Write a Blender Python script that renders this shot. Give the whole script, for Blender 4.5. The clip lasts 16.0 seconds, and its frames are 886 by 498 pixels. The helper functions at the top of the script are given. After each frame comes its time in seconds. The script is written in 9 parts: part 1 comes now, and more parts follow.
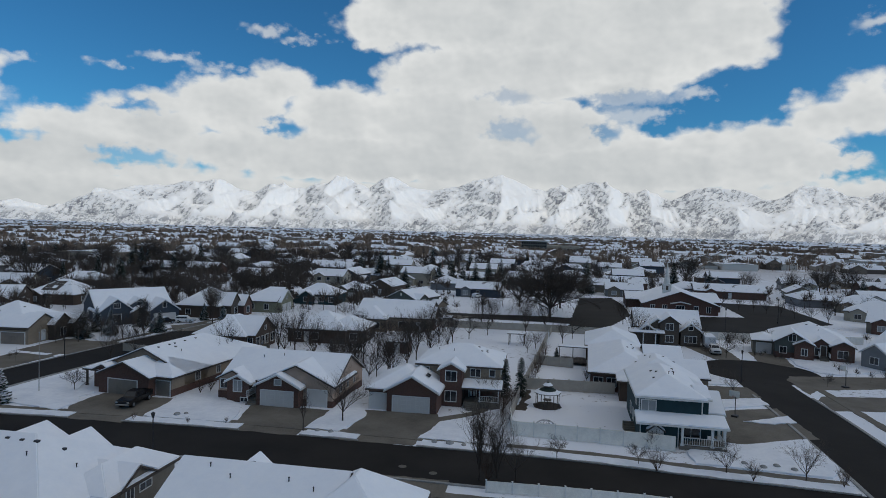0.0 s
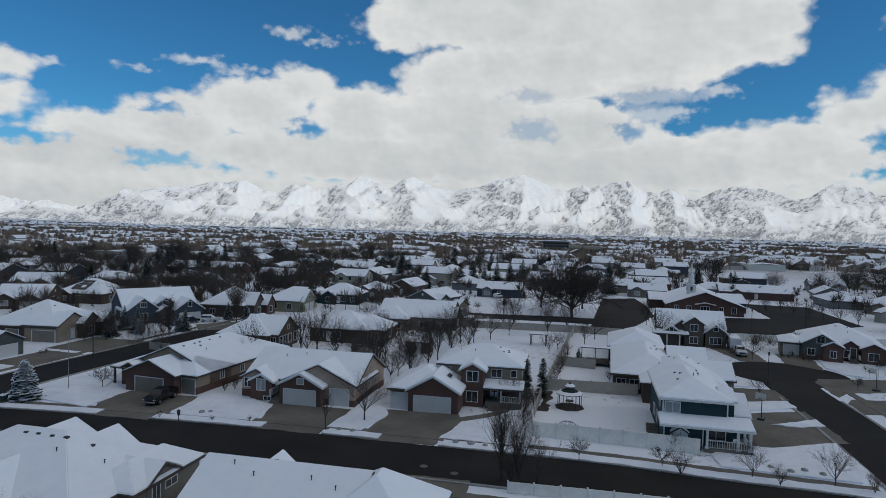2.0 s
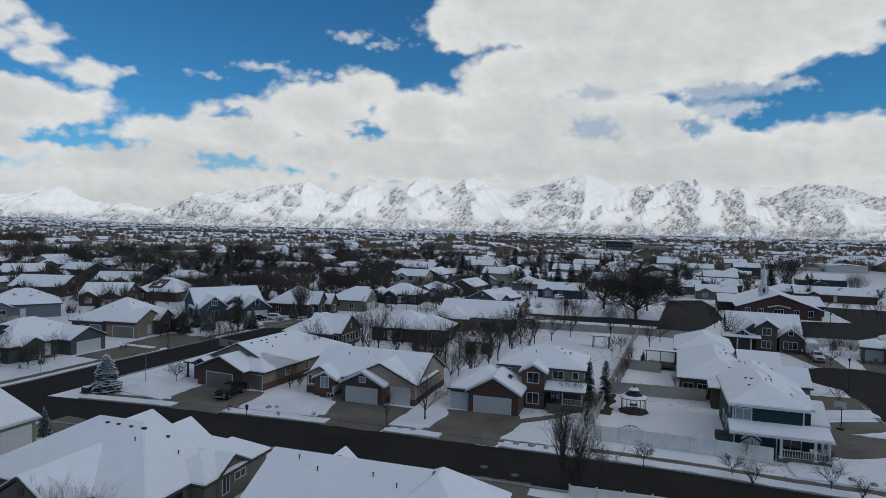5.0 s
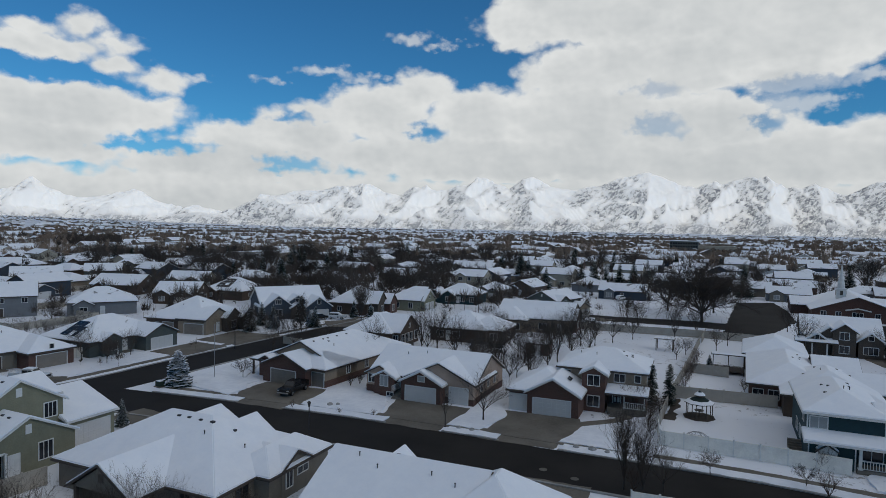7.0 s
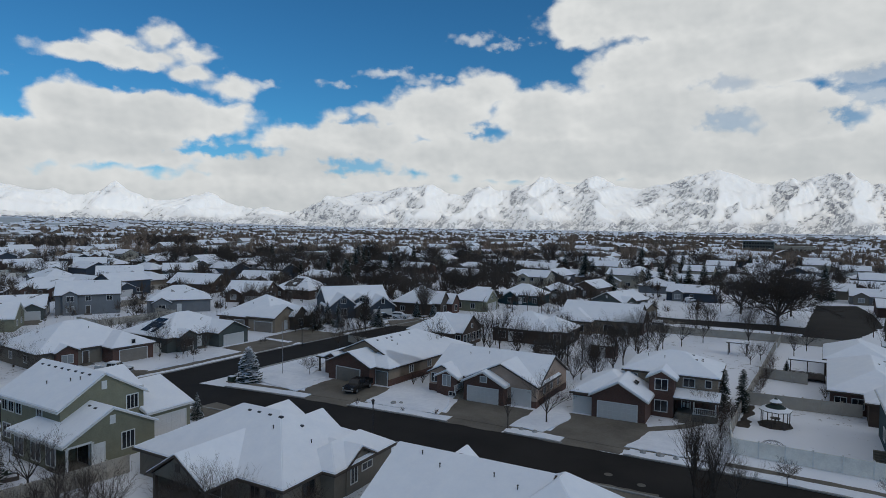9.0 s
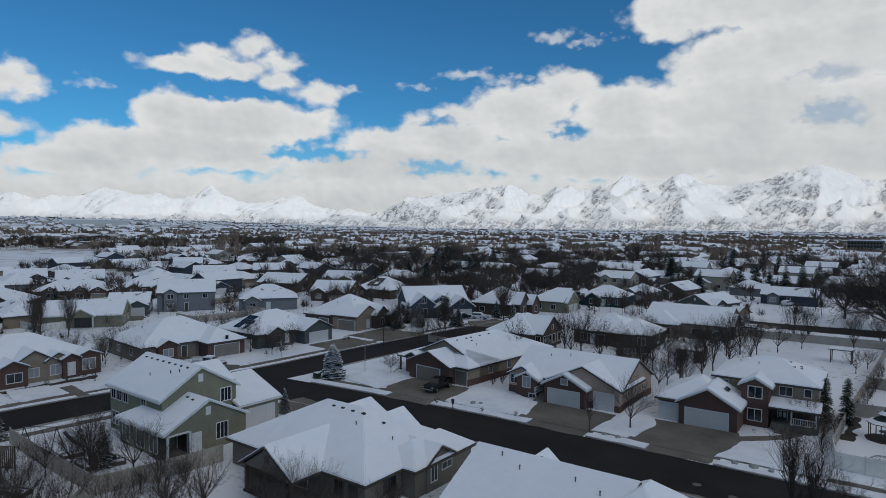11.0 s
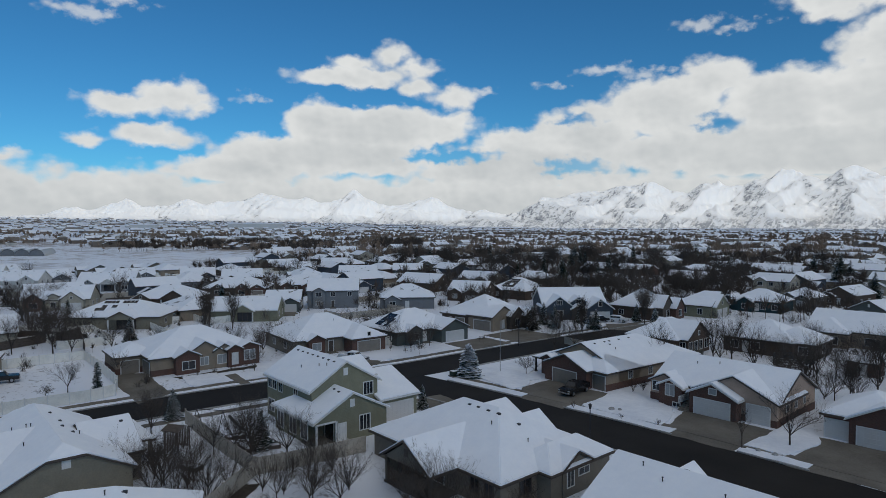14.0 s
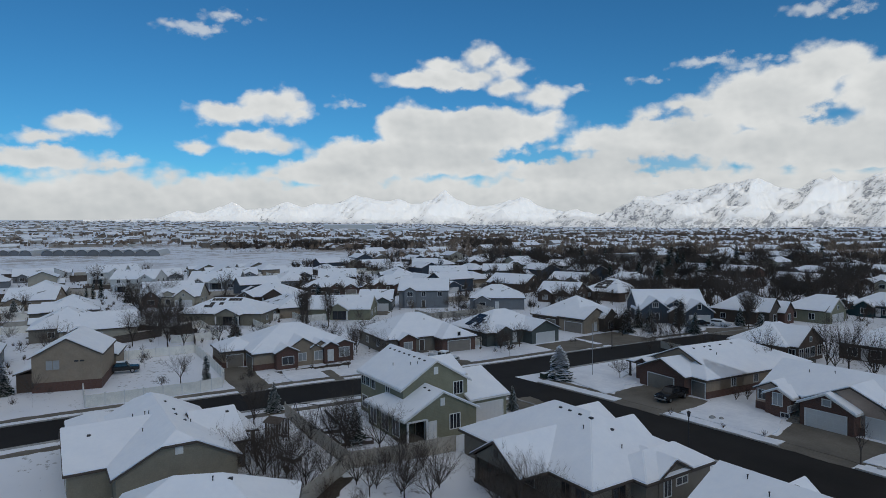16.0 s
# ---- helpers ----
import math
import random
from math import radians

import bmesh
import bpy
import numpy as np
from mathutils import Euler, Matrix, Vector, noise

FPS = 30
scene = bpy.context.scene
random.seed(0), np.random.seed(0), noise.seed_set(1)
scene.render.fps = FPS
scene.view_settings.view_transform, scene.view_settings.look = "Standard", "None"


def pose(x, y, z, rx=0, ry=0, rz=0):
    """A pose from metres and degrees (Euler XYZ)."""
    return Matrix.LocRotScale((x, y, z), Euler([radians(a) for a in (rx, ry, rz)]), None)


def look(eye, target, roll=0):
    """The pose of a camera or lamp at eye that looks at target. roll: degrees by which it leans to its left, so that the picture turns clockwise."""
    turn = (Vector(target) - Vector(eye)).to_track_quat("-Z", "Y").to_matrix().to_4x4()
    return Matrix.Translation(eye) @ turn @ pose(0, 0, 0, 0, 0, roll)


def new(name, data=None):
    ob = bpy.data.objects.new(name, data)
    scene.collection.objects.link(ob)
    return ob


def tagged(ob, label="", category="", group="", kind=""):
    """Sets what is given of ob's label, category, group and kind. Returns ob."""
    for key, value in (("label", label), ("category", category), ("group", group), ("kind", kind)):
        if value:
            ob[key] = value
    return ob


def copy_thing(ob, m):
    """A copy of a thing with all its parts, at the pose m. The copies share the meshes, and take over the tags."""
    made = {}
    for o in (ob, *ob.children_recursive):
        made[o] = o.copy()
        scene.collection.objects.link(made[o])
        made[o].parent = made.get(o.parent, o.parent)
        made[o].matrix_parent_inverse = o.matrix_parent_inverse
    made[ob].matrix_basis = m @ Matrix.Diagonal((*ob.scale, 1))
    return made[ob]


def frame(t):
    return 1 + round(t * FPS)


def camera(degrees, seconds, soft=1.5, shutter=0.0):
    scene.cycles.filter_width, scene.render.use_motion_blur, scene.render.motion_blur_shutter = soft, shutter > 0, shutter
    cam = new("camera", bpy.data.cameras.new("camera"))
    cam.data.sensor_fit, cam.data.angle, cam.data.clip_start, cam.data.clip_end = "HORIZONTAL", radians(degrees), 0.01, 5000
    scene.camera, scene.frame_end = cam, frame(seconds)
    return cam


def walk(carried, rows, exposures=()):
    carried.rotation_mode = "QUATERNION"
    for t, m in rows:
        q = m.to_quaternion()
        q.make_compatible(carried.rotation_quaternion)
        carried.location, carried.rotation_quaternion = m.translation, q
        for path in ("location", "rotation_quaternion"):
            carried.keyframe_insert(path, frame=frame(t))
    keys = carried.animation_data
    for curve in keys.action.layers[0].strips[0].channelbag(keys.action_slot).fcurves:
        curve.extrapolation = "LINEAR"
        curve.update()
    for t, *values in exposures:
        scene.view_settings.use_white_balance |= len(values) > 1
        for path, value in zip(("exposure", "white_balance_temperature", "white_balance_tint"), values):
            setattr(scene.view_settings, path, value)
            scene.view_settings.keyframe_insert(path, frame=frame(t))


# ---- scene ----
cam = camera(70.47, 16.0, soft=0.5)

# ---- camera: hovers 25 m up and turns to its left ----
TURN = [
        (0.0, 88.004, -1.513, 0.035),
        (0.5, 87.994, -1.496, 0.494),
        (1.0, 87.983, -1.476, 1.007),
        (1.5, 87.974, -1.458, 1.480),
        (2.0, 87.964, -1.439, 1.981),
        (2.5, 87.954, -1.420, 2.473),
        (3.0, 87.943, -1.398, 3.040),
        (3.5, 87.929, -1.368, 3.792),
        (4.0, 87.908, -1.323, 4.918),
        (6.5, 87.808, -1.049, 11.468),
        (7.0, 87.791, -0.993, 12.782),
        (7.5, 87.777, -0.940, 14.019),
        (8.0, 87.763, -0.881, 15.369),
        (8.5, 87.750, -0.819, 16.796),
        (9.0, 87.736, -0.746, 18.462),
        (11.5, 87.700, -0.334, 27.698),
        (12.0, 87.701, -0.243, 29.736),
        (12.5, 87.705, -0.156, 31.669),
        (13.0, 87.713, -0.062, 33.787),
        (13.5, 87.724, 0.028, 35.805),
        (14.0, 87.739, 0.125, 37.982),
        (14.5, 87.757, 0.215, 40.041),
        (15.0, 87.779, 0.307, 42.142),
        (15.5, 87.802, 0.391, 44.098),
        (16.0, 87.829, 0.479, 46.155),
]
walk(cam, [(t, pose(0, 0, 25, rx, ry, rz)) for t, rx, ry, rz in TURN])

# ---- node helper ----
def ramp_node(nt, stops):
    n = nt.nodes.new("ShaderNodeValToRGB")
    el = n.color_ramp.elements
    while len(el) < len(stops):
        el.new(0.5)
    for e, (p, c) in zip(el, stops):
        e.position = p
        e.color = (*c, 1) if len(c) == 3 else c
    return n


class Nodes:
    """Short hand for building node graphs."""

    def __init__(self, nt, clear=True):
        self.nt = nt
        if clear:
            nt.nodes.clear()

    def make(self, kind, **inputs):
        n = self.nt.nodes.new(kind)
        for k, v in inputs.items():
            self.put(n.inputs[k.replace("_", " ")], v)
        return n

    def put(self, socket, v):
        if isinstance(v, bpy.types.NodeSocket):
            self.nt.links.new(v, socket)
        else:
            socket.default_value = v

    def math(self, op, a, b=0.0, c=0.0, clamp=False):
        n = self.nt.nodes.new("ShaderNodeMath")
        n.operation, n.use_clamp = op, clamp
        for s, v in zip(n.inputs, (a, b, c)):
            self.put(s, v)
        return n.outputs[0]

    def mix(self, f, a, b, blend="MIX"):
        n = self.nt.nodes.new("ShaderNodeMix")
        n.data_type, n.blend_type = "RGBA", blend
        self.put(n.inputs["Factor"], f)
        self.put(n.inputs[6], a)
        self.put(n.inputs[7], b)
        return n.outputs[2]

    def step(self, v, lo, hi):
        n = self.nt.nodes.new("ShaderNodeMapRange")
        n.interpolation_type = "SMOOTHSTEP"
        self.put(n.inputs["Value"], v)
        self.put(n.inputs["From Min"], lo)
        self.put(n.inputs["From Max"], hi)
        return n.outputs["Result"]

    def noise(self, vec, scale, detail=4.0, rough=0.55, distortion=0.0, kind="FBM"):
        n = self.nt.nodes.new("ShaderNodeTexNoise")
        n.noise_type = kind
        self.put(n.inputs["Vector"], vec)
        n.inputs["Scale"].default_value = scale
        n.inputs["Detail"].default_value = detail
        n.inputs["Roughness"].default_value = rough
        n.inputs["Distortion"].default_value = distortion
        return n.outputs["Fac"]


def rgb(*c):
    return (c[0], c[1], c[2], 1.0)


# ---- sky: blue with banks of cumulus, hazy white down at the mountains ----
SUN_AZ, SUN_EL = 108.0, 36.0     # compass turn from +y to +x, height
world = bpy.data.worlds.new("sky")
scene.world = world
world.use_nodes = True
N = Nodes(world.node_tree)
geo = N.make("ShaderNodeTexCoord")
ray = geo.outputs["Generated"]
sep = N.make("ShaderNodeSeparateXYZ", Vector=ray)
dx, dy, dz = sep.outputs
AZ = N.math("MULTIPLY", N.math("ARCTAN2", dx, dy), 180 / math.pi)
EL = N.math("MULTIPLY", N.math("ARCSINE", dz), 180 / math.pi)
flat = N.make("ShaderNodeCombineXYZ", X=AZ, Y=N.math("MULTIPLY", EL, 1.35), Z=4.7).outputs[0]


def vec(op, a, b, c=(0, 0, 0)):
    v = N.nt.nodes.new("ShaderNodeVectorMath")
    v.operation = op
    for sck, val in zip(v.inputs, (a, b, c)):
        N.put(sck, val)
    return v


def cells(where, scale):
    v = N.nt.nodes.new("ShaderNodeTexVoronoi")
    v.voronoi_dimensions, v.feature = "2D", "SMOOTH_F1"
    N.put(v.inputs["Vector"], where)
    v.inputs["Scale"].default_value, v.inputs["Smoothness"].default_value, v.inputs["Detail"].default_value = scale, 0.35, 0.0
    return v.outputs["Distance"]


# the sky's degrees, pushed about by slow and quick eddies
drift = N.make("ShaderNodeTexNoise", Vector=flat, Scale=0.22, Detail=2.0)
eddy = N.make("ShaderNodeTexNoise", Vector=flat, Scale=0.85, Detail=5.0, Roughness=0.6)
plane = N.make("ShaderNodeCombineXYZ", X=AZ, Y=EL).outputs[0]
plane = vec("MULTIPLY_ADD", vec("SUBTRACT", drift.outputs["Color"], (0.5, 0.5, 0.5)).outputs[0], (2.6, 1.5, 0), plane).outputs[0]
plane = vec("MULTIPLY_ADD", vec("SUBTRACT", eddy.outputs["Color"], (0.5, 0.5, 0.5)).outputs[0], (1.7, 1.1, 0), plane).outputs[0]
flat_xyz = N.make("ShaderNodeSeparateXYZ", Vector=plane)
plane = N.make("ShaderNodeCombineXYZ", X=flat_xyz.outputs[0], Y=flat_xyz.outputs[1]).outputs[0]

# heaps of cloud: middle azimuth, elevation, half width, half height
UPPER_BANK = [(3, 19.5, 11, 4.6), (14, 19.5, 14, 5.2), (22, 16.8, 6.2, 2.9), (-5.5, 17.4, 4.6, 2.0), (6, 13.8, 10, 3), (16, 15, 9, 3.0), (24.3, 14.8, 3.4, 1.3), (15.5, 12.3, 5.0, 1.5),
              (0, 13.4, 6.5, 2.6), (10, 27, 28, 8)]
MAIN_BANK = [(-31.5, 6.3, 5, 2.2), (-25, 8.0, 4.6, 2.5), (-18.5, 9.8, 5, 2.6), (-15, 11.8, 2.8, 1.9), (-9, 9.4, 6, 3.0), (0, 9, 9, 4), (9, 8.4, 8, 3.2), (17, 6.0, 8, 2.4),
             (22.5, 7.3, 3.2, 1.8), (-6, 6.0, 20, 2.4), (14, 5.4, 16, 2.2), (27.2, 6.4, 4.6, 2.8), (30.5, 5.6, 3.6, 1.8), (37, 3.2, 6, 1.0), (30.6, 9, 2.6, 2.2), (33.8, 10.0, 3.0, 2.3), (39, 9.5, 5, 3.5), (50, 11, 7, 4), (62, 8, 9, 4)]
LEFT_HEAPS = [(-46.5, 13.0, 5.2, 1.0), (-42.8, 14.9, 1.5, 0.9), (-45.6, 14.0, 2.1, 0.8), (-40.4, 13.7, 1.9, 0.9), (-40.2, 12.1, 1.8, 0.7), (-37, 11.3, 2.2, 1.0),
              (-48.6, 8.8, 4.0, 2.0), (-43.5, 8.5, 8.5, 2.3), (-37, 9.1, 2.4, 0.9), (-48, 6.2, 10, 2.0), (-56, 4.8, 7, 1.4), (-31, 5.2, 11, 2.0)]
FAR_HEAPS = [(-64.6, 9.6, 3.3, 0.9), (-61, 10.5, 2.9, 1.3), (-58.8, 9.7, 1.6, 0.8), (-62.8, 7.4, 3.4, 0.9), (-67.6, 6.8, 1.3, 0.45), (-76, 8.1, 2.5, 0.85), (-78.6, 7.1, 2.3, 0.5),
             (-78.5, 5.4, 4.4, 0.9), (-74, 5.1, 2.4, 0.5), (-88, 9.2, 5, 1.5), (-97, 7, 7, 2), (-112, 10, 9, 4), (-135, 12, 12, 6)]
WISPS = [(-23.6, 13.2, 1.9, 0.34), (-20.2, 12.8, 1.7, 0.36), (-15.8, 16.4, 1.6, 0.42), (-13, 15.9, 1.4, 0.2), (-67.8, 16.5, 2.0, 0.5), (34.2, 15.9, 1.3, 0.5), (-55.0, 10.9, 0.7, 0.25),
         (-28.6, 12.4, 0.7, 0.15), (-64.5, 17.4, 1.5, 0.25), (-34.5, 12.0, 0.8, 0.3), (15.6, 10.2, 3.4, 1.1), (20.6, 11.7, 2.4, 0.6)]
# gaps that show blue: the same, and how clear they are
GAPS = [(-14.4, 8.3, 1.3, 0.7, 0.9), (-25.8, 9.2, 1.2, 0.4, 0.9), (-26.2, 5.0, 2.6, 0.6, 0.75), (5.9, 8.6, 1.9, 0.9, 0.42), (5.8, 11.8, 2.0, 0.6, 0.35), (14.3, 8.7, 1.2, 0.7, 0.75),
        (17, 11.2, 4.2, 0.8, 0.5), (34.2, 6.7, 1.8, 0.8, 1.0), (34.0, 4.6, 2.2, 0.4, 1.0), (-37.5, 6.2, 3.6, 0.6, 0.95), (-44.6, 11.3, 2.6, 0.7, 0.9), (-66, 5.0, 3.0, 0.4, 0.8)]


def heap(a, e, wa, we):
    """Degrees outside (+) or inside (-) one rounded heap."""
    r = math.sqrt(wa * we)
    q = vec("MULTIPLY_ADD", plane, (1 / wa, 1 / we, 0), (-a / wa, -e / we, 0))
    return N.math("MULTIPLY_ADD", vec("LENGTH", q.outputs[0], (0, 0, 0)).outputs["Value"], r, -r)


edge = N.math("MULTIPLY_ADD", flat_xyz.outputs[1], 0.8, -3.7)          # haze bank on the horizon
for row in UPPER_BANK + MAIN_BANK + LEFT_HEAPS + FAR_HEAPS:
    edge = N.math("SMOOTH_MIN", edge, heap(*row), 0.5)
edge = N.math("SMOOTH_MIN", edge, N.math("MULTIPLY_ADD", flat_xyz.outputs[1], -0.3, 11.0), 1.0)   # thick cover overhead
big, small = cells(flat, 0.42), cells(flat, 1.15)
rag = N.math("ADD", N.math("MULTIPLY_ADD", eddy.outputs[0], 2.6, -1.3), N.math("MULTIPLY_ADD", small, 1.1, -0.45))
wisp = 9.0
for row in WISPS:
    wisp = N.math("SMOOTH_MIN", wisp, heap(*row), 0.3)
edge = N.math("ADD", edge, N.math("ADD", N.math("MULTIPLY_ADD", big, 1.0, -0.45), N.math("MULTIPLY_ADD", small, 0.42, -0.19)))
mask = N.step(N.math("MULTIPLY", edge, -1.0), -0.42, 0.75)
veil = N.math("MULTIPLY", N.step(N.math("SUBTRACT", N.math("MULTIPLY", rag, -0.8), wisp), -0.55, 0.75), 0.62)
mask = N.math("MAXIMUM", mask, veil)
for a, e, wa, we, k in GAPS:
    clear = N.step(N.math("SUBTRACT", N.math("MULTIPLY", rag, 0.8), heap(a, e, wa, we)), -0.6, 0.75)
    mask = N.math("MULTIPLY", mask, N.math("MULTIPLY_ADD", clear, -float(k), 1.0))
depth = N.step(N.math("MULTIPLY", edge, -1.0), 0.0, 3.2)
billow = N.noise(flat, 0.30, 4, 0.5, 0.3)
lofty = vec("ADD", flat, (0.35, 0.5, 0)).outputs[0]
puff = N.math("MULTIPLY", N.math("SUBTRACT", N.math("ADD", cells(lofty, 0.42), N.math("MULTIPLY", cells(lofty, 1.15), 0.6)), N.math("ADD", big, N.math("MULTIPLY", small, 0.6))), -0.14)
shade = N.math("ADD", N.math("MULTIPLY", depth, 0.42), N.math("MULTIPLY", N.math("SUBTRACT", billow, 0.5), 0.95))
shade = N.math("ADD", shade, N.math("SUBTRACT", N.math("MULTIPLY", N.math("SUBTRACT", 1.0, N.step(EL, 3.5, 9.0)), 0.22), puff))
cloudcol = N.mix(N.math("ADD", shade, 0.14, clamp=True), rgb(0.74, 0.755, 0.75), rgb(0.50, 0.53, 0.545))
cloudcol = N.mix(N.step(EL, 20.0, 45.0), cloudcol, rgb(0.318, 0.338, 0.368))
sky = N.make("ShaderNodeTexSky")
sky.sky_type, sky.sun_disc = "NISHITA", False
sky.sun_elevation, sky.sun_rotation = radians(SUN_EL), radians(SUN_AZ)
sky.altitude, sky.air_density, sky.dust_density, sky.ozone_density = 1300, 1.0, 0.3, 2.0
blue = N.mix(1.0, sky.outputs[0], rgb(0.0205, 0.0605, 0.083), "MULTIPLY")
bg = N.make("ShaderNodeBackground", Color=N.mix(mask, blue, cloudcol), Strength=1.0)
out = N.make("ShaderNodeOutputWorld", Surface=bg.outputs[0])

sun = bpy.data.lights.new("sun", "SUN")
sun.energy, sun.angle, sun.color = 0.45, radians(30), (1.0, 0.96, 0.91)
sun_ob = new("sun", sun)
a, e = radians(SUN_AZ), radians(SUN_EL)
sun_ob.matrix_world = look((0, 0, 200), (-math.sin(a) * math.cos(e), -math.cos(a) * math.cos(e), 200 - math.sin(e)))


# ---- materials ----
def material(name, dark, light, scale, rough=0.8, bump=0.2, fine=8.0, metal=0.0, spec=0.3, each=0.0, stretch=(1, 1, 1)):
    """A surface with coarse stains and fine grain, in metres. each: how far single things differ."""
    m = bpy.data.materials.new(name)
    m.use_nodes = True
    n = Nodes(m.node_tree)
    pos = n.make("ShaderNodeTexCoord").outputs["Object"]
    mp = n.make("ShaderNodeMapping", Vector=pos, Scale=stretch).outputs[0]
    coarse = n.noise(mp, scale, 5, 0.6)
    grain = n.noise(mp, scale * fine, 4, 0.6)
    f = n.math("ADD", n.math("MULTIPLY", coarse, 0.65), n.math("MULTIPLY", grain, 0.35))
    r = ramp_node(n.nt, [(0.32, dark), (0.68, light)])
    n.put(r.inputs[0], f)
    col = r.outputs[0]
    if each:
        rnd = n.make("ShaderNodeObjectInfo").outputs["Random"]
        k = n.math("ADD", 1.0 - each, n.math("MULTIPLY", rnd, 2 * each))
        cmb = n.make("ShaderNodeCombineXYZ", X=k, Y=k, Z=k).outputs[0]
        col = n.mix(1.0, col, cmb, "MULTIPLY")
    b = n.make("ShaderNodeBump", Strength=bump, Distance=0.03, Height=f)
    p = n.make("ShaderNodeBsdfPrincipled", Base_Color=col, Roughness=rough, Metallic=metal, Normal=b.outputs[0])
    p.inputs["Specular IOR Level"].default_value = spec
    n.make("ShaderNodeOutputMaterial", Surface=p.outputs[0])
    return m


def tone(c, k):
    return tuple(min(1.0, v * k) for v in c)


def plain(name, c, scale=2.0, rough=0.7, bump=0.1, vary=0.14, **kw):
    return material(name, tone(c, 1 - vary), tone(c, 1 + vary), scale, rough, bump, **kw)


def siding(name, c, pitch=0.18):
    """Lapped boards: a shadow line every pitch metres up the wall."""
    m = plain(name, c, 0.8, 0.75, 0.05)
    n = Nodes(m.node_tree, False)
    p = next(x for x in n.nt.nodes if x.type == "BSDF_PRINCIPLED")
    b = next(x for x in n.nt.nodes if x.type == "BUMP")
    z = n.make("ShaderNodeSeparateXYZ", Vector=n.make("ShaderNodeTexCoord").outputs["Object"]).outputs[2]
    saw = n.math("FRACT", n.math("DIVIDE", z, pitch))
    b2 = n.make("ShaderNodeBump", Strength=0.6, Distance=0.02, Height=saw, Normal=b.outputs[0])
    n.put(p.inputs["Normal"], b2.outputs[0])
    return m


def brick(name, c1, c2, mortar):
    m = bpy.data.materials.new(name)
    m.use_nodes = True
    n = Nodes(m.node_tree)
    sp = n.make("ShaderNodeSeparateXYZ", Vector=n.make("ShaderNodeTexCoord").outputs["Object"])
    uv = n.make("ShaderNodeCombineXYZ", X=n.math("ADD", sp.outputs[0], sp.outputs[1]), Y=sp.outputs[2]).outputs[0]
    t = n.make("ShaderNodeTexBrick", Vector=uv, Color1=rgb(*c1), Color2=rgb(*c2), Mortar=rgb(*mortar), Scale=1.0)
    t.inputs["Mortar Size"].default_value = 0.01
    t.inputs["Brick Width"].default_value = 0.21
    t.inputs["Row Height"].default_value = 0.075
    big = n.noise(uv, 0.9, 4, 0.6)
    col = n.mix(n.math("MULTIPLY", big, 0.5), t.outputs[0], rgb(*tone(c1, 0.55)))
    b = n.make("ShaderNodeBump", Strength=0.4, Distance=0.01, Height=t.outputs["Fac"])
    b.invert = True
    p = n.make("ShaderNodeBsdfPrincipled", Base_Color=col, Roughness=0.85, Normal=b.outputs[0])
    n.make("ShaderNodeOutputMaterial", Surface=p.outputs[0])
    return m


SNOW = material("snow", (0.68, 0.71, 0.77), (0.88, 0.90, 0.935), 0.3, 0.6, 0.25, 6.0, spec=0.2)
ROOF_SNOW = material("roof snow", (0.80, 0.83, 0.88), (0.88, 0.90, 0.93), 0.5, 0.6, 0.12, 5.0, spec=0.2)
WORN_SNOW = material("roof snow, thin in places", (0.80, 0.83, 0.88), (0.88, 0.90, 0.93), 0.5, 0.6, 0.12, 5.0, spec=0.2)
n = Nodes(WORN_SNOW.node_tree, False)
p = next(x for x in n.nt.nodes if x.type == "BSDF_PRINCIPLED")
where = n.make("ShaderNodeTexCoord").outputs["Object"]
lot = n.make("ShaderNodeObjectInfo").outputs["Random"]
thin = n.math("ADD", n.math("MULTIPLY", n.noise(where, 0.33, 6, 0.62, 0.4), 0.8), n.math("MULTIPLY", lot, 0.16))
full = p.inputs["Base Color"].links[0].from_socket
n.put(p.inputs["Base Color"], n.mix(n.math("MULTIPLY", n.step(thin, 0.615, 0.66), 0.8), full, rgb(0.075, 0.07, 0.066)))
ASPHALT = material("damp asphalt", (0.0125, 0.0112, 0.0103), (0.029, 0.0258, 0.0235), 0.12, 0.8, 0.15, 60.0, spec=0.12)
CONCRETE = material("damp concrete", (0.105, 0.094, 0.078), (0.205, 0.187, 0.158), 0.22, 0.8, 0.15, 20.0, spec=0.15)
KERB = material("kerb concrete", (0.2, 0.2, 0.19), (0.38, 0.38, 0.37), 0.6, 0.85, 0.2, 10.0)
SHINGLE = material("dark shingles", (0.03, 0.028, 0.027), (0.07, 0.066, 0.062), 1.2, 0.9, 0.4, 12.0)
TRIM = plain("white trim", (0.62, 0.62, 0.60), 1.5, 0.5)
FASCIA = plain("brown fascia", (0.075, 0.06, 0.05), 1.5, 0.6)
VINYL = plain("pale vinyl", (0.74, 0.72, 0.66), 1.0, 0.45)
TANVINYL = plain("tan vinyl", (0.38, 0.35, 0.30), 1.0, 0.5)
GREYVINYL = plain("grey vinyl", (0.42, 0.43, 0.43), 1.0, 0.5)
DOORWHITE = plain("white garage door", (0.56, 0.55, 0.53), 1.0, 0.5, 0.02, 0.05)
DOORTAN = plain("taupe garage door", (0.21, 0.185, 0.155), 1.0, 0.5)
GLASS = material("dark window glass", (0.012, 0.014, 0.017), (0.03, 0.033, 0.038), 0.8, 0.08, 0.0, spec=0.6)
BLIND = plain("window with pale blinds", (0.30, 0.31, 0.31), 1.0, 0.25, spec=0.5)
METAL = plain("dark metal", (0.05, 0.05, 0.055), 3.0, 0.45, metal=0.6)
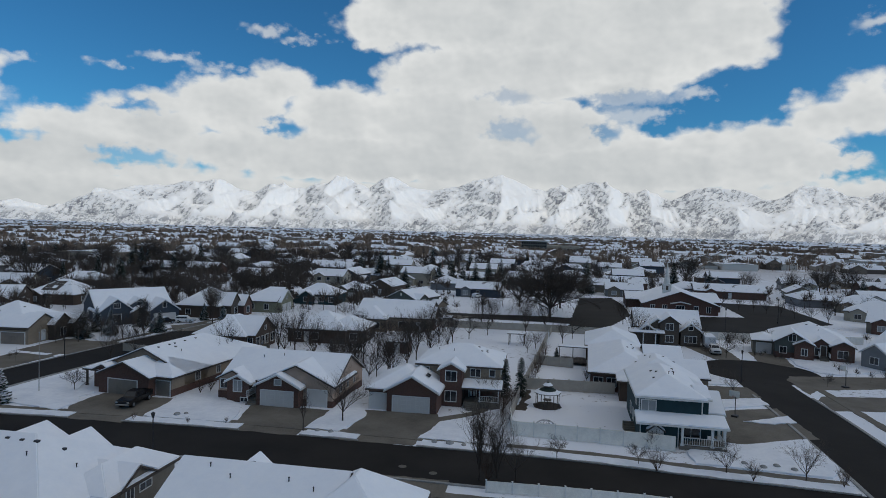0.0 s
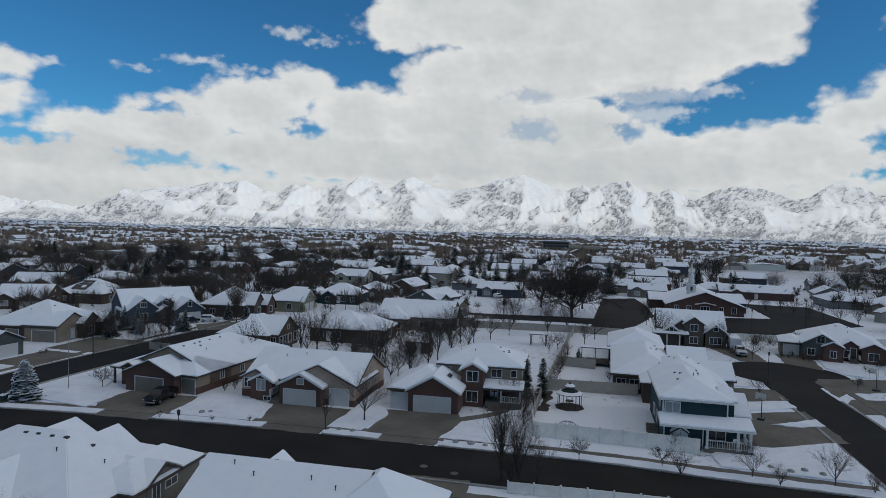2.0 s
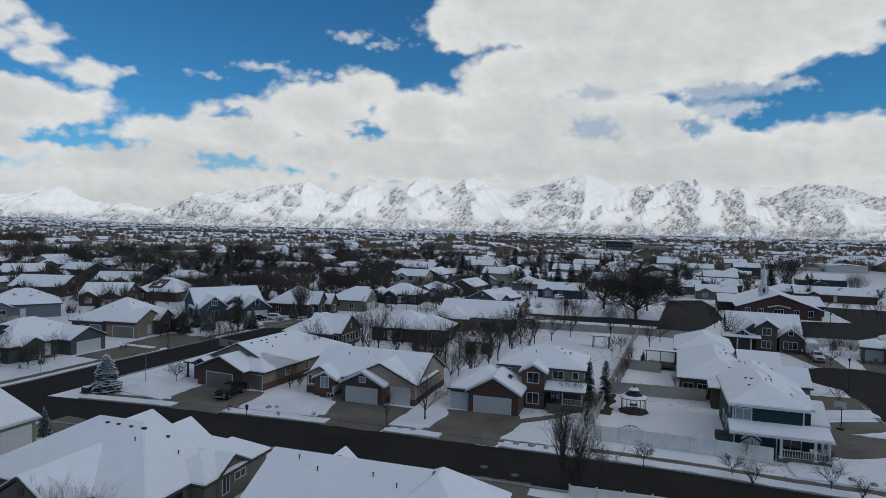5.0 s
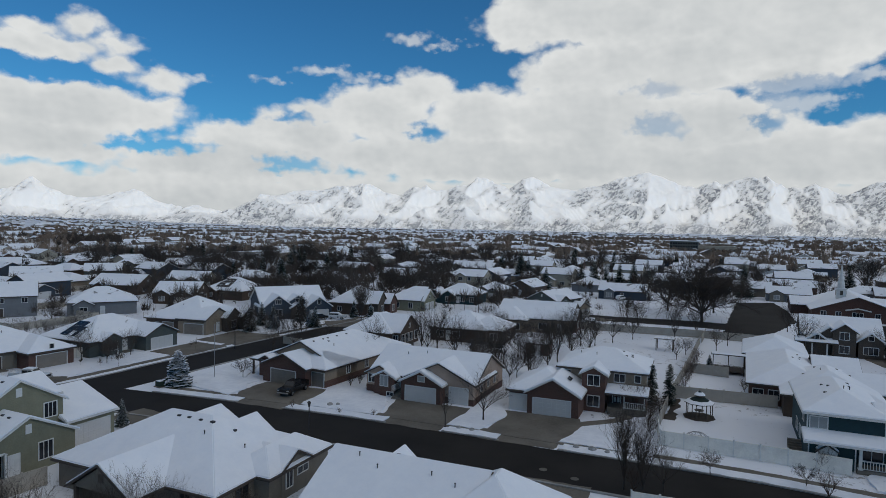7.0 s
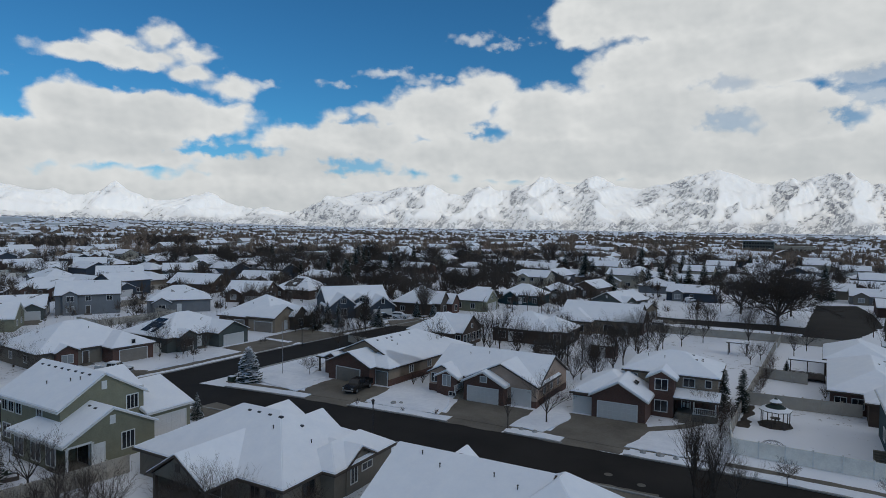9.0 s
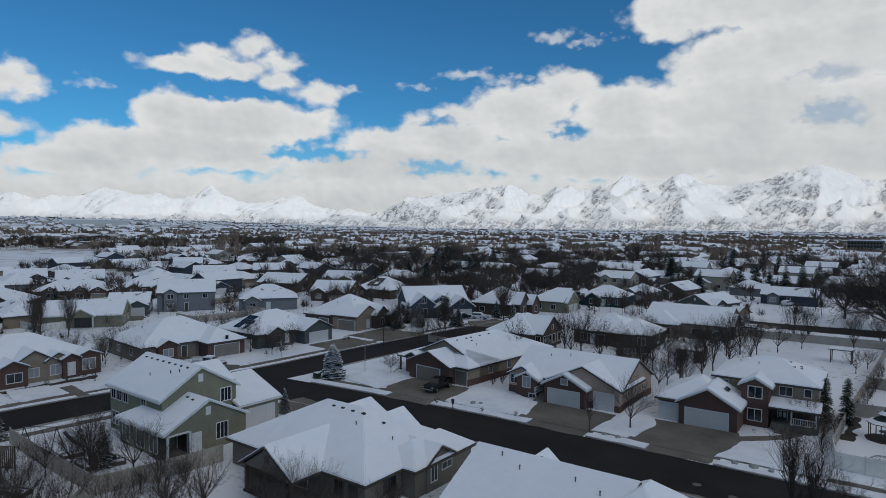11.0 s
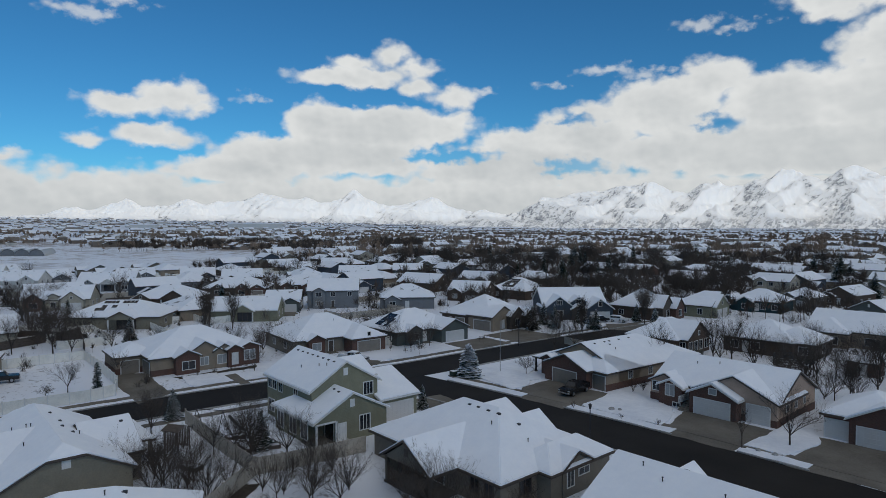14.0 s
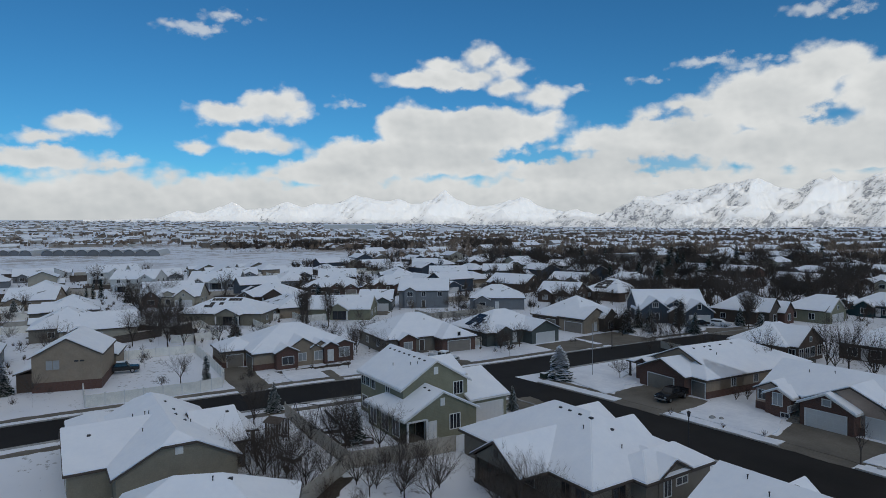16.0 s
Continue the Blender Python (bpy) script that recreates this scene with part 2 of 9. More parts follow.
GALV = plain("galvanised steel", (0.35, 0.36, 0.37), 3.0, 0.4, metal=0.8)
BARK = material("bare twigs", (0.036, 0.029, 0.025), (0.095, 0.078, 0.066), 3.0, 0.9, 0.3, each=0.35)
REDBARK = material("reddish twigs", (0.035, 0.024, 0.019), (0.085, 0.056, 0.042), 3.0, 0.9, 0.3, each=0.3)
NEEDLE = material("dark needles", (0.012, 0.022, 0.016), (0.035, 0.055, 0.04), 4.0, 0.85, 0.2, each=0.2)
WOODDARK = material("weathered wood", (0.06, 0.048, 0.04), (0.14, 0.115, 0.095), 1.5, 0.85, 0.3, stretch=(1, 1, 6))
PANEL = plain("black solar glass", (0.008, 0.009, 0.013), 1.0, 0.15, spec=0.6)
MULCH = material("wet soil", (0.03, 0.024, 0.02), (0.09, 0.075, 0.06), 2.0, 0.95, 0.6)

WALLS = {
    "tan": siding("tan stucco", (0.26, 0.207, 0.152)),
    "rose": siding("rosy tan stucco", (0.40, 0.30, 0.235)),
    "beige": siding("beige siding", (0.36, 0.33, 0.265)),
    "taupe": siding("taupe siding", (0.175, 0.157, 0.128)),
    "olive": siding("olive tan siding", (0.215, 0.195, 0.148)),
    "sage": siding("sage green siding", (0.205, 0.20, 0.138)),
    "grey": siding("grey siding", (0.17, 0.178, 0.185)),
    "greygreen": siding("grey green siding", (0.085, 0.097, 0.09)),
    "navy": siding("slate blue siding", (0.045, 0.058, 0.076)),
    "teal": siding("dark teal siding", (0.015, 0.043, 0.05), 0.14),
    "white": siding("off white siding", (0.55, 0.55, 0.53)),
    "brown": siding("brown siding", (0.085, 0.06, 0.045)),
    "brick": brick("brown brick", (0.135, 0.06, 0.042), (0.086, 0.041, 0.03), (0.12, 0.09, 0.075)),
    "redbrick": brick("red brick", (0.105, 0.040, 0.028), (0.074, 0.030, 0.022), (0.10, 0.075, 0.06)),
    "stone": brick("brown stone", (0.115, 0.088, 0.066), (0.07, 0.056, 0.045), (0.05, 0.043, 0.037)),
}


# ---- mesh helpers ----
def solid(bm, x0, x1, y0, y1, z0, z1):
    """A box in bm."""
    v = [bm.verts.new(p) for p in ((x0, y0, z0), (x1, y0, z0), (x1, y1, z0), (x0, y1, z0),
                                   (x0, y0, z1), (x1, y0, z1), (x1, y1, z1), (x0, y1, z1))]
    for f in ((3, 2, 1, 0), (4, 5, 6, 7), (0, 1, 5, 4), (1, 2, 6, 5), (2, 3, 7, 6), (3, 0, 4, 7)):
        bm.faces.new([v[i] for i in f])
    return v


def bar(bm, p, q, r, sides=6, r2=None):
    """A tapered round bar from p to q in bm."""
    p, q = Vector(p), Vector(q)
    r2 = r if r2 is None else r2
    d = (q - p).normalized()
    s = d.orthogonal().normalized()
    t = d.cross(s)
    ring = []
    for c, rad in ((p, r), (q, r2)):
        ring.append([bm.verts.new(c + (s * math.cos(k * 2 * math.pi / sides) + t * math.sin(k * 2 * math.pi / sides)) * rad)
                     for k in range(sides)])
    for k in range(sides):
        bm.faces.new((ring[0][k], ring[0][(k + 1) % sides], ring[1][(k + 1) % sides], ring[1][k]))
    bm.faces.new(ring[0][::-1])
    bm.faces.new(ring[1])


def prism(bm, pts, z0, z1):
    """An upright prism over the plan pts."""
    lo = [bm.verts.new((x, y, z0)) for x, y in pts]
    hi = [bm.verts.new((x, y, z1)) for x, y in pts]
    n = len(pts)
    bm.faces.new(hi)
    bm.faces.new(lo[::-1])
    for k in range(n):
        bm.faces.new((lo[k], lo[(k + 1) % n], hi[(k + 1) % n], hi[k]))


def rounded(bm, w, seg=1):
    bmesh.ops.bevel(bm, geom=list(bm.edges), offset=w, segments=seg, affect="EDGES", clamp_overlap=True)


def mesh_of(name, bm, material_):
    bmesh.ops.recalc_face_normals(bm, faces=bm.faces)
    me = bpy.data.meshes.new(name)
    bm.to_mesh(me)
    bm.free()
    me.materials.append(material_)
    return me


def part(name, bm, material_, parent, label=""):
    ob = new(name, mesh_of(name, bm, material_))
    ob.parent = parent
    if label:
        tagged(ob, label)
    return ob


def thing(name, m, label, category, group="", kind=""):
    ob = new(name)
    ob.matrix_world = m
    return tagged(ob, label, category, group, kind)


def piece(name, bm, material_, label, category="", group="", kind="", m=None):
    ob = new(name, mesh_of(name, bm, material_))
    if m is not None:
        ob.matrix_world = m
    return tagged(ob, label, category, group, kind)


# ---- the land: one sheet to the horizon, rising a little to the north-west ----
def land_height(x, y):
    r = math.hypot(x, y)
    az = math.degrees(math.atan2(x, y))
    k = min(1, max(0, (-az - 25) / 45)) if az > -150 else 0
    s = max(0, (r - 700) / 4100)
    return k * 78 * s ** 1.2 + (noise.noise(Vector((x, y, 0)) / 260) * 2.5 if r > 700 else 0) - 0.6 * (r > 700)


def polar_sheet(name, radii, az0, az1, cols, height):
    verts, faces = [], []
    for r in radii:
        for c in range(cols + 1):
            a = radians(az0 + (az1 - az0) * c / cols)
            x, y = r * math.sin(a), r * math.cos(a)
            verts.append((x, y, height(x, y, r, az0 + (az1 - az0) * c / cols)))
    w = cols + 1
    for i in range(len(radii) - 1):
        for c in range(cols):
            faces.append((i * w + c, i * w + c + 1, (i + 1) * w + c + 1, (i + 1) * w + c))
    me = bpy.data.meshes.new(name)
    me.from_pydata(verts, [], faces)
    for p in me.polygons:
        p.use_smooth = True
    return me


GROUND = bpy.data.materials.new("snowy ground")
GROUND.use_nodes = True
n = Nodes(GROUND.node_tree)
pos = n.make("ShaderNodeNewGeometry").outputs["Position"]
flatpos = n.make("ShaderNodeVectorMath")
flatpos.operation = "MULTIPLY"
n.put(flatpos.inputs[0], pos)
flatpos.inputs[1].default_value = (1, 1, 0)
fp = flatpos.outputs[0]
radius = n.make("ShaderNodeVectorMath")
radius.operation = "LENGTH"
n.put(radius.inputs[0], fp)
rad_ = radius.outputs["Value"]
soft = n.noise(fp, 0.08, 5, 0.6)
fine = n.noise(fp, 1.6, 5, 0.65)
tuft = n.noise(fp, 0.9, 6, 0.7)
snowcol = n.mix(soft, rgb(0.74, 0.77, 0.83), rgb(0.86, 0.88, 0.92))
# grass and soil that shows through thin snow
yard = n.step(n.noise(fp, 0.045, 4, 0.6), 0.47, 0.62)
snowcol = n.mix(n.math("MULTIPLY", n.step(n.math("MULTIPLY_ADD", yard, 0.09, tuft), 0.63, 0.72), 0.72), snowcol, rgb(0.10, 0.083, 0.063))
# brush, gardens and streets of the far town
brush = n.math("ADD", n.math("MULTIPLY", n.noise(fp, 0.012, 8, 0.7), 0.55), n.math("MULTIPLY", n.noise(fp, 0.09, 4, 0.7), 0.45))
xy = n.make("ShaderNodeSeparateXYZ", Vector=fp)
side_ = n.math("DIVIDE", n.math("ADD", xy.outputs[0], n.math("MULTIPLY", xy.outputs[1], 1.05)), n.math("MAXIMUM", rad_, 1.0))
east = n.step(side_, -0.15, 0.25)
limit = n.math("SUBTRACT", 0.52, n.math("MULTIPLY", east, 0.075))
wild = n.math("MULTIPLY", n.step(n.math("SUBTRACT", brush, limit), -0.03, 0.04), n.step(rad_, 240.0, 700.0))
far_col = n.mix(n.noise(fp, 0.004, 3, 0.5), rgb(0.20, 0.155, 0.12), rgb(0.36, 0.275, 0.205))
# brush thins past 900 m: whiter ground stands in for sun on the plain
wild = n.math("MULTIPLY", wild, n.math("SUBTRACT", 1.0, n.math("MULTIPLY", n.step(rad_, 900.0, 1700.0), 0.75)))
snowcol = n.mix(n.math("MULTIPLY", wild, 0.88), snowcol, far_col)
hb = n.math("ADD", n.math("MULTIPLY", soft, 0.7), n.math("MULTIPLY", fine, 0.3))
bp = n.make("ShaderNodeBump", Strength=0.35, Distance=0.15, Height=hb)
pr = n.make("ShaderNodeBsdfPrincipled", Base_Color=snowcol, Roughness=0.65, Normal=bp.outputs[0])
n.make("ShaderNodeOutputMaterial", Surface=pr.outputs[0])

radii = [0.5, 20, 45, 80, 130, 200, 300, 430, 560, 700, 850, 1000, 1200, 1400, 1650, 1900, 2200, 2500, 2900, 3300, 3800, 4300, 4700, 4900]
me = polar_sheet("ground", radii, -180, 180, 180, lambda x, y, r, a: land_height(x, y))
me.materials.append(GROUND)
tagged(new("ground", me), "snow covered ground of yards and fields", "ground", kind="structure")

# ---- mountains ----
# the crest line: azimuth and height angle
CREST = [(-38, 0.3), (-35.5, 0.9), (-33, 1.3), (-30.5, 1.9), (-27.8, 2.9), (-24.5, 3.6), (-21.9, 4.1), (-19.2, 3.7), (-17, 3.4), (-15.4, 3.9), (-13.5, 3.7), (-11, 4.3), (-8.5, 4.7),
         (-6.8, 4.2), (-5, 4.6), (-1.4, 4.0), (0.7, 4.4), (3.7, 5.2), (7.3, 4.5), (10.5, 4.2), (12.8, 5.0), (15.7, 4.2), (19.5, 3.6), (22.6, 4.7), (24.7, 4.4), (27.3, 3.5), (30.4, 4.3),
         (35.1, 3.7), (42, 4.4), (50, 4.0), (58, 4.2), (66, 3.0)]
# lower hills that stand before it: azimuth, height angle, distance, half width in degrees
FORE = [(-25.5, 1.9, 3850, 4.4), (-21.5, 1.3, 3700, 3.0), (-18.2, 1.9, 3800, 3.2), (-14.2, 2.6, 3900, 3.4), (-10.6, 2.2, 3800, 2.8), (-4.8, 2.8, 3900, 3.6), (-1.0, 1.6, 3700, 2.8),
        (2.6, 2.5, 3850, 3.4), (6.4, 3.0, 3950, 3.4), (10.2, 2.0, 3750, 3.0), (15.0, 3.3, 3950, 4.4), (18.5, 2.2, 3750, 3.6), (25.6, 2.7, 3850, 4.0), (31.0, 2.5, 3800, 4.0), (38, 2.4, 3800, 5)]
FAR_CREST = [(-76, -0.3), (-71, 0.1), (-68, 0.9), (-65, 1.5), (-62.2, 1.45), (-59, 1.6), (-57.4, 1.95), (-54, 2.55), (-51, 2.0), (-48.5, 2.2), (-46.1, 2.85), (-43.8, 2.2), (-42.2, 2.05),
             (-38.6, 2.4), (-35.6, 1.6), (-32.5, 1.0), (-30, 0.4)]
FAR_FORE = [(-55.5, 1.4, 4250, 2.6), (-49.8, 1.3, 4250, 2.6), (-44.8, 1.6, 4250, 2.6), (-40.6, 1.3, 4200, 2.6), (-36.5, 1.0, 4200, 2.4)]

MOUNTAIN = bpy.data.materials.new("snowy mountainside")
MOUNTAIN.use_nodes = True
n = Nodes(MOUNTAIN.node_tree)
geom = n.make("ShaderNodeNewGeometry")
xyz = n.make("ShaderNodeSeparateXYZ", Vector=geom.outputs["Position"])
nor = n.make("ShaderNodeSeparateXYZ", Vector=geom.outputs["Normal"])
around = n.math("MULTIPLY", n.math("ARCTAN2", xyz.outputs[0], xyz.outputs[1]), 3900.0)
zz = xyz.outputs[2]
slant = n.make("ShaderNodeCombineXYZ", X=n.math("SUBTRACT", around, n.math("MULTIPLY", zz, 0.5)), Y=n.math("MULTIPLY", zz, 0.9), Z=n.math("MULTIPLY", xyz.outputs[1], 0.12)).outputs[0]
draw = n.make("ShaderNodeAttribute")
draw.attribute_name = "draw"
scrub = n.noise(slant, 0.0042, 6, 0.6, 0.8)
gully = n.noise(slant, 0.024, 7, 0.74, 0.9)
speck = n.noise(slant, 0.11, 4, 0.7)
# brush holds down in the draws; ledges of rock run across
# flanks facing away from the sun: brush, and shade put into the colour
flank_shade = n.math("MULTIPLY", nor.outputs[0], -0.30)
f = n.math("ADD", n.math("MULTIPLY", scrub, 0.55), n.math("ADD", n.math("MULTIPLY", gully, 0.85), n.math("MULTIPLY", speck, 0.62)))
f = n.math("ADD", f, n.math("ADD", flank_shade, n.math("MULTIPLY", draw.outputs["Fac"], 0.22)))
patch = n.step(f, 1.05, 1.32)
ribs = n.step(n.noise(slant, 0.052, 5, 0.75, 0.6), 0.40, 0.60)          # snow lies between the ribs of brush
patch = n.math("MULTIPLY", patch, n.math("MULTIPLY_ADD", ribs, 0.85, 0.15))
forest = n.math("MULTIPLY", n.step(n.math("ADD", n.noise(slant, 0.0021, 3, 0.5, 0.4), flank_shade), 0.60, 0.66), n.step(gully, 0.40, 0.52))
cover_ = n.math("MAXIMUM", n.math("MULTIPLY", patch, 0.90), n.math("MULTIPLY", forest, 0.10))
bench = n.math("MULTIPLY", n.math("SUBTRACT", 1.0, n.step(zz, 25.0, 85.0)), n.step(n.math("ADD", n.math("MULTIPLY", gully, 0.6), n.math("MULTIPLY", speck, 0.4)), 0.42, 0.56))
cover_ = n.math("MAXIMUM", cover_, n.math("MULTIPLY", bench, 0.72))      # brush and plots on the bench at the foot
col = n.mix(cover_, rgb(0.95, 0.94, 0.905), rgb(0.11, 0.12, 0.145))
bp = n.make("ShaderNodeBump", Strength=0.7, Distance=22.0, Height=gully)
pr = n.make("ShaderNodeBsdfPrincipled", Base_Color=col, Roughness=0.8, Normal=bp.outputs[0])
# even glow added in place of direct sunlight on the far slopes
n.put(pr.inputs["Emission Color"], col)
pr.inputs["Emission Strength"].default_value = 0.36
n.make("ShaderNodeOutputMaterial", Surface=pr.outputs[0])


def tri(v):
    """A zigzag: 0 on the ridges, 1 down in the draws."""
    return abs((v % 1.0) * 2 - 1)


def along(rows, a):
    for (a0, e0), (a1, e1) in zip(rows, rows[1:]):
        if a <= a1:
            k = min(1.0, max(0.0, (a - a0) / (a1 - a0)))
            return e0 + (e1 - e0) * (0.35 * k + 0.65 * k * k * (3 - 2 * k))
    return rows[-1][1]


def range_height(x, y, r, az, foot, crest_r, crest, fore):
    """A front of spurs with branching draws; returns the height and how deep in a draw the place lies."""
    u = radians(az) * 4000
    warp = noise.noise(Vector((u / 900, r / 1100, 1))) * 420 + noise.noise(Vector((u / 260, r / 300, 4))) * 110
    s_ = max(0.0, (r - foot) / (crest_r - foot))
    top = crest_r * math.tan(radians(along(crest, az + noise.noise(Vector((u / 160, r / 300, 9))) * 0.35))) + 25
    base = top * (min(s_, 1.0) ** 1.35) - max(0.0, r - crest_r) * 0.35
    q = 1.0
    for i, (pa, pe, pr_, wid) in enumerate(fore):
        v = (r - pr_) / ((pr_ - foot) if r < pr_ else 330.0)
        uu = (az - pa + warp / 420) / wid
        d = abs(uu) * 0.62 + abs(v) * 0.42 + 0.5 * math.hypot(uu, v)
        hill = (pr_ * math.tan(radians(pe)) + 25) * (1.02 - d)
        if hill > base:
            base, q = hill, 0.8
    t1 = tri((u + warp) / 430)
    sgn = 1 if ((u + warp) / 430) % 1.0 < 0.5 else -1
    bow = 4 * t1 * (1 - t1)
    t2 = tri((u + warp * 0.8 + sgn * (r - foot) * 0.7) / 175) * (0.25 + 0.75 * bow)
    t3 = tri((u * 1.02 + warp * 0.6 - sgn * (r - foot) * 0.9 + 60 * t2) / 78) * (0.3 + 0.7 * bow)
    body = min(1.0, max(0.0, base) / 130)
    ends = min(1.0, max(0.0, (r - foot) / 300))
    cut = (96 * t1 + 46 * t2 + 15 * t3) * q * (1.0 if s_ < 0.8 else max(0.42, 1 - (s_ - 0.8) * 2.4))
    rough_ = noise.noise(Vector((u / 40, r / 60, 3))) * 2
    z = max(0.0, base) * ends - cut * body * ends + rough_ * body
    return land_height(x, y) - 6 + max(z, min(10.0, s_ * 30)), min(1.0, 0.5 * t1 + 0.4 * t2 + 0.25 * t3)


for rows, fore_, r0, rc, a0, a1, cols in ((CREST, FORE, 3380, 4450, -38, 66, 900), (FAR_CREST, FAR_FORE, 3850, 4600, -76, -30, 380)):
    deep = []

    def height_at(x, y, r, az):
        z, d = range_height(x, y, r, az, r0 + 20, rc, rows, fore_)
        deep.append(d)
        return z

    me = polar_sheet("mountain_range", [r0 + k * (4780 - r0) / 120 for k in range(121)], a0, a1, cols, height_at)
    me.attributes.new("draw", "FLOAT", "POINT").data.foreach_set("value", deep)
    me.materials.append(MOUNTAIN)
    tagged(new("mountain_range", me), "snow covered mountain range, dark scrub and painted shade on its spurs", "mountain", kind="structure")


# ---- houses ----
def slab(bm, polys, lo, hi):
    """Closed sheet over the polygons: underside lifted by lo, upper side by hi."""
    vs, used = {}, {}

    def vert(p, lift):
        key = (round(p[0], 3), round(p[1], 3), round(p[2], 3), lift)
        if key not in vs:
            vs[key] = bm.verts.new((p[0], p[1], p[2] + lift))
        return vs[key]

    for poly in polys:
        bm.faces.new([vert(p, hi) for p in poly])
        bm.faces.new([vert(p, lo) for p in poly][::-1])
        for p, q in zip(poly, poly[1:] + poly[:1]):
            k = tuple(round(c, 3) for c in p), tuple(round(c, 3) for c in q)
            used[k] = (p, q)
    for (a_, b_), (p, q) in used.items():
        if (b_, a_) not in used:
            bm.faces.new((vert(p, lo), vert(q, lo), vert(q, hi), vert(p, hi)))


def roof_polys(kind, x0, x1, y0, y1, eave, pitch, over, end):
    """The planes of a roof over a rectangle. end: overhang at gable ends."""
    if kind in ("y", "cy"):
        turned = roof_polys({"y": "x", "cy": "cx"}[kind], y0, y1, -x1, -x0, eave, pitch, over, end)
        return [[(-q, p, z) for p, q, z in poly] for poly in turned]
    if kind == "yh":                                   # gable in front (y0), hip behind
        turned = roof_polys("xh", -y1, -y0, x0, x1, eave, pitch, over, end)
        return [[(q, -p, z) for p, q, z in poly] for poly in turned]
    ym, half = (y0 + y1) / 2, (y1 - y0) / 2
    zr, ze = eave + pitch * half, eave - pitch * over
    ya, yb = y0 - over, y1 + over
    if kind == "x":
        xa, xb = x0 - end, x1 + end
        return [[(xa, ya, ze), (xb, ya, ze), (xb, ym, zr), (xa, ym, zr)], [(xa, ym, zr), (xb, ym, zr), (xb, yb, ze), (xa, yb, ze)]]
    if kind == "cx":                                   # gable with clipped peaks
        xa, xb, c = x0 - end, x1 + end, half * 0.3
        zc, yc = zr - pitch * c, c
        return [[(xa, ya, ze), (xb, ya, ze), (xb, ym - yc, zc), (xb - c, ym, zr), (xa + c, ym, zr), (xa, ym - yc, zc)],
                [(xa, ym + yc, zc), (xa + c, ym, zr), (xb - c, ym, zr), (xb, ym + yc, zc), (xb, yb, ze), (xa, yb, ze)],
                [(xb, ym - yc, zc), (xb, ym + yc, zc), (xb - c, ym, zr)], [(xa, ym + yc, zc), (xa, ym - yc, zc), (xa + c, ym, zr)]]
    if kind == "xh":                                   # gable at x1, hip at x0
        xa, xb, rx = x0 - over, x1 + end, x0 + half
        return [[(xa, ya, ze), (xb, ya, ze), (xb, ym, zr), (rx, ym, zr)], [(xb, yb, ze), (xa, yb, ze), (rx, ym, zr), (xb, ym, zr)],
                [(xa, yb, ze), (xa, ya, ze), (rx, ym, zr)]]
    if kind == "east":                                 # lean-to falling to +x
        return [[(x0, ya, eave + pitch * (x1 - x0)), (x1 + over, ya, ze), (x1 + over, yb, ze), (x0, yb, eave + pitch * (x1 - x0))]]
    if kind == "south":                                # lean-to falling to the front
        return [[(x0 - end, ya, ze), (x1 + end, ya, ze), (x1 + end, y1, eave + pitch * (y1 - y0)), (x0 - end, y1, eave + pitch * (y1 - y0))]]
    if kind == "north":
        return [[(x0 - end, y0, eave + pitch * (y1 - y0)), (x1 + end, y0, eave + pitch * (y1 - y0)), (x1 + end, yb, ze), (x0 - end, yb, ze)]]
    # hip
    xa, xb = x0 - over, x1 + over
    w, d = x1 - x0, y1 - y0
    if w >= d + 0.05:
        ra, rb = x0 + d / 2, x1 - d / 2
        return [[(xa, ya, ze), (xb, ya, ze), (rb, ym, zr), (ra, ym, zr)], [(xb, yb, ze), (xa, yb, ze), (ra, ym, zr), (rb, ym, zr)],
                [(xb, ya, ze), (xb, yb, ze), (rb, ym, zr)], [(xa, yb, ze), (xa, ya, ze), (ra, ym, zr)]]
    xm, zr = (x0 + x1) / 2, eave + pitch * w / 2
    ra, rb = y0 + w / 2, y1 - w / 2
    if rb - ra < 0.1:
        ra, rb = (y0 + y1) / 2 - 0.05, (y0 + y1) / 2 + 0.05
    return [[(xb, ya, ze), (xb, yb, ze), (xm, rb, zr), (xm, ra, zr)], [(xa, yb, ze), (xa, ya, ze), (xm, ra, zr), (xm, rb, zr)],
            [(xa, ya, ze), (xb, ya, ze), (xm, ra, zr)], [(xb, yb, ze), (xa, yb, ze), (xm, rb, zr)]]


SHED = {"south", "north"}


